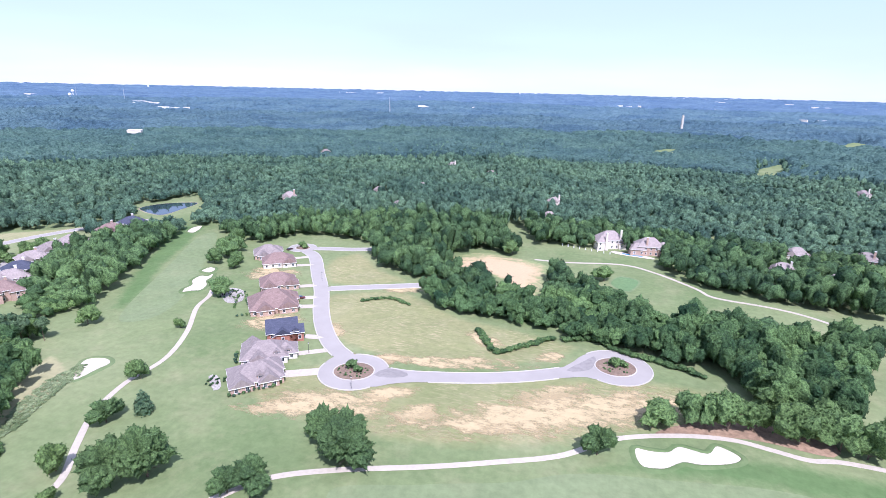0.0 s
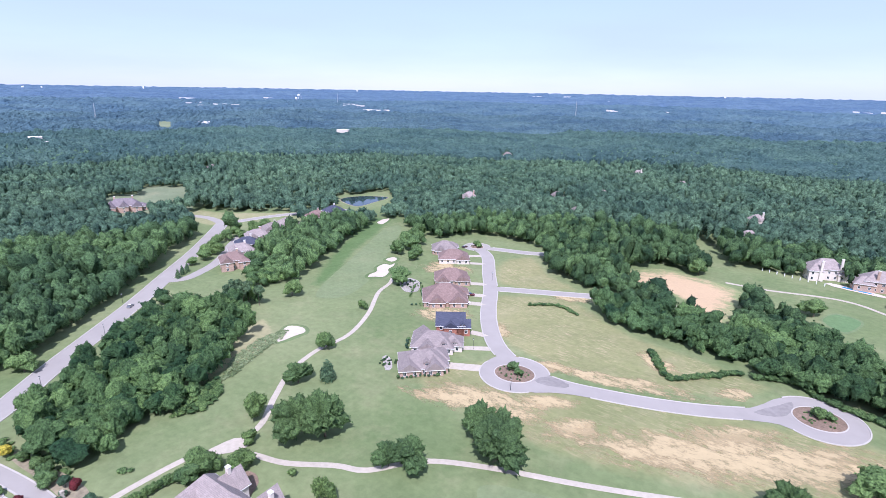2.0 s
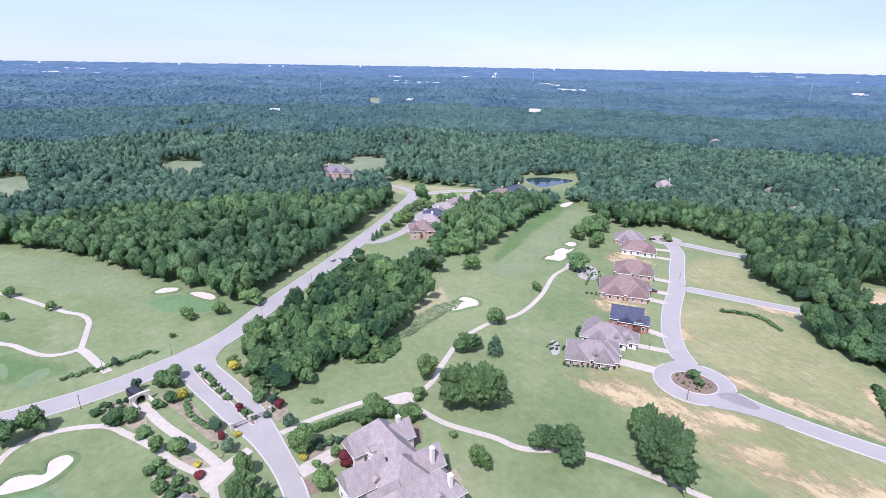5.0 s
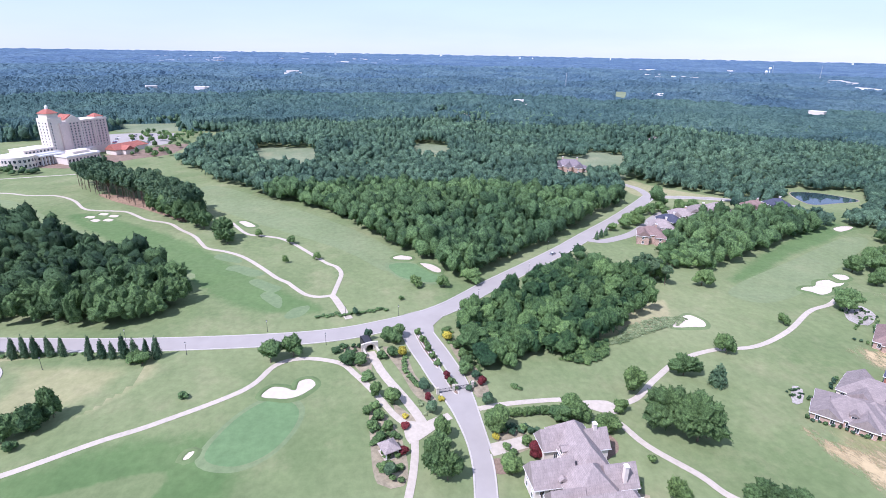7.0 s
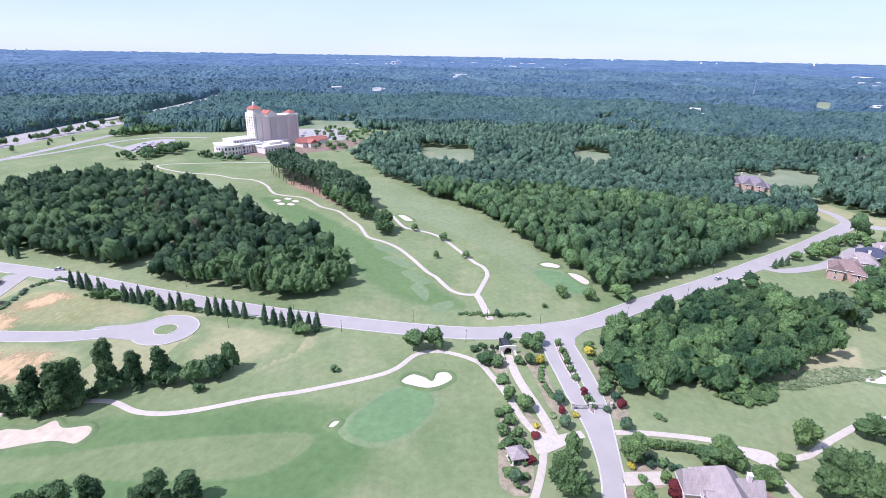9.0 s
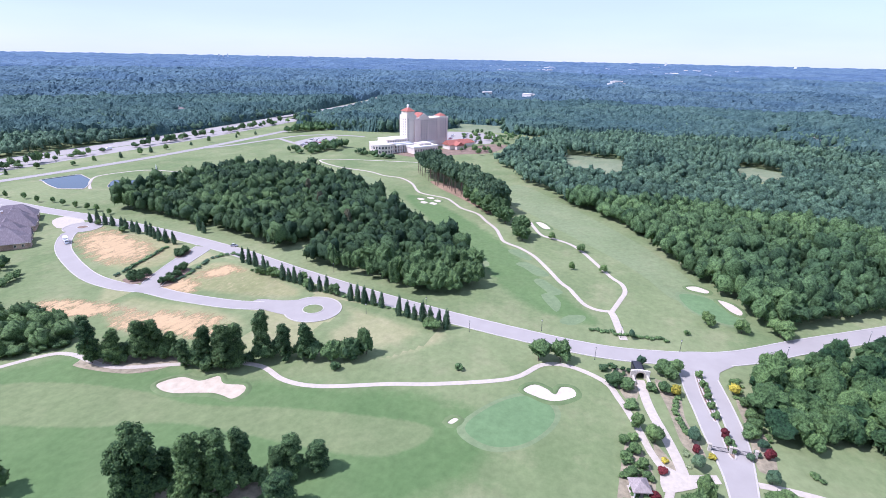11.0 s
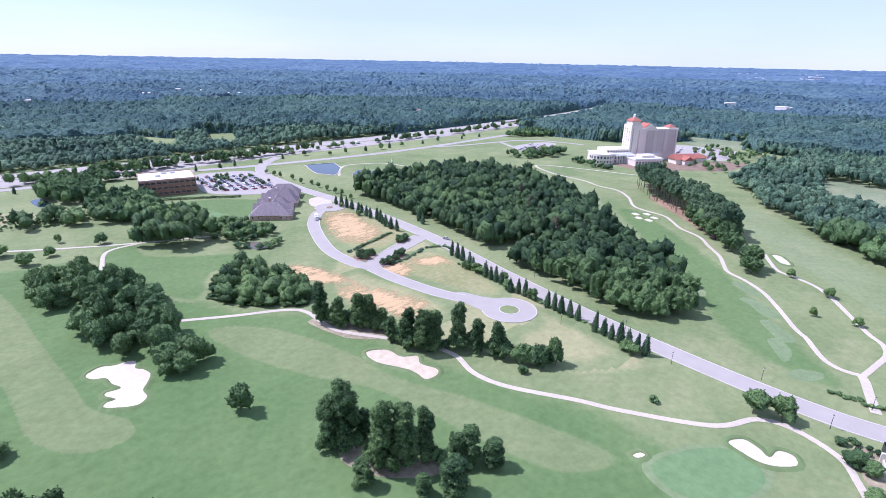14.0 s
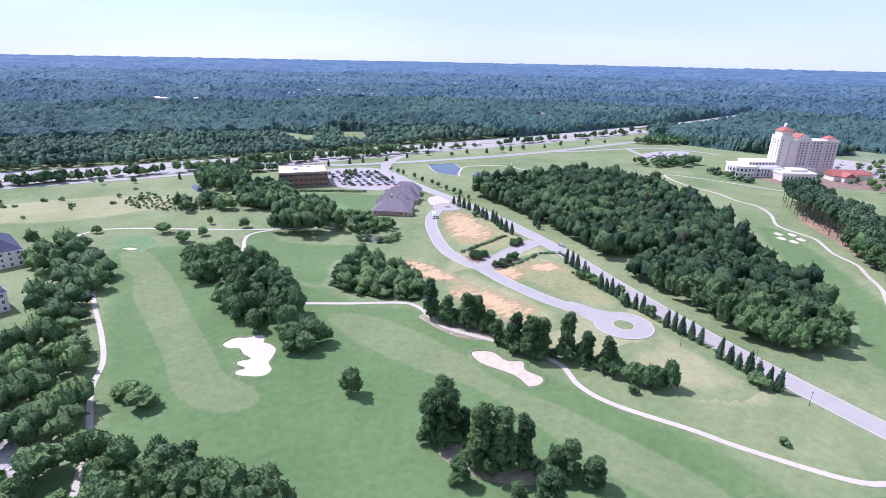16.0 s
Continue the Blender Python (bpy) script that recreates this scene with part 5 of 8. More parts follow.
for x, y in ((-247.7, -486), (-249, -474), (-249, -463), (-251.6, -445.5), (-250.4, -428), (-254, -416), (-251.6, -402), (-252, -389), (-251.6, -375.5), (-252, -366), (-250, -352)):
    plant("broad", x, y, planted.uniform(4.6, 6), planted.uniform(1.8, 2.3), "young trees along the main road", "young dark green tree beside the road")
for k in range(26):
    t = k / 25
    plant(planted.choice(("broad", "cone", "broad")), -620 * t + planted.uniform(-8, 8), -546 + 20 * t + planted.uniform(-4, 4) - (14 if planted.random() < 0.3 else 0), planted.uniform(5, 9), planted.uniform(2, 3.2), "young trees by the frontage road", "young tree on the grass verge by the frontage road")
for k in range(24):
    a = planted.uniform(0, 6.28)
    plant(planted.choice((0, 4)), planted.uniform(-100, 80), planted.uniform(-520, -445), planted.uniform(1.5, 3.5), planted.uniform(1.5, 3), "meadow bushes", "scattered bush in a dry meadow")
# Islands
for x, y, h, r in ((-189, 320, 5, 3), (-186, 319, 4, 2.4), (-85, 176, 4.6, 2.6), (-82, 174.5, 3.6, 2), (18, 212, 4.6, 3), (21, 212, 3.6, 2)):
    plant("broad", x, y, h, r, "trees on the turning islands", "small tree on a mulched island")
for cx, cy, n, rad in ((-83.5, 175, 22, 6.4), (18.5, 211, 22, 6.6), (-189, 320, 8, 4)):
    dots = []
    for k in range(n):
        a = planted.uniform(0, 6.28)
        rr_ = rad * math.sqrt(planted.uniform(0.15, 1))
        dots.append((cx + rr_ * math.cos(a), cy + rr_ * math.sin(a) * 0.85, planted.uniform(0.9, 1.2), planted.uniform(0.4, 0.6)))
    bushes("island_shrubs", dots, M_LEAF, "tiny clipped shrubs in brown mulch")
for line, step in (([(-173.9, -248), (-187.3, -252.1), (-201.1, -255.7), (-216, -260)], 2.1), ([(-179.5, -216), (-190.6, -217), (-208.9, -222), (-217.8, -221.5), (-223, -217), (-221.3, -209)], 2.4)):
    for x, y in spline(line, step):
        plant(planted.choice((0, 1, 0, 1)), float(x) + planted.uniform(-0.5, 0.5), float(y) + planted.uniform(-0.5, 0.5), planted.uniform(1.0, 1.7), planted.uniform(1.3, 1.9), "entry bed shrubs", "low clipped shrub in a hedge by the court entry")
for bed, spots in (([(-171, -241), (-176, -240), (-184, -236), (-180, -231), (-172, -229.5), (-168.6, -233)], ((-174.7, -238.3), (-175, -232.4), (-180.6, -235), (-172, -235), (-178, -237.5))),
                   ([(-173, -217.5), (-180, -222.5), (-194, -226), (-196, -221.5), (-184, -216), (-175, -214)], ((-176.6, -219), (-182.5, -221), (-189.9, -223.6), (-193.4, -223.8), (-186, -219.4), (-179.4, -217.4))),
                   ([(-205, -240), (-212, -239.5), (-218, -243.6), (-214, -246), (-206.5, -244)], ((-208, -241.8), (-211.6, -242), (-214.6, -243.6), (-209.6, -243.4)))):
    polysheet("entry_bed", bed, M_MULCH, 0.21, "mulched bed with small dark trees in the court entry", "garden bed")
    for x, y in spots:
        plant("oak", x, y, planted.uniform(3.8, 5.0), planted.uniform(2.3, 3.0), "entry bed trees", "small dark spreading tree in a mulched entry bed")


for line, n, h in (([(-43.5, 227.3), (-37.8, 217.6), (-31.4, 208.1), (-26.1, 212.1), (-19.9, 218.2), (-8.3, 229.6)], 55, 1.6), ([(-109.8, 243.5), (-104.2, 248.0), (-95.7, 251.4), (-85.3, 246.6)], 40, 1.1), ([(-3, 229), (9, 233), (21, 225), (35, 221), (52, 213)], 34, 2.0)):
    c = spline(line, 0.5)
    dots = []
    for k in range(n * 2):
        x, y = c[int(k * (len(c) - 1) / (2 * n - 1))]
        dots.append((float(x) + planted.uniform(-0.7, 0.7), float(y) + planted.uniform(-0.7, 0.7), h * planted.uniform(0.7, 1.5), h * planted.uniform(0.8, 1.2)))
    bushes("overgrown_hedge", dots, M_LEAF2, "overgrown green hedge line on an empty lot")
for x, y, n, dx, dy in ((-119, 144, 10, 1.3, 1.25), (-106, 158, 4, -0.7, 1.6), (-160, 206, 7, 1.8, 1.3), (-176, 229, 9, 1.0, -1.8), (-172, 231, 8, 1.2, -1.6), (-168, 225, 6, 1.4, -1.4), (-132, 166, 5, -1.2, 1.8)):
    for k in range(n):
        plant(planted.choice((0, 4, 1)), x + dx * k + planted.uniform(-0.3, 0.3), y + dy * k + planted.uniform(-0.3, 0.3), planted.uniform(0.9, 1.8), planted.uniform(0.6, 1.0), "house garden shrubs", "small clipped shrub beside a house")


# Undergrowth and lower trees between the tall ones
under = []
for line, n, hs, wide in (([(-110, -186), (-116, -178), (-122, -168), (-128, -160), (-127, -148), (-128, -140), (-131, -134), (-140, -128), (-143, -120), (-147, -113), (-151, -102), (-155, -95), (-158, -92)], 62, (2.5, 8), 2.5),
                          ([(-70, -113), (-75, -106), (-78, -98), (-84, -92), (-90, -84), (-97, -77)], 18, (2.5, 7), 3.0)):
    c = spline(line, 0.5)
    for k in range(n):
        x, y = c[int(planted.random() * (len(c) - 1))]
        h = planted.uniform(*hs)
        under.append((float(x) + planted.uniform(-wide, wide), float(y) + planted.uniform(-wide, wide), h, max(1.4, h * planted.uniform(0.38, 0.55))))
bushes("undergrowth", under, M_LEAF, "dense green undergrowth beneath a row of tall trees")


def fill(poly, gap, hs, rs, rg):
    xs, ys = scatter(poly, gap, rg, 0)
    return [(float(x), float(y), float(rg.uniform(*hs)), float(rg.uniform(*rs))) for x, y in zip(xs, ys)]


# Groves of single trees
def scatter(poly, spacing, rg, margin=0.6):
    poly = np.array(poly, float)
    lo, hi = poly.min(0), poly.max(0)
    gx, gy = np.meshgrid(np.arange(lo[0], hi[0] + spacing, spacing), np.arange(lo[1], hi[1] + spacing, spacing))
    x = gx.ravel() + rg.uniform(-0.42, 0.42, gx.size) * spacing
    y = gy.ravel() + rg.uniform(-0.42, 0.42, gx.size) * spacing
    ok = inside(poly, x, y)
    for c, half, keep in LINES:
        near = (c[:, 0] > lo[0] - 20) & (c[:, 0] < hi[0] + 20) & (c[:, 1] > lo[1] - 20) & (c[:, 1] < hi[1] + 20)
        if near.any():
            ok &= ~near_line(c[near], x, y, half + (keep * margin if margin > 0 else 0.5))
    return x[ok], y[ok]


rgen = np.random.default_rng(8)
GROVES = [
    ([(-25, -308), (-29, -278), (-39, -264), (-34, -231), (-38, -214), (-45, -205), (-48, -194), (-50, -178), (-58, -175), (-63, -185), (-64, -208), (-64, -228), (-72, -262), (-64, -291), (-50, -309), (-31, -323)], 7.0, "broad", (7, 15), (3.6, 6.0), "grove beside the fairway bunker"),
    ([(47, -380), (18, -380), (15, -340), (6, -307), (8, -276), (17, -270), (19, -249), (17, -226), (20, -201), (21, -190), (22, -168), (34, -168), (55, -195), (60, -230), (36, -262), (34, -310), (44, -340)], 7.2, "broad", (6, 14), (3.2, 6.6), "trees by the fairway's edge"),
    ([(22, -160), (4, -151), (-12, -138), (-22, -118), (-30, -104), (0, -80), (45, -90), (58, -145), (40, -156)], 7.4, "broad", (7, 14), (3.6, 6.6), "grove below the camera"),
    ([(-89, -239), (-95, -250), (-116, -271), (-124, -254), (-130, -224), (-121, -203), (-107, -212), (-91, -226)], 4.8, "broad", (4, 11), (3.0, 4.6), "thicket on the slope"),
    ([(-84, -345), (-92, -320), (-112, -318), (-124, -322), (-128, -345), (-124, -372), (-98, -372)], 6.2, "broad", (13, 20), (3.6, 5.6), "grove by the practice green"),
    ([(-126, -322), (-136, -310), (-158, -306), (-162, -325), (-150, -350), (-134, -362), (-130, -345)], 3.8, "broad", (4, 7.5), (2, 3.2), "thicket by the practice green"),
    ([(-30, -430), (-75, -450), (-130, -430), (-125, -400), (-90, -400), (-60, -410)], 9, "broad", (8, 13), (4, 6), "grove below the office"),
    ([(-488, -226), (-446, -191), (-416, -155), (-385, -125), (-362, -104), (-378, -96), (-412, -118), (-450, -155), (-500, -205)], 5.6, "pine", (16, 23), (4.2, 5.8), "pines between the fairways"),
    ([(-395, -122), (-372, -120), (-360, -100), (-382, -96)], 8, "broad", (12, 18), (5, 6.5), "trees at the end of the pine strip"),
    ([(-530, -395), (-560, -385), (-585, -380), (-575, -355), (-545, -350), (-530, -370)], 9, "broad", (8, 13), (4, 6), "trees before the hotel"),
    ([(-546, -334), (-533, -304), (-524, -270), (-536, -268), (-552, -312)], 7, "broad", (4, 8), (2.5, 4), "garden trees before the hotel"),
]
bushes("undergrowth", fill([(-165, 77), (-160, 86), (-164, 97), (-175, 102), (-173, 92)], 1.4, (0.8, 2.6), (1.1, 1.9), rgen), M_LEAF2, "low light green undergrowth at the edge of a wood")
bushes("pond_bushes", [(-133, -295, 3.0, 2.6), (-129, -299, 4.0, 3.0), (-138, -289, 3.4, 3.0), (-142, -287, 4.2, 3.2), (-147, -289, 5.0, 3.2), (-151, -290, 3.6, 2.8), (-154, -294, 3.0, 2.4), (-136, -306, 4.5, 3.4), (-143, -309, 4.0, 3.2)], M_LEAF, "loose green bushes round a small dark pond")
bushes("reeds", fill([(-173, 101), (-185, 116), (-191, 134), (-189, 148), (-183, 140), (-179, 124), (-172, 107)], 1.3, (0.3, 0.8), (0.7, 1.3), rgen), M_REED, "pale reeds and tall grass beside a bunker")
softsheet("meadow", [(-180, 98), (-188, 103), (-197, 120), (-209, 149), (-186, 138), (-178, 120)], M_MEADOW, 0.015, "dry tan grass below a wood", "grass", 3)
bushes("undergrowth", fill([(-86.1, -239.8), (-99.7, -262.8), (-111.4, -262.3), (-125.5, -232.9), (-127.4, -211.0), (-116.1, -201.5), (-98.5, -217.5)], 2.0, (0.8, 3.2), (1.2, 2.2), rgen), M_LEAF2, "low tangled undergrowth skirting a thicket")
bushes("meadow_shrubs", fill([(-8, -479), (-26, -497), (-43, -467), (-60, -440), (-84, -433), (-80, -417), (-50, -419), (-29, -432), (-9, -451)], 4.2, (0.7, 2.8), (0.8, 2.0), rgen), M_LEAF, "scattered small shrubs in a rough meadow")
# shrub beds beside the gate, the tunnel and the shelter
rb = np.random.default_rng(31)
for poly, gap, hs, mat, lab in (([(-190, 37), (-174, 40), (-162, 42.5), (-158, 46), (-168, 47), (-186, 43.5), (-197, 41)], 2.6, (0.6, 2.6), M_LEAF2, "mixed light green shrubs beside the entrance lane"),
                                ([(-188, -4), (-186, 3), (-178, 3), (-176, -1)], 2.4, (0.8, 2.4), M_LEAF2, "loose light green shrubs by the tunnel"),
                                ([(-146, 5.5), (-130, 4.5), (-115, 6), (-113, 11), (-120, 13), (-133, 12), (-143, 8.5)], 2.9, (0.6, 2.2), M_LEAF, "dense mixed shrubs round a small shelter"),
                                ([(-152, 17.8), (-141, 21.6), (-138, 24), (-148, 21)], 1.5, (0.4, 1.1), M_REED, "ornamental grasses beside the path"),
                                ([(-133, 43), (-128, 56), (-126, 55), (-130, 42.5)], 1.9, (0.9, 2.2), M_NEEDLE, "row of dark clipped shrubs by the drive")):
    bushes("shrub_bed", fill(poly, gap, hs, (0.9, 1.6), rb), mat, lab)
STUFF = []  # groves that nobody could count, planted with the woods
for k, (poly, gap, kind, hs, rs, group) in enumerate(GROVES):
    xs, ys = scatter(poly, gap, rgen, 0 if k in (1, 3) else 0.6)
    if k in (1, 3, 4, 5, 6, 8, 9, 10):
        STUFF.append((xs, ys, hs, rs, group))
        continue
    for x, y in zip(xs, ys):
        plant(kind, float(x), float(y), float(rgen.uniform(*hs)), float(rgen.uniform(*rs)), group)
polysheet("pine_straw", [(-450, -190), (-428, -172), (-405, -146), (-384, -124), (-366, -106), (-382, -106), (-410, -132), (-440, -165)], M_STRAW, 0.04, "brown pine straw under the trees", "ground")
polysheet("mulch_bed", [(-75, -114), (-69, -107), (-73, -94), (-84, -84), (-90, -84), (-84, -95), (-80, -105)], M_THIN, 0.026, "thin brown ground under trees", "ground")
polysheet("mulch_bed", [(-108, -188), (-112, -165), (-122, -155), (-128, -158), (-122, -178), (-116, -186)], M_THIN, 0.026, "thin brown ground under trees", "ground")
polysheet("mulch_bed", [(30, 168), (60, 174), (84, 172), (84, 182), (55, 184)], M_STRAW, 0.026, "brown mulch under trees by the path", "ground")
for p in ([(-147, 5), (-130, 4), (-114, 5), (-112, 12), (-119, 14), (-133, 13), (-143, 9)], [(-148, 12.5), (-144, 16), (-138, 19.5), (-136, 17), (-141, 13.5)], [(-185, 12), (-178, 20), (-164, 22), (-152, 26), (-146, 27), (-150, 21), (-166, 17)],
          [(-186, -3), (-186, 5), (-172, 7), (-166, 5), (-174, 0)], [(-195, 40), (-182, 41), (-165, 45), (-150, 46), (-147, 41), (-165, 40), (-182, 38.5)], [(-129, 42), (-129, 51), (-120, 50), (-120, 43)], [(-99, 66), (-92, 64), (-90, 72), (-98, 76)]):
    polysheet("mulch_bed", p, M_THIN, 0.026, "thin brown planting bed", "garden bed")

# ---- woods ----
OPEN = [
    [(-298, 337), (-284, 359), (-233, 299), (-226, 307), (-213, 339), (-192, 352), (-149, 345), (-138, 334), (-136, 310), (-116, 297), (-92, 285), (-85, 262), (-64, 244), (-52, 242), (-42, 243), (-29, 238), (-9, 235), (9, 231), (22, 227), (33, 223), (54, 215), (69, 208), (87, 205), (108, 190),
     (150, 160), (150, 0), (60, -80), (-120, 0), (-195, 36), (-206, 42), (-184, 47), (-167, 46), (-159, 54), (-167, 64), (-166, 78), (-172, 93), (-178, 101), (-188, 117), (-190, 121), (-197, 138), (-222, 146), (-228, 160), (-231, 180)],
    [(-298, 337), (-270, 262), (-250, 236), (-241, 204), (-231, 180), (-150, 150), (-150, 300)],
    [(-241, 62), (-252, 53), (-271, 45), (-296, 28), (-328, 10), (-364, -4), (-405, -34), (-415, -56), (-455, -78), (-485, -115), (-526, -127), (-560, -160), (-642, -163), (-766, -127), (-790, -170), (-807, -230), (-826, -292), (-830, -400), (-800, -500), (-820, -628), (-385, -622), (0, -630), (250, -645), (250, -500), (110, -420), (75, -330), (60, -150), (60, -80), (0, 0), (-120, 0), (-200, 40)],
    [(-64, 424), (-52, 438), (-34, 382), (-12, 390), (28, 382), (49, 366), (59, 338), (70, 326), (95, 316), (113, 309), (151, 296), (220, 262), (190, 256), (150, 262), (120, 254), (100, 248), (92, 250), (88, 260), (85, 266), (79, 272), (58, 265), (45, 255), (39, 261), (27, 267), (9, 300), (-25, 335), (-50, 370)],
    [(-96, 324), (-68, 356), (-36, 349), (-17, 338), (-15, 295), (-19, 266), (-30, 268), (-44, 292), (-60, 303), (-78, 312)],
    [(109, 1111), (145, 1168), (183, 1174), (120, 1070)], [(241, 909), (310, 1015), (283, 909), (241, 863)], [(500, 1343), (599, 1506), (615, 1437), (512, 1305)],
    [(-400, 380), (-378, 446), (-338, 410), (-334, 366), (-352, 350)],
    [(-232, -839), (-268, -767), (-251, -740), (-215, -780)], [(-316, -800), (-355, -781), (-324, -725), (-299, -752)],
    [(-296, 152), (-280, 138), (-264, 160), (-262, 182), (-284, 192)],
    [(-226, 158), (-243, 173), (-242, 188), (-228, 186), (-212, 165)],
    [(-396, 240), (-425, 238), (-452, 262), (-420, 278), (-378, 313), (-352, 340), (-354, 332), (-383, 282), (-390, 258)],
]
# fields and gardens among the far woods
CLEARED = [[(-671, 91), (-645, 130), (-592, 120), (-604, 82)],
           [(-1022, 179), (-1012, 197), (-935, 180), (-945, 162)],
           [(-1090, 280), (-1078, 297), (-990, 274), (-1000, 256)],
           [(-905, 225), (-895, 245), (-800, 217), (-810, 198)],
           [(-592, 285), (-561, 321), (-456, 260), (-482, 231)],
           [(-572, 239), (-544, 270), (-432, 213), (-455, 189)],
           [(-856, 175), (-850, 190), (-790, 176), (-796, 160)],
           [(-651, -99), (-644, -28), (-558, -25), (-562, -86)],
           [(-650, 85), (-645, 126), (-600, 118), (-606, 80)],
           [(-1488, 788), (-1471, 812), (-1214, 669), (-1228, 649)],
           [(-1310, -704), (-1200, -676), (-1000, -650), (-900, -640), (-905, -578), (-1010, -582), (-1170, -602), (-1352, -624), (-1355, -652), (-1250, -650)],
           [(-800, -296), (-806, -222), (-891, -241), (-881, -325)], [(-1165, -1407), (-1294, -1547), (-1309, -1454), (-1185, -1322)]]
INNER = [
    [(-259, -360), (-259, -305), (-253, -249), (-241, -204), (-226, -172), (-218, -138), (-213, -110), (-219, -92), (-224, -81), (-235, -72), (-258, -80), (-285, -105), (-298, -132), (-335, -162), (-360, -193), (-390, -244), (-415, -299), (-415, -360), (-367, -380), (-305, -370)],
    [(-735, -548), (-705, -490), (-715, -420), (-728, -365), (-758, -335), (-835, -300), (-850, -585), (-790, -585)],
    [(64, 208), (93, 232), (112, 245), (140, 258), (190, 250), (150, 160), (104, 179), (94, 184), (82, 186), (70, 193)],
]
NOTCH = [(-222, -202), (-222, -170), (-275, -184)]
HOMES = [(-287, 187), (-300, 202), (-310, 214), (-322, 231), (-329, 250), (-333, 268), (-335, 300), (-338, 322), (-300, 190), (-322, 222), (-340, 246), (19, 397), (45, 390), (-30, 458), (-31, 526), (-121, 675), (-166, 455), (-210, 514), (-280, 455), (-176, 555), (-188, 734), (41, 1400), (144, 406), (123, 363), (150, 350), (186, 408), (706, 2114), (-496, 222), (-860, 150), (-900, 210), (-640, 400), (300, 700), (-420, 800), (-600, -780), (-480, -860), (-760, -820), (-330, -900)]


def wooded(x, y, margin=1.0):
    """Where woods stand."""
    r = np.hypot(x, y)
    ok = r > 120
    for k, p in enumerate(OPEN):
        ok &= ~inside(p, x, y)
        if k > 4:  # far clearings lie open towards the course
            for f in (1.05, 1.1):
                ok &= ~inside(p, x * f, y * f)
    for p in CLEARED:
        ok &= ~inside(p, x, y)
        if 560 < math.hypot(*p[0]) < 700 and p[0][1] < 150:
            for f in (1.04, 1.08):
                ok &= ~inside(p, x * f, y * f)
    for p in INNER:
        ok |= inside(p, x, y)
    ok &= ~inside(NOTCH, x, y)
    for c, half, keep in LINES:
        lo, hi = c.min(0) - 25, c.max(0) + 25
        box_ = (x > lo[0]) & (x < hi[0]) & (y > lo[1]) & (y < hi[1])
        if box_.any():
            hit = np.zeros(x.shape, bool)
            hit[box_] = near_line(c, x[box_], y[box_], half + keep * margin)
            ok &= ~hit
    for k, (hx, hy) in enumerate(HOMES):
        # clearing round each home, longer on the side that faces the course
        d = math.hypot(hx, hy)
        ux, uy = hx / d, hy / d
        a = (x - hx) * ux + (y - hy) * uy
        b = (x - hx) * uy - (y - hy) * ux
        front = 7 if k < 11 else (18 if k < 13 else 26 if k < 15 else 8 if d < 430 else 2 + d * 0.03)
        ok &= ~((np.abs(b) < (11 if k < 11 or d < 420 else 8.5)) & (a < 8) & (a > -front - 7))
    return ok


for p in CLEARED:
    polysheet("far_field", p, M_MEADOWF, 0.12, "pale grass clearing among the woods", "field")

FAR = 830.0


def stand(r0, r1, gap, rg):
    """Places of trees between two distances from the middle of the course."""
    g = np.arange(-r1, r1 + gap, gap)
    gx, gy = np.meshgrid(g, g)
    x = gx.ravel() + rg.uniform(-0.48, 0.48, gx.size) * gap
    y = gy.ravel() + rg.uniform(-0.48, 0.48, gx.size) * gap
    r = np.hypot(x, y)
    az = np.degrees(np.arctan2(-x, y)) % 360
    ok = (r >= r0) & (r < r1) & ((az < 190) | (az > 333))
    x, y = x[ok], y[ok]
    ok = wooded(x, y)
    return x[ok], y[ok]


def stands(x, y):
    """Height of the woods, in patches of young and old growth."""
    out = 0
    for cell, share in ((75.0, 0.55), (31.0, 0.3), (190.0, 0.35)):
        u, v = (x * 0.8 + y * 0.6) / cell, (y * 0.8 - x * 0.6) / cell
        i, j = np.floor(u), np.floor(v)
        fu, fv = u - i, v - j
        fu, fv = fu * fu * (3 - 2 * fu), fv * fv * (3 - 2 * fv)
        h = [np.modf(np.abs(np.sin((i + a) * 12.9898 + (j + c) * 78.233) * 43758.5453))[0] for a in (0, 1) for c in (0, 1)]
        out = out + share * ((h[0] * (1 - fv) + h[1] * fv) * (1 - fu) + (h[2] * (1 - fv) + h[3] * fv) * fu - 0.5)
    return 1 + 0.42 * np.tanh(2.8 * out)


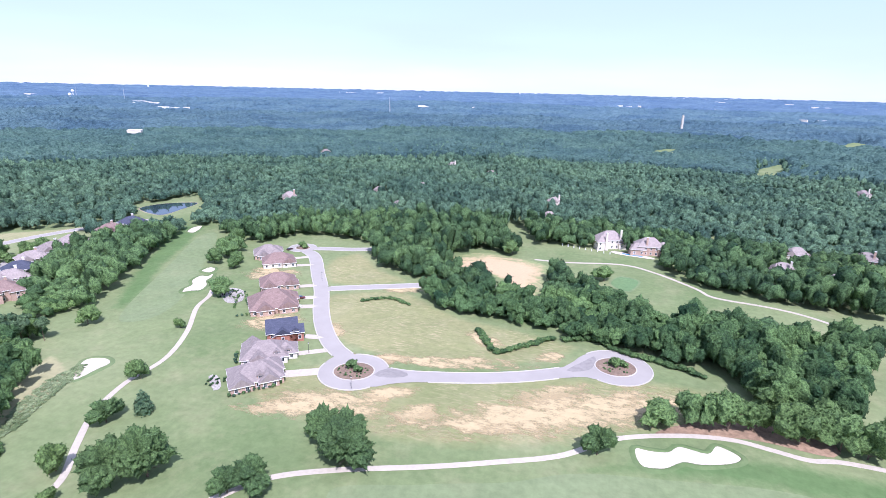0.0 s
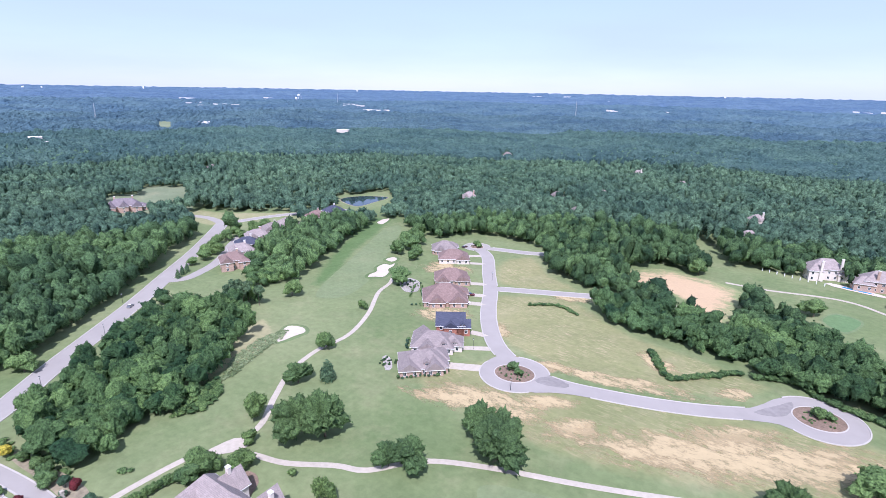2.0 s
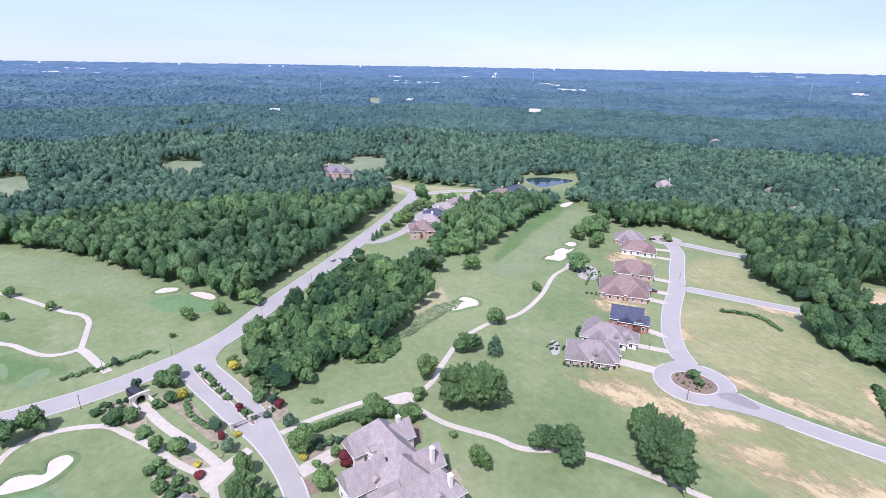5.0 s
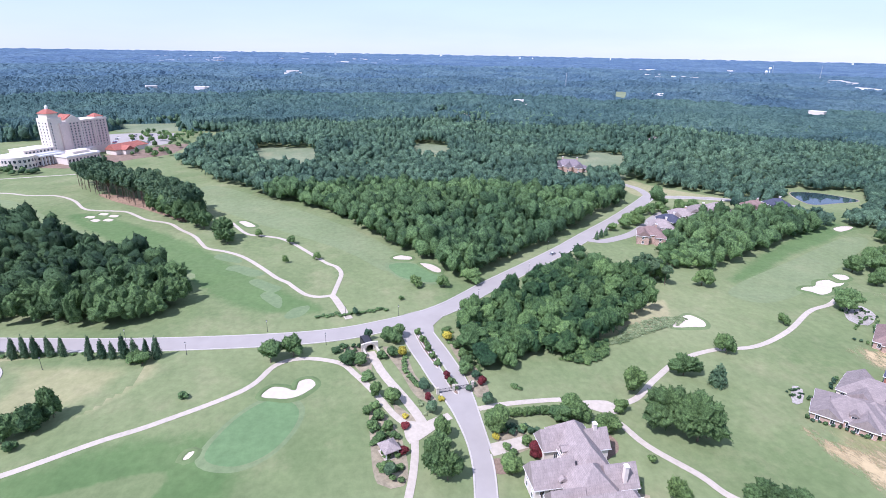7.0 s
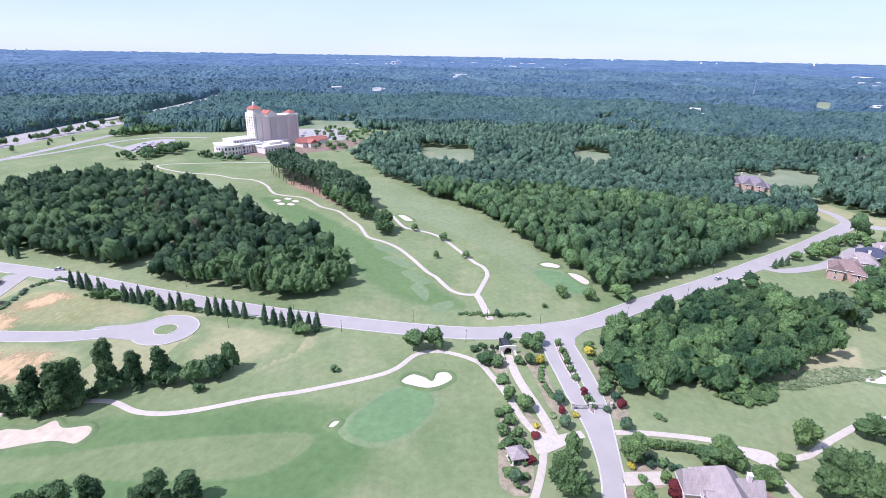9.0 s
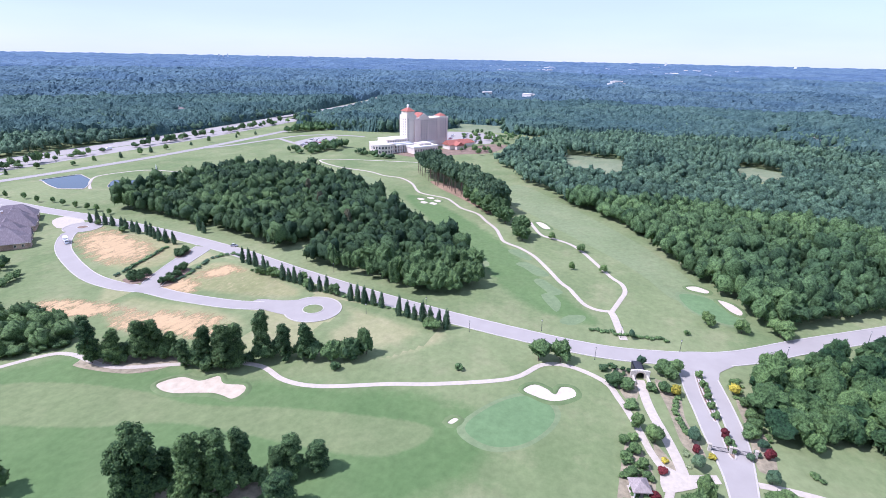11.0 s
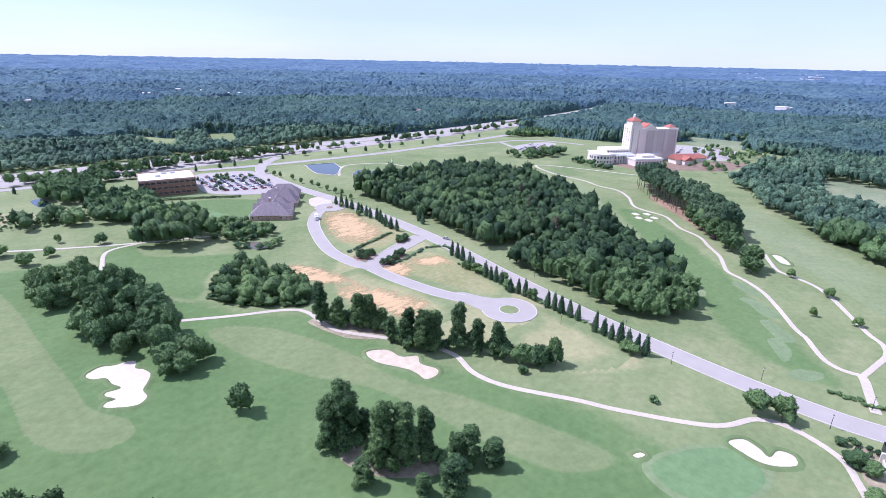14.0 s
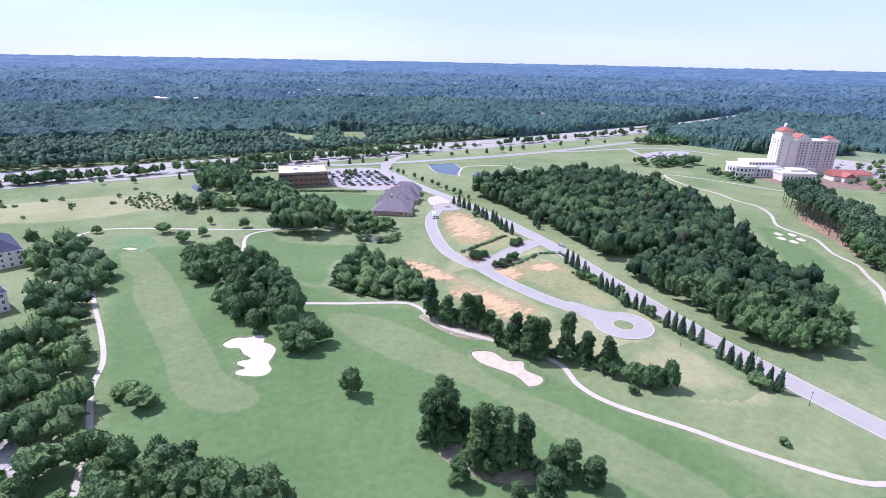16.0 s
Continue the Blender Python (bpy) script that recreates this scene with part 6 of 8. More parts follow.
wrg = np.random.default_rng(3)
wx, wy = stand(120, 540, 5.0, wrg)
wk = (np.hypot(wx, wy) < 430) | inside(INNER[0], wx, wy)
wx, wy = wx[wk], wy[wk]
wreg = np.where(np.hypot(wx + 320, wy + 220) < 175, 0, np.where((wy > 40) & (wy < 190) & (wx > -300) & (wx + wy * 0.68 > -190), 1, np.where(wx < -200, 2, 3)))
for k, lab in enumerate(("dense dark green wood between the road and the fairway", "dense leafy wood between the road and the golf course", "broad dark green wood beyond the main road", "dense green woods round the estate")):
    s = wreg == k
    patchh = 1 + 0.75 * (stands(wx[s], wy[s]) - 1)
    hh = (wrg.uniform(9.5, 17, s.sum()) if k != 1 else wrg.uniform(7, 12.5, s.sum())) * patchh
    hh = np.where(inside([(-105, 240), (-100, 300), (-60, 320), (0, 300), (12, 262), (12, 222), (-40, 234)], wx[s], wy[s]), hh * 0.74, hh)
    hh = np.where(inside([(30, 190), (40, 262), (160, 268), (220, 250), (160, 150), (108, 180)], wx[s], wy[s]), hh * 1.08, hh)
    hh = np.where(inside([(-290, 165), (-268, 140), (-236, 138), (-226, 160), (-238, 196), (-262, 218), (-292, 205)], wx[s], wy[s]), hh * 0.55, hh)
    if k == 0:  # a lower dome of trees stands before the taller wood
        hh = hh * np.where(wy[s] + 0.25 * wx[s] > -246, 0.9, 1.1)
    rad = np.where(wrg.random(s.sum()) < 0.22, wrg.uniform(4.6, 6.6, s.sum()), wrg.uniform(2.2, 4.6, s.sum()))
    hh = hh * np.where(rad > 4.6, wrg.uniform(1.0, 1.3, s.sum()), wrg.uniform(0.8, 1.08, s.sum()))
    near = np.hypot(wx[s], wy[s]) < 275
    # The inner wood's darker leaf colour stands in for its shaded sides.
    for pick, temps, leaf in ((near, FINE, (M_DARKLEAF, M_WOODS, M_WOODS2, M_WOODS)[k]), (~near, FINE2, (M_DARKLEAF, M_WOODS, M_WOODS2, M_WOODS2)[k])):
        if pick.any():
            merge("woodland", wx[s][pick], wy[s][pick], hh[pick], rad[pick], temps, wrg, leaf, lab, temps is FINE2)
for xs, ys, hs, rs, group in STUFF:
    merge("thicket", xs, ys, wrg.uniform(*hs, len(xs)), wrg.uniform(*rs, len(xs)), FINE2, wrg, M_LEAF, "dense green " + group, True)
for poly, hs in (([(-65, -503), (-75, -481), (-95, -466), (-112, -498), (-104, -537), (-79, -544)], (11, 15)), ([(-88, -429), (-94, -396), (-111, -401), (-124, -402), (-131, -449), (-121, -480), (-101, -466)], (8, 12)), ([(-90, -547), (-110, -543), (-149, -534), (-156, -555), (-103, -587)], (7, 10))):
    gx_, gy_ = scatter(poly, 6.0, wrg, 0)
    if len(gx_):
        merge("verge_trees", gx_, gy_, wrg.uniform(*hs, len(gx_)), wrg.uniform(3.6, 5.6, len(gx_)), FINE2, wrg, M_WOODS, "dense dark green trees beside the office")
gx_, gy_ = scatter([(-640, -500), (-660, -520), (-748, -506), (-830, -528), (-830, -440), (-740, -440), (-690, -470)], 6.5, wrg)
merge("verge_trees", gx_, gy_, wrg.uniform(8, 13, len(gx_)), wrg.uniform(3.5, 5.5, len(gx_)), FINE2, wrg, M_WOODS, "dense green trees between hotel and highway")
vx_ = np.arange(140, -830, -7.0)
vx_ = vx_ + wrg.uniform(-3, 3, len(vx_))
vy_ = np.full(len(vx_), -577.0) + wrg.uniform(-4, 4, len(vx_))
vx_ = np.concatenate([vx_, wrg.uniform(-330, 140, 130)])
vy_ = np.concatenate([vy_, wrg.uniform(-585, -569, 130)])
keep_ = np.sin(vx_ * 0.035) + wrg.uniform(-0.8, 0.8, len(vx_)) > np.where(vx_ > -420, -1.2, -0.4)
merge("verge_trees", vx_[keep_], vy_[keep_], wrg.uniform(5, 13, keep_.sum()), wrg.uniform(2.5, 5.4, keep_.sum()), FINE2, wrg, M_LEAF, "dark green trees between highway and frontage road")
mx, my = stand(430, 1060, 6.7, wrg)
mk = ~inside(INNER[0], mx, my)
mx, my = mx[mk], my[mk]
thin_ = wrg.random(len(mx)) > np.clip((np.hypot(mx, my) - 800) / 260, 0, 1) ** 0.7
mr_ = np.hypot(mx, my)
thin_ |= ~wooded(mx * (1 - 16 / mr_), my * (1 - 16 / mr_))  # the front of a wood stays closed
mx, my = mx[thin_], my[thin_]
roll_ = stands(mx, my)
hm_, rm_ = wrg.uniform(10, 16, len(mx)) * roll_, wrg.uniform(2.9, 5.9, len(mx))
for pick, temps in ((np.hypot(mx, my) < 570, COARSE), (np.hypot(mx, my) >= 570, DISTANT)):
    merge("mid_woods", mx[pick], my[pick], hm_[pick], rm_[pick], temps, wrg, M_MIDW, "dark green forest rolling away beyond the course, slightly tinted with haze", True)


def far_woods(name, r0, r1, mat, label, turn=0.2, grow=0.0062):
    """The forest beyond, as one canopy of many domed crowns."""
    rg = np.random.default_rng(4)
    az = np.radians(np.arange(-32, 194, turn))
    rr = np.exp(np.arange(math.log(r0), math.log(r1), grow))
    A, Rr = np.meshgrid(az, rr)
    Rr = Rr * (1 + rg.uniform(-0.0022, 0.0022, A.shape))
    A = A + rg.uniform(-0.0012, 0.0012, A.shape)
    X, Y = -np.sin(A) * Rr, np.cos(A) * Rr
    # crowns: jittered cells about ten metres wide; each dome has its own height
    best = np.full(X.shape, -9.0)
    warp = 4 * np.sin(X * 0.05 + 2 * np.sin(Y * 0.031))
    for cell, lift in ((8.3, 4.0), (12.7, 4.0)):
      U, V = X * 0.83 + Y * 0.56 + warp * 0.5, Y * 0.83 - X * 0.56 + warp
      ix, iy = np.floor(U / cell), np.floor(V / cell)
      for dx in (-1, 0, 1):
        for dy in (-1, 0, 1):
            cx, cy = ix + dx, iy + dy
            h1 = np.modf(np.abs(np.sin(cx * 12.9898 + cy * 78.233) * 43758.5453))[0]
            h2 = np.modf(np.abs(np.sin(cx * 39.346 + cy * 11.135) * 24634.6345))[0]
            h3 = np.modf(np.abs(np.sin(cx * 73.156 + cy * 52.235) * 14375.5964))[0]
            px, py = (cx + h1) * cell, (cy + h2) * cell
            d2 = (U - px) ** 2 + (V - py) ** 2
            best = np.maximum(best, lift + 8 * h3 + 0.62 * cell * np.sqrt(np.clip(1 - d2 / (0.62 * cell) ** 2, 0, 1)))
    roll = 3.0 * np.sin(X * 0.011 + 1.3) * np.sin(Y * 0.009) + 2.5 * np.sin(X * 0.0043 + Y * 0.0061) + 3.5 * np.sin(X * 0.0021 - Y * 0.0017 + 2)
    calm = np.clip((4300 - Rr) / 2400, 0.0, 1)
    Z = rise(X, Y) + np.maximum(best, 1.0) * (1 + (stands(X, Y) - 1) * calm) + roll * calm * np.clip((Rr - 700) / 800, 0, 1) + rg.uniform(-0.35, 0.35, X.shape)
    Z[0] = rise(X[0], Y[0]) - 1.0
    ok = wooded(X.ravel(), Y.ravel(), 0.8).reshape(X.shape)
    # the canopy comes down over the edge of a clearing
    soft = ok.astype(float)
    for ax in (0, 1, 0, 1, 0, 1):
        soft = (np.roll(soft, 1, ax) + soft + np.roll(soft, -1, ax)) / 3
    Z = np.where(ok, rise(X, Y) + (Z - rise(X, Y)) * np.clip(soft * 1.5 - 0.5, 0.12, 1), rise(X, Y) - 1.0)
    keep = ok[:-1, :-1] | ok[1:, :-1] | ok[:-1, 1:] | ok[1:, 1:]
    n = len(az)
    idx = np.arange(X.size).reshape(X.shape)
    q = np.stack([idx[:-1, :-1], idx[:-1, 1:], idx[1:, 1:], idx[1:, :-1]], -1)[keep]
    # drop vertices that no face uses
    used = np.unique(q)
    back = np.zeros(X.size, np.int64)
    back[used] = np.arange(len(used))
    v = np.stack([X.ravel(), Y.ravel(), Z.ravel()], 1)[used]
    ob = new(name, mesh_of(name, v, [back[q][:, ::-1]], mat))
    return tagged(ob, label, "woods", kind="stuff")


def canopy_material(name, dark, light):
    m, n, l, bs = material(name)
    pos = place(n)
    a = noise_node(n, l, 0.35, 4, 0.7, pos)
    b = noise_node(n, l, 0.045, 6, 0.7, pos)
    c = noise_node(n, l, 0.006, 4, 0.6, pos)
    # Dark mottling and broad dark bands stand in for shade among crowns.
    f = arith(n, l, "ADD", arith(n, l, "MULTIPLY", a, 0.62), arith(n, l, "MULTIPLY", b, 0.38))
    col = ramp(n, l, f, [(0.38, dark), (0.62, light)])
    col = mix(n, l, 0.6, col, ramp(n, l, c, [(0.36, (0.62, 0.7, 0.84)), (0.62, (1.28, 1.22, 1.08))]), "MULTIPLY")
    l.new(col, bs.inputs["Base Color"])
    bs.inputs["Roughness"].default_value, bs.inputs["Specular IOR Level"].default_value = 0.9, 0.1
    bump(n, l, bs, a, 1.0, 2.5)
    return m


# Haze is painted into these leaf colours, bluer with each ring outwards.
M_FARW = canopy_material("haze_tinted_canopy", (0.019, 0.047, 0.044), (0.104, 0.172, 0.148))
M_FARM = canopy_material("haze_tinted_far_forest", (0.024, 0.054, 0.072), (0.114, 0.182, 0.208))
M_FARN = canopy_material("haze_tinted_forest", (0.03, 0.064, 0.09), (0.13, 0.206, 0.25))
M_FARB = canopy_material("haze_tinted_distant_forest", (0.046, 0.086, 0.13), (0.14, 0.212, 0.3))
far_woods("far_woods", FAR - 8, 1330, M_FARW, "dark green forest canopy stretching away, faintly tinted with haze", 0.14, 0.0055)
far_woods("far_woods", 1318, 1920, M_FARM, "forest canopy far away, coloured blue-green with haze", 0.17, 0.0068)
far_woods("far_woods", 1905, 2850, M_FARN, "forest canopy towards the horizon, coloured blue-green with haze", 0.23, 0.009)
far_woods("backdrop", 2830, 4920, M_FARB, "distant forest out to the horizon, coloured blue with haze", 0.34, 0.011)


# ---- buildings ----
MESHES = {}


def shared(key, make, mat):
    """One mesh for all alike parts."""
    if key not in MESHES:
        bm = make()
        me = bpy.data.meshes.new(key[0])
        bm.to_mesh(me)
        bm.free()
        me.materials.append(mat)
        MESHES[key] = me
    return MESHES[key]


def fit_part(name, key, make, mat, parent, m, label=""):
    ob = new(name, shared((name, *key), make, mat))
    ob.parent = parent
    ob.matrix_basis = m
    return tagged(ob, label)


def window(parent, x, y, z, turn, w=1.1, h=1.5, trim=M_WHITE):
    """A framed window set in a wall; its face looks along -y before the turn."""
    t = 0.12
    m = pose(x, y, z, 0, 0, turn)
    f = fit_part("window", (w, h, trim.name), lambda: boxes((-w / 2 - t, w / 2 + t, -0.08, 0.02, h / 2, h / 2 + t), (-w / 2 - t, w / 2 + t, -0.14, 0.02, -h / 2 - t, -h / 2), (-w / 2 - t, -w / 2, -0.08, 0.02, -h / 2, h / 2), (w / 2, w / 2 + t, -0.08, 0.02, -h / 2, h / 2), (-0.03, 0.03, -0.06, 0.0, -h / 2, h / 2)), trim, parent, m)
    fit_part("pane", (w, h), lambda: boxes((-w / 2, w / 2, -0.035, 0.0, -h / 2, h / 2)), M_GLASS, f, Matrix())
    return f


def hip_roof(x0, x1, y0, y1, z, h, over=0.55, kind="hip", thick=0.22):
    """A pitched roof with thickness and overhang; the ridge runs along the longer side (or along x for 'gablex', y for 'gabley')."""
    bm = bmesh.new()
    x0, x1, y0, y1 = x0 - over, x1 + over, y0 - over, y1 + over
    w, d = x1 - x0, y1 - y0
    cx, cy = (x0 + x1) / 2, (y0 + y1) / 2
    if kind == "gablex":
        a, b = (x0, cy), (x1, cy)
    elif kind == "gabley":
        a, b = (cx, y0), (cx, y1)
    elif w >= d:
        a, b = (x0 + d * 0.48, cy), (x1 - d * 0.48, cy)
    else:
        a, b = (cx, y0 + w * 0.48), (cx, y1 - w * 0.48)
    base = [(x0, y0), (x1, y0), (x1, y1), (x0, y1)]
    lo = [bm.verts.new((*p, z - thick)) for p in base]
    ed = [bm.verts.new((*p, z)) for p in base]
    ra, rb = bm.verts.new((*a, z + h)), bm.verts.new((*b, z + h))
    bm.faces.new(lo[::-1])
    for k in range(4):
        bm.faces.new((lo[k], lo[(k + 1) % 4], ed[(k + 1) % 4], ed[k]))
    if kind == "gabley" or (kind == "hip" and w < d):
        fs = [(ed[0], ed[1], ra), (ed[1], ed[2], rb, ra), (ed[2], ed[3], rb), (ed[3], ed[0], ra, rb)]
    else:
        fs = [(ed[0], ed[1], rb, ra), (ed[1], ed[2], rb), (ed[2], ed[3], ra, rb), (ed[3], ed[0], ra)]
    for f in fs:
        bm.faces.new(f)
    bmesh.ops.remove_doubles(bm, verts=bm.verts, dist=0.001)
    return bm


def building(name, x, y, turn, blocks, wall, roof, label, category="house", chimneys=(), floors=1, gap=3.4, garage=None, door=None, win=(1.1, 1.5), z=None, group="", dormers=(), trim=M_WHITE):
    """blocks: (cx, cy, w, d, eaves, rise, kind)."""
    root = new(name)
    zz = float(rise(x, y)) if z is None else z
    root.matrix_basis = pose(x, y, zz, 0, 0, turn)
    for k, (cx, cy, w, d, e, h, kind) in enumerate(blocks):
        x0, x1, y0, y1 = cx - w / 2, cx + w / 2, cy - d / 2, cy + d / 2
        part("wall", boxes((x0, x1, y0, y1, -0.4, e)), wall, root)
        if kind == "flat":
            part("roof", boxes((x0 + 0.5, x1 - 0.5, y0 + 0.5, y1 - 0.5, e - 0.2, e + 0.1)), roof, root)
            part("parapet", boxes((x0 - 0.12, x1 + 0.12, y0 - 0.12, y0 + 0.4, e - 0.3, e + 0.9), (x0 - 0.12, x1 + 0.12, y1 - 0.4, y1 + 0.12, e - 0.3, e + 0.9), (x0 - 0.12, x0 + 0.4, y0 + 0.4, y1 - 0.4, e - 0.3, e + 0.9), (x1 - 0.4, x1 + 0.12, y0 + 0.4, y1 - 0.4, e - 0.3, e + 0.9)), trim, root)
        else:
            part("roof", hip_roof(x0, x1, y0, y1, e, h, 0.55, kind), roof, root)
            part("fascia", boxes((x0 - 0.6, x1 + 0.6, y0 - 0.6, y0 - 0.5, e - 0.28, e - 0.02), (x0 - 0.6, x1 + 0.6, y1 + 0.5, y1 + 0.6, e - 0.28, e - 0.02), (x0 - 0.6, x0 - 0.5, y0 - 0.5, y1 + 0.5, e - 0.28, e - 0.02), (x1 + 0.5, x1 + 0.6, y0 - 0.5, y1 + 0.5, e - 0.28, e - 0.02)), trim, root)
        per = e / max(1, floors if k == 0 else max(1, round(e / 3.2)))
        for fl in range(max(1, round(e / per))):
            zc = per * fl + per * 0.52
            for (ax, ay), (bx, by), ang in (((x0, y0), (x1, y0), 0), ((x1, y0), (x1, y1), 90), ((x1, y1), (x0, y1), 180), ((x0, y1), (x0, y0), 270)):
                ln = math.hypot(bx - ax, by - ay)
                n = max(1, int(ln / gap))
                for q in range(n):
                    t = (q + 0.5) / n
                    px, py = ax + (bx - ax) * t, ay + (by - ay) * t
                    if any(j != k and o[0] - o[2] / 2 - 0.3 < px < o[0] + o[2] / 2 + 0.3 and o[1] - o[3] / 2 - 0.3 < py < o[1] + o[3] / 2 + 0.3 and zc < o[4] + 1 for j, o in enumerate(blocks)):
                        continue
                    if garage and math.hypot(px - garage[0], py - garage[1]) < 3.4:
                        continue
                    window(root, px, py, zc, ang, *win, trim)
    for cx, cy, top in chimneys:
        ch = part("chimney", boxes((cx - 0.6, cx + 0.6, cy - 0.5, cy + 0.5, 0.5, top)), wall, root)
        part("chimney_cap", boxes((cx - 0.72, cx + 0.72, cy - 0.62, cy + 0.62, top, top + 0.2)), M_WHITE, ch)
    if garage:
        gx, gy, ang = garage
        m = pose(gx, gy, 0, 0, 0, ang)
        g = fit_part("garage_door", (), lambda: boxes((-2.5, 2.5, -0.06, 0.02, 0.0, 2.3)), M_WHITE, root, m)
        fit_part("door_panel", (), lambda: boxes(*[(-2.4, 2.4, -0.1, -0.06, 0.1 + k * 0.55, 0.55 + k * 0.55) for k in range(4)]), M_WHITE, g, Matrix())
    for dx, dy, dz, ang in dormers:
        m = pose(dx, dy, dz, 0, 0, ang)
        d = fit_part("dormer", (wall.name,), lambda: boxes((-1.1, 1.1, 0, 2.6, -0.6, 1.4)), wall, root, m)
        fit_part("dormer_roof", (roof.name,), lambda: hip_roof(-1.1, 1.1, -0.1, 2.8, 1.4, 0.9, 0.25, "gabley", 0.12), roof, d, Matrix())
        window(d, 0, 0, 0.45, 0, 1.3, 1.1, trim)
    return tagged(root, label, category, group)


# The row of patio homes
building("house", -117, 158, 42, [(0, 0, 19, 14, 3.0, 4.6, "hip"), (-6, -4.5, 8, 8, 2.9, 3.0, "gabley"), (5.5, 4, 10, 10, 3.0, 3.4, "hip"), (4, -4, 7, 9, 2.9, 3.2, "gabley")], M_BRICKT, M_ROOFG, "single-storey home with grey-brown hipped roof and pale brick", chimneys=(), garage=(9.55, 3.5, 90), dormers=((1, -6.2, 3.5, 0),), group="patio homes")
building("house", -122, 175.5, 32, [(-2, 0, 18, 14, 3.2, 4.8, "hip"), (6.5, 0.5, 9, 9.5, 3.0, 3.2, "hip"), (-4, -5.5, 7, 6, 3.1, 2.8, "gabley"), (-7, 4, 8, 9, 3.0, 3.4, "gabley")], M_STUCCO, M_ROOFG, "single-storey home with grey-brown hipped roof and white walls", garage=(10.55, 0.5, 90), dormers=((3, -6, 3.5, 0), (7.5, -3.9, 3.0, 0)), group="patio homes")
building("house", -126, 193.5, 34, [(-1, 0, 13, 12, 5.2, 4.4, "gablex"), (4.5, -3, 7, 6, 4.4, 3.0, "gablex"), (-1, -5.5, 6, 3, 4.8, 2.4, "gabley")], M_BRICK, M_ROOFN, "red brick two-storey home with dark slate-blue roof", chimneys=(), floors=2, garage=None, dormers=((4.5, -6.2, 4.6, 0),), group="patio homes")
building("house", -149, 223, 38, [(-1.5, 0, 23, 19, 3.2, 7.0, "hip"), (7, 5.5, 9, 9, 3.0, 3.4, "hip"), (5, -7, 9, 8, 3.1, 3.6, "gabley"), (-6, -7, 8, 8, 3.1, 3.2, "gabley")], M_BRICKT, M_ROOFB, "wide pink-brown brick home with broad brown hipped roof", garage=(11.05, 5.5, 90), dormers=((8, 1.0, 3.4, 0),), group="patio homes")
building("house", -164, 249, 36, [(0, 0, 19, 15, 3.2, 5.4, "hip"), (6.5, -4, 8, 8, 3.0, 3.2, "gabley"), (-5, -5, 7, 8, 3.0, 3.0, "gabley")], M_BRICKT, M_ROOFB, "brown-roofed brick home with dormer window", garage=(10.05, -3.8, 90), dormers=((5, -7, 3.2, 0),), group="patio homes")
building("house", -185, 283, 36, [(0, 0, 19, 14, 3.2, 5.0, "hip"), (6, -3.5, 8, 9, 3.0, 3.2, "gabley")], M_STUCCO, M_ROOFB, "pale-walled home with brown hipped roof", garage=(9.55, -3, 90), group="patio homes")
building("house", -201, 296, 36, [(0, 0, 17, 14, 3.2, 5.0, "hip"), (5, 4.5, 9, 8, 3.0, 3.2, "hip"), (-3, -5, 7, 7, 3.0, 3.0, "gabley")], M_BRICKT, M_ROOFG, "grey-brown roofed home at the end of the row", group="patio homes")
for a, b, w in (((-110, 164), (-95, 171.5), 5.2), ((-113, 181), (-102, 188), 3.6), ((-118, 197), (-106, 199), 4), ((-139, 226), (-127, 231), 4.4), ((-142, 238), (-133, 242), 4.4), ((-154, 252), (-144, 257), 4.4), ((-176, 283), (-163, 290), 4), ((-184, 296), (-175, 303), 4)):
    ribbon("driveway", [a, ((a[0] + b[0]) / 2, (a[1] + b[1]) / 2), b], w, M_CONC, 0.062, "white concrete driveway from house to road", "driveway", keep=0)


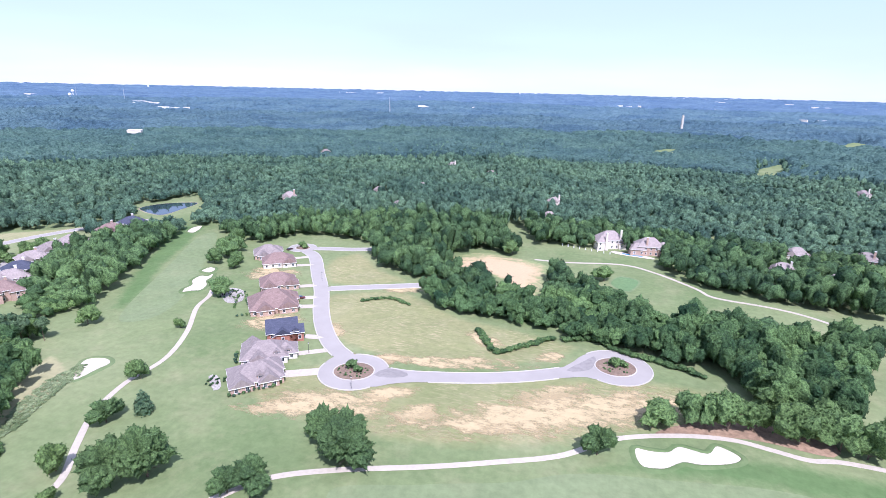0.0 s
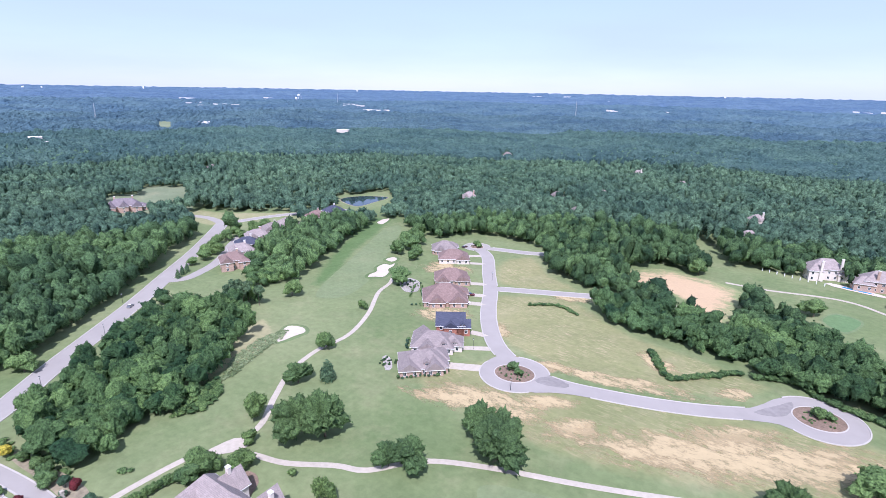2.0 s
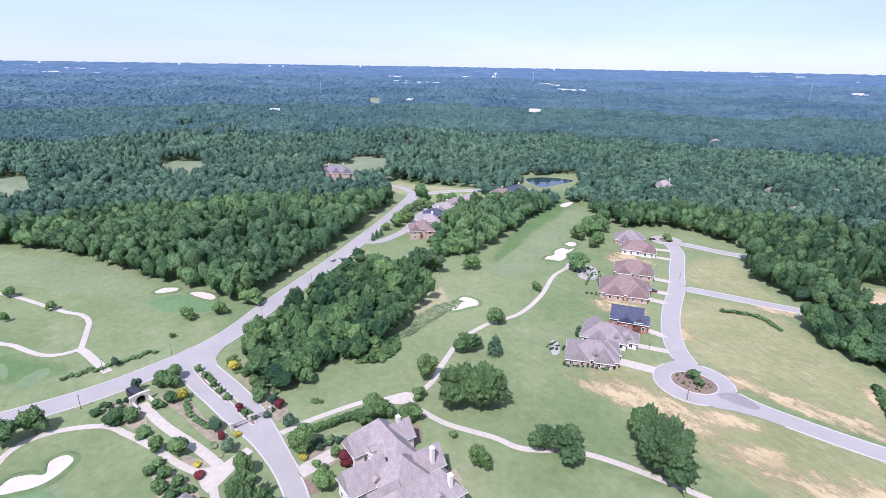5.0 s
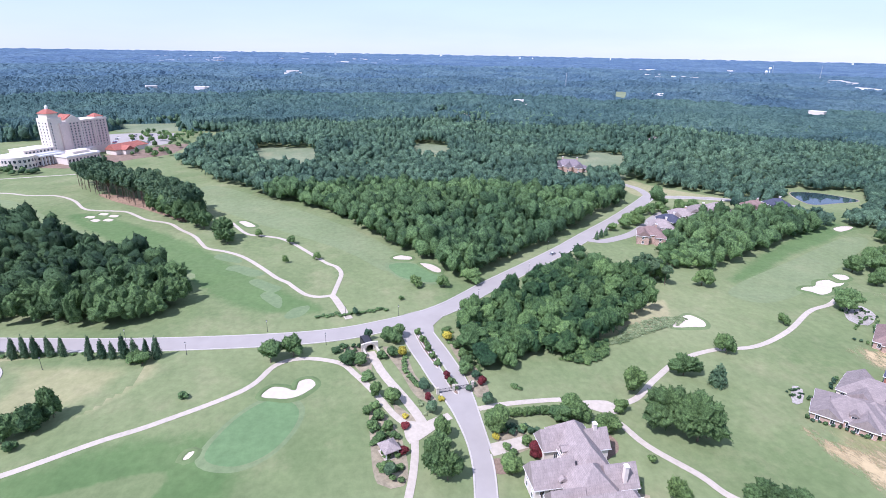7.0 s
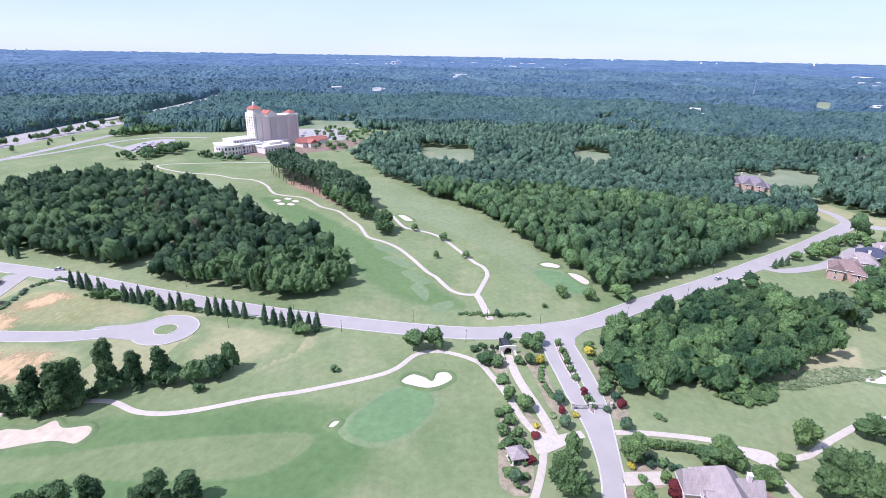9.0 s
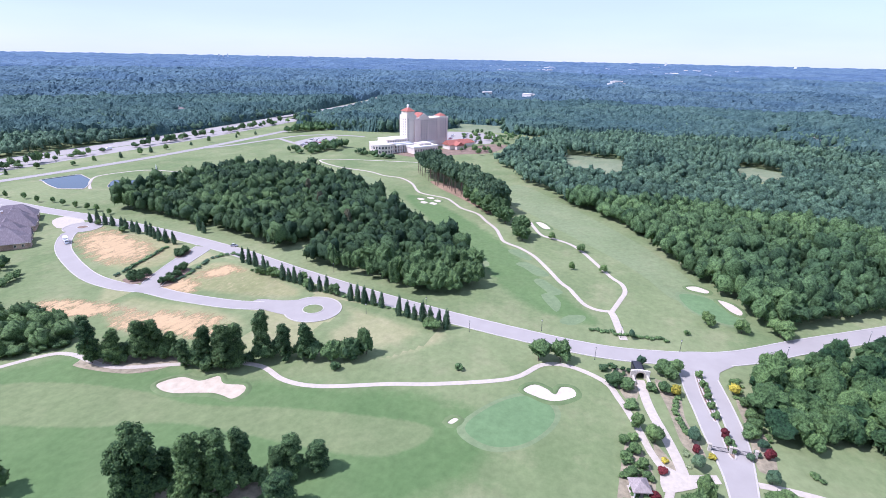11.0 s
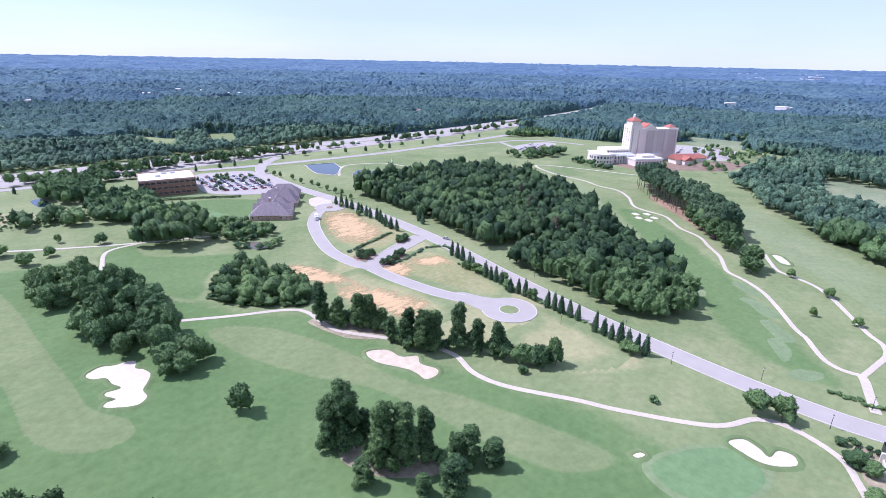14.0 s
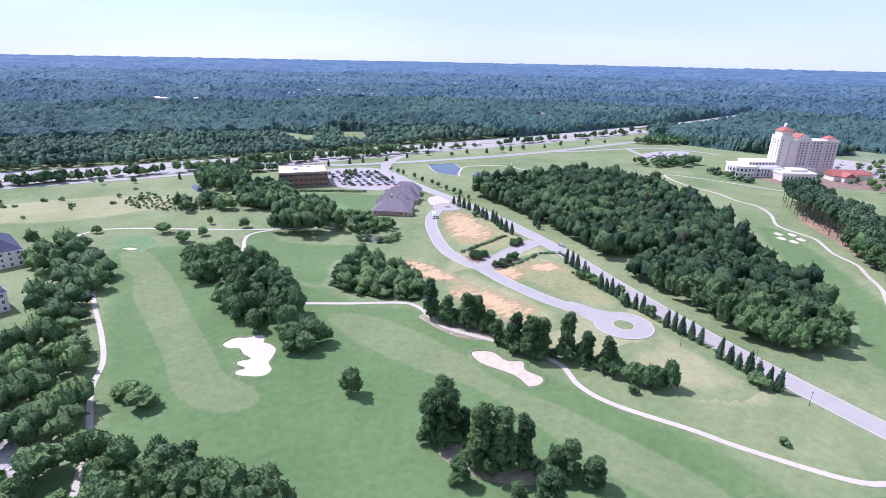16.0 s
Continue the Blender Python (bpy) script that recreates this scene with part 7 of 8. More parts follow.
def car(name="car"):
    root = new(name)
    paint = plain("car_paint", (0.6, 0.61, 0.62), 0.25, 0.05, 1, spec=0.6)
    nt = paint.node_tree
    oi = nt.nodes.new("ShaderNodeObjectInfo")
    nt.links.new(ramp(nt.nodes, nt.links, oi.outputs["Random"], [(0.0, (0.75, 0.75, 0.75)), (0.3, (0.8, 0.8, 0.8)), (0.45, (0.12, 0.13, 0.15)), (0.62, (0.35, 0.36, 0.38)), (0.75, (0.03, 0.03, 0.035)), (0.86, (0.3, 0.04, 0.04)), (1.0, (0.06, 0.1, 0.22))]), nt.nodes["Principled BSDF"].inputs["Base Color"])
    bm = bmesh.new()
    prof = [(-2.2, 0.35), (2.2, 0.35), (2.25, 0.7), (1.5, 0.92), (0.9, 0.98), (-1.9, 1.0), (-2.25, 0.85)]
    lo = [bm.verts.new((x, -0.88, z)) for x, z in prof]
    hi = [bm.verts.new((x, 0.88, z)) for x, z in prof]
    bm.faces.new(lo)
    bm.faces.new(hi[::-1])
    for k in range(len(prof)):
        bm.faces.new((lo[k], hi[k], hi[(k + 1) % len(prof)], lo[(k + 1) % len(prof)]))
    bmesh.ops.recalc_face_normals(bm, faces=bm.faces)
    part("body", bm, paint, root)
    bm = bmesh.new()
    b4 = [bm.verts.new(p) for p in ((-1.7, -0.8, 0.98), (0.95, -0.8, 0.98), (0.95, 0.8, 0.98), (-1.7, 0.8, 0.98))]
    t4 = [bm.verts.new(p) for p in ((-1.2, -0.64, 1.46), (0.25, -0.64, 1.46), (0.25, 0.64, 1.46), (-1.2, 0.64, 1.46))]
    for k in range(4):
        bm.faces.new((b4[k], b4[(k + 1) % 4], t4[(k + 1) % 4], t4[k]))
    bm.faces.new(t4)
    part("cabin_glass", bm, M_GLASS, root)
    part("car_roof", boxes((-1.15, 0.2, -0.62, 0.62, 1.455, 1.5)), paint, root)
    for sx in (-1.35, 1.35):
        for sy in (-0.86, 0.86):
            bm = bmesh.new()
            tube(bm, (sx, sy - 0.1, 0.32), (sx, sy + 0.1, 0.32), 0.32, 0.32, 10)
            part("wheel", bm, M_RUBBER, root)
    return root


CAR = car()


def park_car(x, y, turn, label="parked car", group="parked cars", z=0.1):
    return tagged(copy_thing(CAR, pose(x, y, z, 0, 0, turn)), label, "car", group)


park_car(-142.5, 236.6, 28, "dark car parked on a white driveway", "cars by the homes")
park_car(-138.5, 225.5, 28, "pale car parked on a white driveway", "cars by the homes")
park_car(-195, 313, 70, "black car parked at the turning circle", "cars by the homes")
park_car(-273, 117.5, 128, "silver car driving on the main road", "cars on the roads")
park_car(-234, -226, 98, "dark car on the main road", "cars on the roads")

for x, y, a in ((-661, -592, 8), (-717, -607, 4), (-700, -612, 184), (-780, -618, 184), (-560, -586, 0), (-520, -612, 180), (-470, -588, 0), (-390, -612, 180), (-330, -586, 0), (-250, -608, 180), (-170, -580, 0), (-90, -612, 176)):
    park_car(x, y, a, "car driving on the pale highway", "cars on the highway", 0.16)


def truck(x, y, turn, label):
    root = new("box_truck")
    root.matrix_basis = pose(x, y, 0.14, 0, 0, turn)
    part("cargo_box", boxes((-4.2, 1.6, -1.2, 1.2, 0.9, 3.5)), M_WHITE, root)
    bm = bmesh.new()
    lo = [bm.verts.new(p) for p in ((1.7, -1.1, 0.5), (3.7, -1.1, 0.5), (3.7, 1.1, 0.5), (1.7, 1.1, 0.5))]
    hi = [bm.verts.new(p) for p in ((1.7, -1.05, 2.5), (2.9, -1.0, 2.5), (2.9, 1.0, 2.5), (1.7, 1.05, 2.5))]
    for k in range(4):
        bm.faces.new((lo[k], lo[(k + 1) % 4], hi[(k + 1) % 4], hi[k]))
    bm.faces.new(hi)
    bm.faces.new(lo[::-1])
    part("cab", bm, M_WHITE, root)
    part("windscreen", boxes((3.06, 3.3, -0.9, 0.9, 1.5, 2.1)), M_GLASS, root)
    part("chassis", boxes((-4.2, 3.4, -0.5, 0.5, 0.5, 0.9)), M_DARK, root)
    for wx_ in (-2.8, 2.6):
        for wy_ in (-1.0, 1.0):
            bm = bmesh.new()
            tube(bm, (wx_, wy_ - 0.15, 0.45), (wx_, wy_ + 0.15, 0.45), 0.45, 0.45, 10)
            part("wheel", bm, M_RUBBER, root)
    tagged(root, label, "truck", "trucks")


truck(-197.3, -319.8, 62, "white box truck parked on the court road")
for x, y, a in ((-640, -588, 6), (-752, -620, 184), (-430, -585, 2), (-300, -612, 180)):
    truck(x, y, a, "white box truck driving on the pale highway")

# Villa by the entrance drive
villa = building("villa", -107, 58, 0, [(-4, 3.5, 22, 11, 5.2, 6.6, "hip"), (3, -8, 8, 11, 5.2, 5.6, "gabley"), (8.5, 0.5, 13, 13, 5.6, 7.2, "hip"), (17, 0.5, 9.5, 22, 5.2, 6.4, "hip"), (7, 9, 7, 8, 5.2, 5.2, "gabley"), (-10, -2.5, 7, 7, 4.8, 4.6, "gabley"), (12.5, -7.5, 6, 8, 5.0, 4.8, "gabley"), (-8, 9.5, 7, 6, 5.0, 4.6, "gabley")], M_STUCCO, M_ROOFT, "large cream villa with taupe shingled hips and timbered gable", "villa", chimneys=((9.5, 9.5, 11.5), (-8, 9.2, 11), (20, 8, 11)), floors=2, gap=3.6, dormers=((6.9, -6, 5.4, 90), (-4, -2.2, 5.8, 0), (21.4, 4, 5.8, 90), (21.4, -4, 5.8, 90)))
for k in range(4):
    fit_part("timber", (k,), lambda k=k: boxes((7.27, 7.36, -12.0 + k * 2, -11.8 + k * 2, 2.6, 5.2)), M_TIMBER, villa, Matrix())
ribbon("villa_drive", [(-121.5, 38.5), (-122.6, 46), (-123.4, 51)], 5, M_CONC, 0.06, "white concrete drive to the villa", "driveway", keep=1)
ribbon("garden_bed", [(-111, 66.6), (-113.6, 71.6), (-115.6, 75.2), (-118.8, 76.6), (-121.4, 76)], 2.0, M_MULCH, 0.06, "curved brown mulch bed behind the villa", "garden bed", keep=0)
bm = bmesh.new()
edge_line = spline([(-112.9, 66.2), (-114.6, 70.8), (-116.6, 73.6), (-119.1, 74.6), (-121.8, 74)], 0.7)
for k, (x, y) in enumerate(edge_line):
    tube(bm, (x, y, -0.1), (x, y, 0.4 + 0.08 * (k % 3)), 0.36, 0.3, 6)
tagged(part("garden_wall", bm, M_STONE), "curved low stone garden wall by the villa", "wall")
sheet("round_bed", disc_points(-114.8, 39.6, 3.2, 24), M_MULCH, 0.05, "round mulched bed beside the drive", "garden bed", closed=False, rings=2)
polysheet("stone_garden", [(-135.5, 154.0), (-132.8, 155.7), (-126.3, 149.6), (-127.0, 146.2)], M_GRAVEL, 0.07, "white stone garden beside a house", "garden")
polysheet("stone_garden", [(-186, 228.1), (-187, 238), (-177.5, 236), (-169.8, 223.3), (-175.3, 219.2)], M_GRAVEL, 0.07, "white stone garden behind a house", "garden")
gr = random.Random(77)
for cx, cy, n, w in ((-130.5, 151.5, 16, 3.2), (-179, 229, 26, 6)):
    bushes("garden_plants", [(cx + gr.uniform(-w, w), cy + gr.uniform(-w, w), gr.uniform(0.5, 1.4), gr.uniform(0.4, 0.9)) for k in range(n)], M_LEAF, "small green plants in a stone garden")

# Path shelter
shelter = new("garden_shelter")
shelter.matrix_basis = pose(-125, 9.2, 0, 0, 0, 20)
for sx in (-2, 2):
    for sy in (-1.8, 1.8):
        part("post", boxes((sx - 0.15, sx + 0.15, sy - 0.15, sy + 0.15, -0.1, 2.8)), M_WHITE, shelter)
part("roof", hip_roof(-2.2, 2.2, -2, 2, 2.8, 1.8, 0.6), M_ROOFT, shelter)
part("floor_slab", boxes((-2.6, 2.6, -2.4, 2.4, -0.1, 0.14)), M_CONC, shelter)
part("bench", boxes((-1.6, 1.6, 1.2, 1.6, 0.14, 0.6)), M_TIMBER, shelter)
tagged(shelter, "small grey-roofed open shelter beside the cart path", "shelter")

# Cart tunnel under the road
tunnel = new("cart_tunnel")
tunnel.matrix_basis = pose(-183.2, 6.8, 0, 0, 0, 105)
ARCH = [(1.5 * math.cos(math.pi * k / 12), 1.3 + 1.5 * math.sin(math.pi * k / 12)) for k in range(13)]
bm = bmesh.new()
rim = [(1.5, -0.2), *ARCH, (-1.5, -0.2)]
out = [(3.4, -0.2)] + [(3.4 - 6.8 * k / 12, 3.3 + 0.35 * math.sin(math.pi * k / 12)) for k in range(13)] + [(-3.4, -0.2)]
lay = [[bm.verts.new((x, y, z)) for x, z in line] for y in (-0.4, 0.4) for line in (rim, out)]
for k in range(len(rim) - 1):
    for p, q in ((lay[0], lay[1]), (lay[3], lay[2]), (lay[2], lay[0]), (lay[1], lay[3])):
        bm.faces.new((p[k], q[k], q[k + 1], p[k + 1]))
bmesh.ops.recalc_face_normals(bm, faces=bm.faces)
part("head_wall", bm, M_STONE, tunnel)
for k in range(12):
    a0, a1 = math.pi * (k + 0.06) / 12, math.pi * (k + 0.94) / 12
    bm = bmesh.new()
    ring = [[bm.verts.new((r * math.cos(a), y, 1.3 + r * math.sin(a))) for r, a in ((1.48, a0), (1.95, a0), (1.95, a1), (1.48, a1))] for y in (-0.5, -0.38)]
    bm.faces.new(ring[0])
    for j in range(4):
        bm.faces.new((ring[0][j], ring[1][j], ring[1][(j + 1) % 4], ring[0][(j + 1) % 4]))
    bmesh.ops.recalc_face_normals(bm, faces=bm.faces)
    part("arch_stone", bm, M_CONC, tunnel)
# Near-black walls and end stop put the unlit depth into colour.
part("bore", boxes((-1.7, -1.5, 0.4, 7, -0.2, 3.0), (1.5, 1.7, 0.4, 7, -0.2, 3.0), (-1.7, 1.7, 0.4, 7, 2.8, 3.0), (-1.7, 1.7, 7, 7.2, -0.2, 3.0)), M_DARK, tunnel)
for s in (-1, 1):
    part("wing_wall", boxes((s * 2.6 - 0.25, s * 2.6 + 0.25, -4.5, -0.4, -0.2, 1.5)), M_STONE, tunnel)
tagged(tunnel, "stone portal of a cart tunnel under the road", "tunnel")

# Entrance gate
gate = new("entrance_gate")
gate.matrix_basis = pose(-152, 34.4, 0.1, 0, 0, 98)
for s in (-6.4, -0.6, 0.6, 6.4):
    p = part("pillar", boxes((s - 0.4, s + 0.4, -0.4, 0.4, -0.2, 2.2)), M_STONE, gate)
    part("pillar_cap", boxes((s - 0.5, s + 0.5, -0.5, 0.5, 2.2, 2.4)), M_CONC, p)
for a, b in ((-6, -1), (1, 6)):
    leaf = part("gate_leaf", boxes((a, b, -0.04, 0.04, 0.3, 0.4), (a, b, -0.04, 0.04, 1.5, 1.6)), M_DARK, gate)
    for k in range(16):
        x = a + (b - a) * (k + 0.5) / 16
        part("bar", boxes((x - 0.03, x + 0.03, -0.03, 0.03, 0.4, 1.5)), M_DARK, leaf)
tagged(gate, "black iron gate between stone pillars across the entrance drive", "gate")

# The clubhouse lodge
lodge = building("clubhouse", -195, -369, 232, [(0, 0, 76, 14, 3.6, 6.0, "hip"), (-29, 0, 18, 27, 3.6, 7.4, "hip"), (-12, 1, 12, 23, 3.8, 6.6, "hip"), (4, 0, 14, 28, 3.8, 8.2, "hip"), (20, 1, 11, 22, 3.8, 6.4, "hip"), (31, 0, 15, 25, 3.6, 7.2, "hip"),
                 (-20, 8, 7, 12, 3.4, 4.4, "gabley"), (-4.5, 9, 6, 10, 3.4, 4.0, "gabley"), (13, 8.5, 7, 11, 3.4, 4.2, "gabley"), (-20, -8, 7, 12, 3.4, 4.4, "gabley"), (12.5, -9, 6.5, 10, 3.4, 4.2, "gabley"), (-34, -9, 6, 12, 3.2, 3.8, "gabley")],
                 M_BRICKT, M_ROOFL, "long tan brick clubhouse with many hipped mauve-brown shingled roofs", "clubhouse", gap=3.6, chimneys=((-17, 3, 11.0), (12, 3, 11.5)), trim=M_STUCCO)
polysheet("club_forecourt", [(-214, -352), (-224, -372), (-236, -372), (-232, -352), (-222, -345)], M_CONC, 0.055, "pale concrete forecourt", "driveway")

# Office and its car park
office = building("office_building", -151, -475, 165, [(0, 0, 42, 36, 12.6, 0, "flat")], M_BRICKD, M_FLATROOF, "three-storey brown brick office with flat white roof", "office", floors=3, gap=4.2, win=(3.2, 1.7), trim=M_BRICKT)
for k, (a, b) in enumerate(((-8, -2), (4, 8), (-3, 9))):
    part("rooftop_unit", boxes((a, a + 4, b, b + 3, 12.6, 14.0)), M_STEEL, office)
polysheet("car_park", [(-172, -446), (-204, -413), (-230, -418), (-236, -470), (-240, -508), (-196, -524), (-184, -500)], M_ASPHALT, 0.05, "grey asphalt car park full of cars", "car park")
cr = random.Random(2)
for row in range(8):
    for k in range(17):
        x, y = -180 - row * 7.0 - (k * 0.6), -445 - k * 4.0 + row * 3.0
        if inside([(-176, -446), (-204, -418), (-228, -422), (-232, -470), (-236, -504), (-198, -518), (-188, -500)], np.array([x]), np.array([y]))[0] and cr.random() < 0.95:
            park_car(x, y, 8 + (180 if cr.random() < 0.5 else 0), "parked car in the office car park", "cars in the car park", 0.06)
bushes("car_park_trees", [(-178 - cr.uniform(0, 52), -444 - cr.uniform(0, 58) + 4, cr.uniform(3.2, 5), cr.uniform(1.6, 2.4)) for k in range(26)], M_LEAF, "small trees on car park islands")
bushes("car_park_hedge", [(-138 - k * 1.9, -444 + k * 1.15 + cr.uniform(-0.6, 0.6), 2, 1.8) for k in range(26)], M_LEAF, "clipped hedge along the car park")

# Hotel
hotel = new("hotel")
hotel.matrix_basis = pose(-607, -283, 0, 0, 0, 149) @ Matrix.Diagonal((1.08, 1.05, 0.9, 1))


def hbox(name, mat, *b, label=""):
    return part(name, boxes(*[(x0, x1, -y1, -y0, z0, z1) for x0, x1, y0, y1, z0, z1 in b]), mat, hotel, label)


hbox("slab_wall", M_PINKST, (4, 52, -16, 1, -0.5, 40))
hbox("slab_roof", M_FLATROOF, (4.5, 51.5, -15.5, 0.5, 39.9, 40.3))
hbox("slab_cornice", M_STUCCO, (3.6, 52.4, 0.6, 1.5, 38.6, 40.6), (3.6, 52.4, -16.5, -15.6, 38.6, 40.6), (51.6, 52.5, -15.6, 0.6, 38.6, 40.6))
hbox("tower_wall", M_STUCCO, (-9, 4, -10, 5, -0.5, 46))
hbox("tower_shaft", M_PINKST, (0.5, 8, -2, 7, -0.5, 40))
hbox("tower_crown", M_STUCCO, (-7.5, 2.5, -8.5, 3.5, 46, 51))
part("tower_roof", hip_roof(-7.5, 2.5, -3.5, 8.5, 51, 5, 0.9), M_ROOFR, hotel, "red tiled pyramid roof")
bm = bmesh.new()
tube(bm, (-2.5, 2.5, 55), (-2.5, 2.5, 58), 1.3, 1.3, 8)
tube(bm, (-2.5, 2.5, 58), (-2.5, 2.5, 60), 1.5, 0.1, 8)
part("lantern", bm, M_WHITE, hotel)
part("slab_gable", hip_roof(10, 24, 1, 14, 42, 5.5, 0.6, "gabley"), M_ROOFR, hotel, "red tiled gable roof")
hbox("gable_wall", M_STUCCO, (10, 24, -14, 1.6, 40, 42))
bm = bmesh.new()
vs = [bm.verts.new(p) for p in ((10, -1.5, 42), (24, -1.5, 42), (17, -1.5, 47.2), (10, -0.9, 42), (24, -0.9, 42), (17, -0.9, 47.2))]
for f in ((0, 2, 1), (3, 4, 5), (0, 1, 4, 3), (1, 2, 5, 4), (2, 0, 3, 5)):
    bm.faces.new([vs[i] for i in f])
part("gable_front", bm, M_STUCCO, hotel)
part("corner_roof", hip_roof(42, 51, 2, 12, 42, 3.6, 0.5), M_ROOFR, hotel, "red tiled hipped roof")
hbox("corner_wall", M_STUCCO, (42, 51, -12, -2, 40, 42))
hbox("podium_wall", M_STUCCO, (-4, 30, 2, 9, -0.5, 9), (-46, -9, -16, 14, -0.5, 11.5), (-18, 14, 14, 34, -0.5, 8.5))
hbox("podium_roof", M_FLATROOF, (-3.5, 29.5, 2, 8.5, 9, 9.3), (-45.5, -9.5, -15.5, 13.5, 11.5, 11.8), (-17.5, 13.5, 14, 33.5, 8.5, 8.8))
hbox("podium_cornice", M_WHITE, (-46.5, -9, 14, 14.5, 10.6, 12.4), (-46.6, -46, -16, 14.5, 10.6, 12.4), (-18.5, 14.5, 34, 34.5, 7.8, 9.4), (-18.6, -18, 14.5, 34.5, 7.8, 9.4), (14, 14.6, 14.5, 34.5, 7.8, 9.4))
hbox("upper_storey", M_STUCCO, (-36, -9, -14, 6, 11.5, 15.6), (-6, 10, 15, 26, 8.5, 11.2))
hbox("upper_storey_roof", M_FLATROOF, (-36.4, -9, -14.4, 6.4, 15.6, 16.2), (-6.4, 10.4, 14.6, 26.4, 11.2, 11.7))
for k in range(8):
    window(hotel, -34 + k * 3.2, -6, 13.4, 0, 1.6, 2.2)
for k in range(22):
    hbox("baluster", M_WHITE, (-45 + k * 1.6, -44.7 + k * 1.6, 13.9, 14.2, 12.4, 13.3))
hbox("rail", M_WHITE, (-45.4, -10.6, 13.8, 14.3, 13.3, 13.55))
hbox("belt_course", M_STUCCO, (4, 52.2, 1, 1.3, 9.6, 10.2), (-9.3, 4, 5, 5.3, 38, 39), (-9.3, -9, -10, 5.3, 38, 39), (-9.3, 4, 5, 5.3, 9.6, 10.4))
for x0 in (10, 24, 38):
    hbox("pilaster", M_STUCCO, (x0 - 0.6, x0 + 0.6, 1, 1.5, 10.2, 38.6))
bm = bmesh.new()
tube(bm, (-42, -6, -0.5), (-42, -6, 12.5), 13, 13, 28)
part("rotunda", bm, M_STUCCO, hotel)
for k in range(7):
    bm = bmesh.new()
    tube(bm, (-28 + k * 3, -15.8, 0), (-28 + k * 3, -15.8, 9.5), 0.6, 0.55, 10)
    part("column", bm, M_WHITE, hotel)
hbox("portico", M_WHITE, (-30, -8, 14.6, 17.5, 9.5, 11))
part("pavilion_roof", hip_roof(34, 56, -30, -16, 6, 6, 0.9, "gablex"), M_ROOFR, hotel, "red tiled pavilion roof")
part("pavilion_wing_roof", hip_roof(56, 78, -22, -10, 5.5, 4.8, 0.9, "hip"), M_ROOFR, hotel, "red tiled pavilion roof")
part("pavilion_cross_roof", hip_roof(40, 50, -36, -24, 5.8, 4.6, 0.8, "gabley"), M_ROOFR, hotel, "red tiled pavilion roof")
hbox("pavilion_wall", M_STUCCO, (34, 56, 16, 30, -0.5, 6), (56, 78, 10, 22, -0.5, 5.5), (40, 50, 30, 36, -0.5, 5.8))
for fl in range(10):
    for k in range(13):
        window(hotel, 7.5 + k * 3.45, -1.0, 10 + fl * 3.05, 0, 1.5, 1.7)
    for k in range(4):
        window(hotel, 52, 3 + k * 3.6, 10 + fl * 3.05, 90, 1.5, 1.7)
    for k in range(3):
        window(hotel, -9, 7 - k * 4.5, 10 + fl * 3.4, 270, 1.3, 1.8)
    window(hotel, -6.5, -5, 10 + fl * 3.4, 0, 1.2, 1.8)
for k in range(7):
    for fl in (2.6, 7.2):
        window(hotel, -29.5 + k * 3, -14, fl, 0, 1.8, 3.0)
for k in range(9):
    window(hotel, -16 + k * 3.5, -34, 4, 0, 1.8, 3.4)
for k in range(10):
    a = 0.7 + k * 0.27
    for fl in (3, 8.4):
        window(hotel, -42 + 13 * math.cos(a), -6 - 13 * math.sin(a), fl, 90 - math.degrees(a), 1.8, 3)
tagged(hotel, "tall cream resort hotel with tower and red tiled roofs", "hotel")
polysheet("hotel_terrace", [(-575, -296), (-556, -262), (-566, -240), (-600, -210), (-626, -184), (-688, -182), (-686, -206), (-640, -228), (-610, -262)], M_MULCH, 0.03, "landscaped brown beds and terrace before the hotel", "garden bed")
ribbon("hotel_drive", [(-598, -477), (-586, -456), (-572, -430)], 6, M_ASPHALT, 0.072, "short pale drive into the hotel car park", "driveway", keep=1)
polysheet("hotel_car_park", [(-572, -432), (-600, -441), (-640, -437), (-648, -416), (-600, -396), (-561, -379), (-545, -384)], M_ASPHALT, 0.05, "hotel car park", "car park")
polysheet("hotel_forecourt", [(-688, -264), (-682, -236), (-693, -208), (-740, -214), (-785, -226), (-778, -300), (-730, -284)], M_ASPHALT, 0.05, "pale paved hotel forecourt", "driveway")
for k in range(26):
    park_car(-562 - (k % 9) * 7.4, -396 - (k // 9) * 9 - (k % 9) * 2.6, 80, "parked car by the hotel", "hotel cars", 0.06) if cr.random() < 0.8 else None
for k in range(34):
    row, spot = divmod(k, 12)
    if cr.random() < 0.75:
        park_car(-694 - spot * 6.6, -228 - row * 19 + spot * -1.6, 78 + (180 if cr.random() < 0.5 else 0), "parked car on the pale paving behind the hotel", "cars behind the hotel", 0.06)
bushes("hotel_garden_trees", [(x, y, cr.uniform(4, 10), cr.uniform(2, 4)) for x, y in ((-cr.uniform(590, 790), -cr.uniform(180, 262)) for k in range(70)) if abs((x + 607) * 0.515 + (y + 283) * 0.857) > 42 or x < -672], M_LEAF, "garden trees by the hotel")
bushes("hotel_trees", [(-cr.uniform(510, 552), -cr.uniform(362, 398), cr.uniform(5, 10), cr.uniform(2.5, 5)) for k in range(20)], M_LEAF, "trees before the hotel car park")

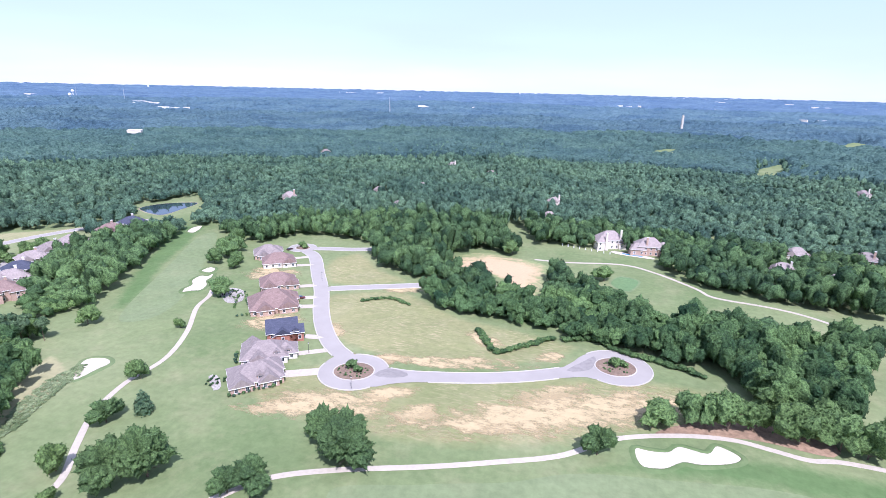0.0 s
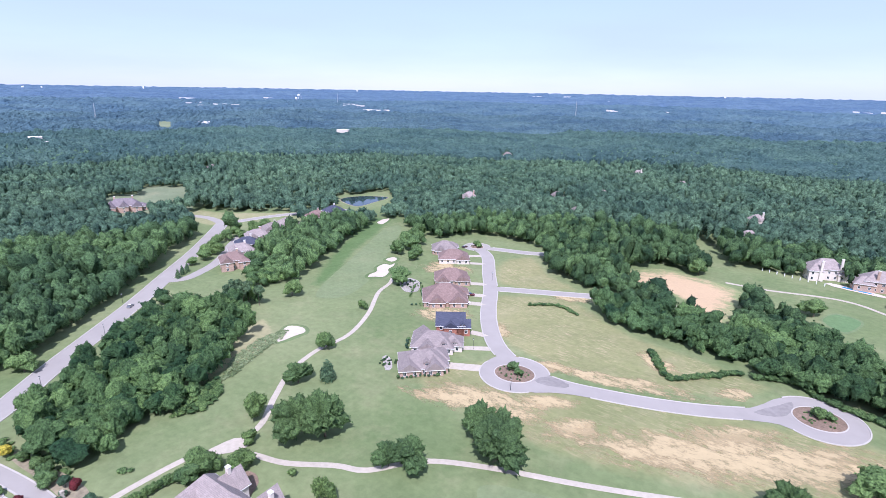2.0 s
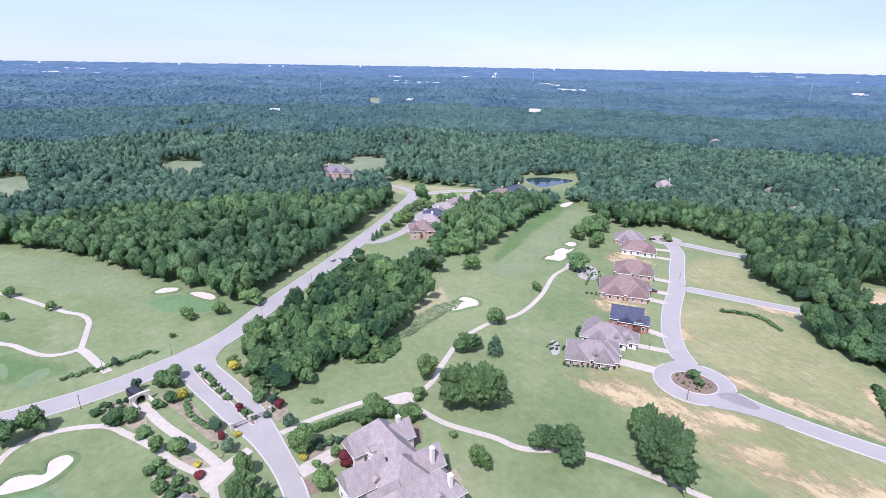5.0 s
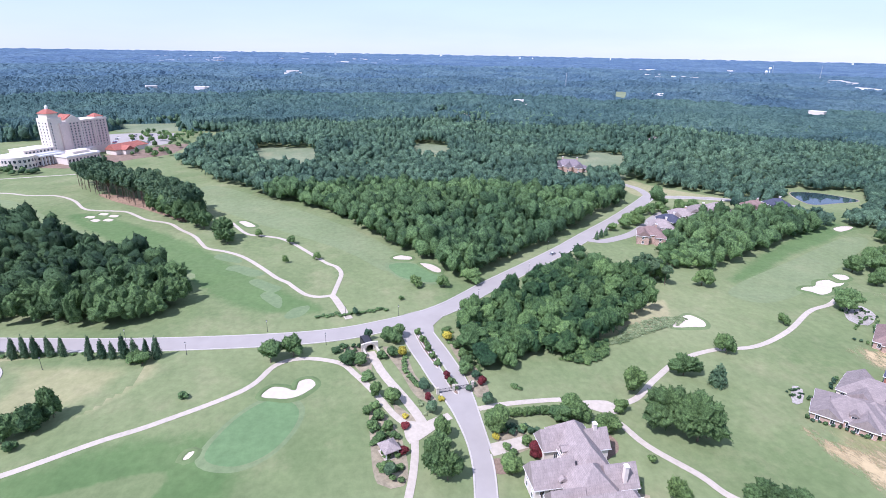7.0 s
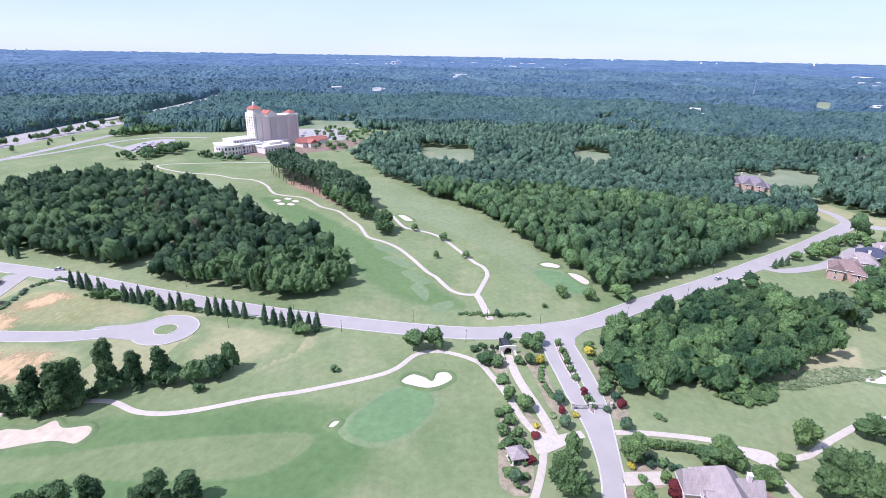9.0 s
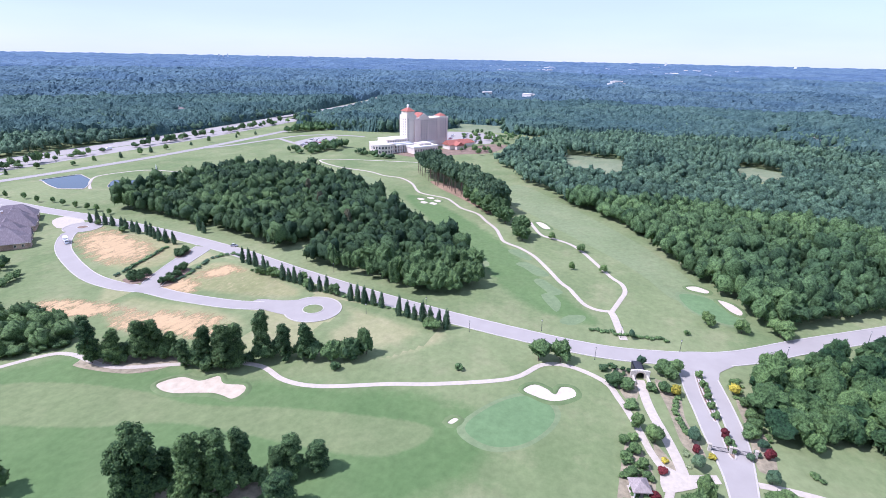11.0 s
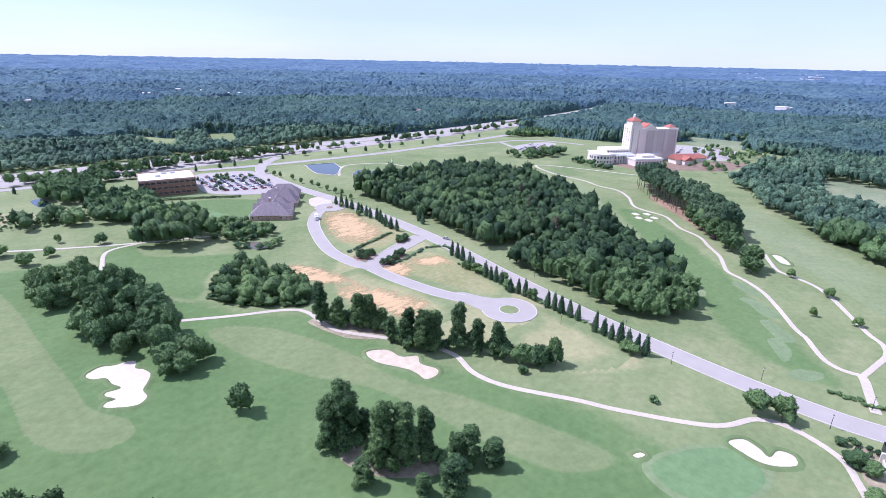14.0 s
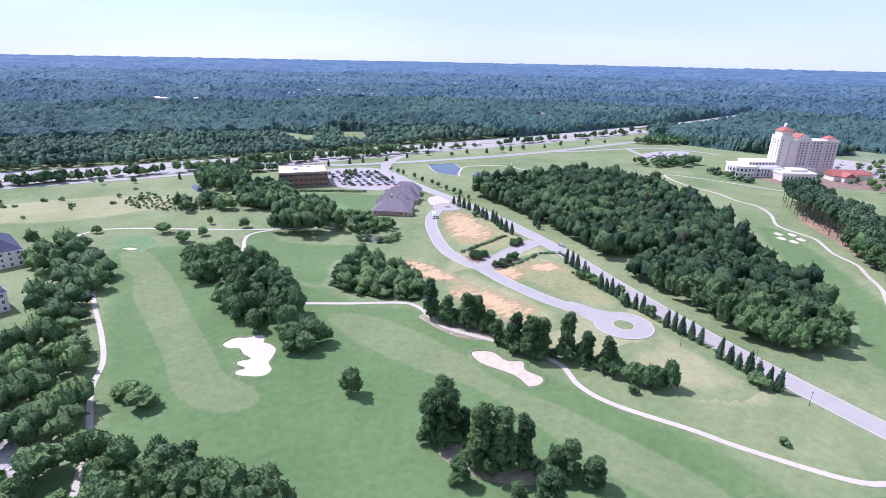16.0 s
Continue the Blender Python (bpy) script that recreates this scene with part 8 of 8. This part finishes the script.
# Homes among the trees
building("mansion", -496, 222, 62, [(0, 0, 24, 12, 6, 5.6, "hip"), (-10, -5, 7.5, 10, 5.4, 4.6, "gabley"), (10, -5, 7.5, 10, 5.2, 4.2, "gabley"), (0, -6, 7, 7, 5.6, 4.4, "gabley"), (14, 2, 8, 9, 3.6, 3, "hip")], M_BRICKT, M_ROOFL, "large tan brick mansion with steep mauve-brown gables", "house", floors=2, gap=3.8, chimneys=((-7, 2, 13), (7, 2, 13)))
polysheet("mansion_forecourt", [(-484, 205), (-476, 232), (-484, 238), (-493, 206)], M_CONC, 0.07, "pale paved forecourt of the mansion", "driveway")
building("house", 19, 398, 200, [(0, 0, 18, 12, 7, 5.5, "hip"), (8, 5, 8, 9, 6.5, 4.5, "hip"), (-9, 3, 8, 8, 4.5, 4, "hip")], M_STUCCO, M_ROOFT, "pale stucco house with steep hipped roof and white balconies", floors=2, chimneys=((-6, 6, 14), (6, 9.8, 13)), group="houses by the golf course")
building("house", 46, 390, 190, [(0, 0, 18, 12, 6.5, 5.5, "hip"), (-9, 2, 9, 9, 5.5, 4.2, "hip"), (9, 3, 10, 8, 4.5, 4, "hip")], M_BRICKT, M_ROOFT, "tan brick house with hipped roof beside a pool", floors=2, chimneys=((3, 5, 13),), group="houses by the golf course")
polysheet("pool_terrace", [(22, 387), (46, 381), (48, 376), (24, 381)], M_PINKST, 0.06, "pink paved pool terrace", "terrace")
polysheet("swimming_pool", [(29, 384), (42, 380.6), (42, 378.6), (29, 381.5)], plain("pool_water", (0.05, 0.3, 0.5), 0.05, 0.1, 1), 0.085, "bright blue swimming pool", "pool")
for k in range(9):
    p = part("post", boxes((-0.25, 0.25, -0.25, 0.25, -0.1, 1.7)), M_WHITE)
    p.name = "fence_post"
    p.matrix_basis = pose(-14 + k * 4.2, 389 - k * 1.4 + (k > 5) * 0.5, 0)
    tagged(p, "white stone garden fence pillar", "fence post", "garden fence pillars")
for n, (x, y, a, wall, roof) in enumerate(((-30, 458, 210, M_STUCCO, M_ROOFT), (-31, 526, 230, M_STUCCO, M_ROOFT), (144, 406, 170, M_STUCCO, M_ROOFT), (123, 363, 160, M_STUCCO, M_ROOFT), (150, 350, 150, M_BRICKT, M_ROOFT), (186, 408, 160, M_BRICKT, M_ROOFG), (-121, 675, 200, M_STUCCO, M_ROOFT), (-166, 455, 200, M_STUCCO, M_ROOFG), (-210, 514, 210, M_BRICKT, M_ROOFG), (-280, 455, 220, M_BRICKT, M_ROOFT), (-176, 555, 200, M_STUCCO, M_ROOFT), (-188, 734, 190, M_STUCCO, M_ROOFT), (-860, 150, 80, M_STUCCO, M_ROOFB), (-900, 210, 75, M_STUCCO, M_ROOFG), (-640, 400, 60, M_STUCCO, M_ROOFG), (300, 700, 190, M_STUCCO, M_ROOFG), (-420, 800, 200, M_STUCCO, M_ROOFG), (-600, -780, 140, M_STUCCO, M_ROOFG), (-480, -860, 150, M_STUCCO, M_ROOFG), (-760, -820, 130, M_STUCCO, M_ROOFG), (-330, -900, 150, M_STUCCO, M_ROOFG))):
    building("house", x, y, a, [(0, 0, 13, 9.5, 5.6, 4.6, "hip"), (4, 3.4, 6, 6, 5.2, 3.8, "gabley"), (-7, 1, 6, 6.5, 3.6, 3, "hip")], wall, roof, "house half hidden among the trees", floors=2, gap=6.5, chimneys=((-4, 3, 12),) if n % 2 else (), group="houses in the woods")
for n, (x, y, a, roof) in enumerate(((-287, 187, 62, M_ROOFB), (-300, 202, 60, M_ROOFT), (-310, 214, 60, M_ROOFN), (-322, 231, 66, M_ROOFT), (-329, 250, 68, M_ROOFG), (-333, 268, 72, M_ROOFT), (-335, 300, 78, M_ROOFB), (-338, 322, 80, M_ROOFN))):
    building("villa", x, y, a, [(0, 0, 15, 11, 6, 4.2, "hip"), (-4, -5, 7, 6, 5.6, 3.4, "gabley"), (6, -3, 6, 8, 5, 3, "hip")], M_STUCCO if n % 3 else M_BRICKT, roof, "cream villa with hipped roof in a close-set row", "villa", floors=2, gap=4.6, chimneys=((3, 2, 11),), group="villa row")
for n, (x, y, a, w) in enumerate(((57, -364, 104, 34), (68, -392, 95, 22), (57, -292, 110, 20))):
    building("apartment_house", x, y, a, [(0, 0, w, 15, 9, 5.5, "hip"), (-w / 4, -6, 8, 8, 8.6, 5, "gabley"), (w / 4, -6, 8, 8, 8.6, 5, "gabley")], M_STUCCO, M_ROOFN, "pale three-storey house with dark blue-grey roof", "apartment house", floors=3, group="houses by the fairway", dormers=((0, -7.2, 9, 0),))
ribbon("stone_edging", [(31, -156), (35.4, -173), (40, -190)], 0.9, M_CONC, 0.07, "pale stone edging of a gravel yard", "path", keep=0)
polysheet("gravel_yard", [(40.6, -190), (36, -173), (31.6, -156), (44, -148), (64, -160), (62, -192)], M_GRAVEL, 0.045, "brown gravel yard behind the trees", "yard")


# Lamps, towers and far marks
def street_lamp():
    root = new("street_lamp")
    bm = bmesh.new()
    tube(bm, (0, 0, -0.2), (0, 0, 4.6), 0.09, 0.06, 8)
    tube(bm, (0, 0, 0), (0, 0, 0.5), 0.18, 0.12, 8)
    part("pole", bm, M_DARK, root)
    bm = bmesh.new()
    tube(bm, (0, 0, 4.6), (0, 0, 5.15), 0.13, 0.24, 8)
    part("lantern", bm, M_WHITE, root)
    bm = bmesh.new()
    tube(bm, (0, 0, 5.15), (0, 0, 5.4), 0.3, 0.04, 8)
    part("cap", bm, M_DARK, root)
    return root


LAMP = street_lamp()
for x, y in ((-191, -62), (-204.5, -34), (-205, -88), (-210, 21), (-190, -10), (-224, -150), (-209, -170), (-221, 60), (-250, 95), (-282, 118), (-212, -2), (-188, -110), (-142, 222), (-108, 183), (-79, 163), (-145, 265)):
    tagged(copy_thing(LAMP, pose(x, y, 0)), "slim dark street lamp with pale lantern", "street lamp", "street lamps")
for o in (*LAMP.children_recursive, LAMP, *CAR.children_recursive, CAR):
    bpy.data.objects.remove(o)


def mast(x, y, h):
    root = new("radio_mast")
    z = float(rise(x, y))
    root.matrix_basis = pose(x, y, z)
    for k in range(3):
        a = k * 2.094
        bm = bmesh.new()
        tube(bm, (2.2 * math.cos(a), 2.2 * math.sin(a), -1), (0.4 * math.cos(a), 0.4 * math.sin(a), h), 0.35, 0.25, 5)
        part("leg", bm, M_STEEL, root)
    part("brace", boxes(*[(-1.4 * (1 - k / 14), 1.4 * (1 - k / 14), -0.2, 0.2, h * k / 14, h * k / 14 + 0.5) for k in range(1, 13)]), M_STEEL, root)
    tagged(root, "pale lattice radio mast above the woods", "mast", "radio masts")


def water_tower(x, y, h):
    root = new("water_tower")
    root.matrix_basis = pose(x, y, float(rise(x, y)))
    bm = bmesh.new()
    tube(bm, (0, 0, -1), (0, 0, h * 0.75), 2.2, 1.6, 10)
    part("stem", bm, M_WHITE, root)
    bm = bmesh.new()
    bmesh.ops.create_uvsphere(bm, u_segments=16, v_segments=10, radius=h * 0.17)
    bmesh.ops.translate(bm, vec=(0, 0, h * 0.85), verts=bm.verts)
    part("tank", bm, M_WHITE, root)
    tagged(root, "white water tower above the woods", "water tower", "water towers")
mast(-697, 1812, 62)
mast(-1777, 1749, 60)
mast(-2031, 1764, 55)
mast(-1543, 655, 48)
water_tower(-2239, 1929, 38)
water_tower(-1990, 1700, 36)
bm = boxes((-2.6, 2.6, -2.6, 2.6, -1, 40), (-1.8, 1.8, -1.8, 1.8, 40, 44))
far_block = part("silo_tower", bm, M_STONE)
far_block.matrix_basis = pose(238, 1663, float(rise(238, 1663)), 0, 0, 20)
tagged(far_block, "pale square tower above the far woods", "tower")


def shed(x, y, w, d, h, turn, mat=M_WHITE):
    """A far flat-roofed commercial building."""
    root = new("warehouse")
    root.matrix_basis = pose(x, y, float(rise(x, y)) + 10, 0, 0, turn)
    part("wall", boxes((-w / 2, w / 2, -d / 2, d / 2, -14, h)), mat, root)
    part("roof", boxes((-w / 2 - 0.4, w / 2 + 0.4, -d / 2 - 0.4, d / 2 + 0.4, h, h + 0.8)), M_FLATROOF, root)
    tagged(root, "far pale flat-roofed commercial building among trees", "warehouse", "far commercial buildings")


sr = random.Random(12)
for x, y, n, spread in ((-1539, 1618, 3, 40), (-1985, 1475, 3, 60), (706, 2114, 2, 40), (792, 4500, 6, 260), (917, 3761, 6, 200), (-1648, 3721, 6, 200), (-3065, -732, 7, 180), (-2035, -156, 3, 50), (-3113, -25, 5, 120), (-2988, 240, 5, 140), (-1965, 1224, 9, 110), (-1581, 1640, 3, 40), (-2172, 1578, 5, 110), (-1109, 373, 1, 5), (-1459, -742, 2, 30),
                        (-3044, -736, 6, 160), (-1122, -1291, 3, 60), (-496, -1379, 3, 80), (-162, -1332, 3, 80), (-580, -1451, 3, 90), (-1476, -758, 3, 30), (1250, 3300, 5, 200), (-950, 3300, 3, 200), (300, 2900, 4, 300), (-500, 2300, 3, 300),
                        (-3640, -900, 9, 200), (-3382, -639, 3, 60), (-3520, -270, 4, 90), (-4000, -40, 3, 70), (-3600, 250, 5, 150), (-2224, -172, 3, 40), (-1409, -321, 2, 20), (-1399, -418, 1, 5), (-2072, 1285, 8, 110), (-2469, 1479, 3, 50), (-2450, 1790, 5, 90),
                        (-1690, 1735, 4, 45), (-1017, 341, 1, 5), (-1232, 777, 2, 20), (-1349, 1516, 3, 40), (-888, 876, 1, 6), (-490, -1349, 2, 25), (-613, -1300, 3, 30), (-1330, -1650, 3, 60), (-727, -1221, 2, 20)):
    d = math.hypot(x, y)
    for k in range(n):
        t = sr.uniform(-spread, spread)
        shed(x + t * y / d + sr.uniform(-20, 20), y - t * x / d + sr.uniform(-20, 20), sr.uniform(8, 26) * (1 + d / 5000), sr.uniform(10, 20), sr.uniform(2.5, 7.5), math.degrees(math.atan2(-x, y)) + sr.uniform(-20, 20), sr.choice((M_WHITE, M_STUCCO, M_FLATROOF)))
for k in range(26):
    a, d = radians(sr.uniform(-18, 180)), sr.uniform(4300, 4700)
    if 60 < math.degrees(a) < 80 or sr.random() < 0.35:
        x, y = -math.sin(a) * d, math.cos(a) * d
        shed(x, y, sr.uniform(8, 16), 12, sr.uniform(8, 22), math.degrees(a))
polysheet("far_field", [(-383, -717), (-355, -781), (-324, -725), (-299, -752), (-330, -715)], M_GREEN, 0.1, "bright green far field between woods", "field")
for t in SPARE:
    for o in (*t.children_recursive, t):
        bpy.data.objects.remove(o)
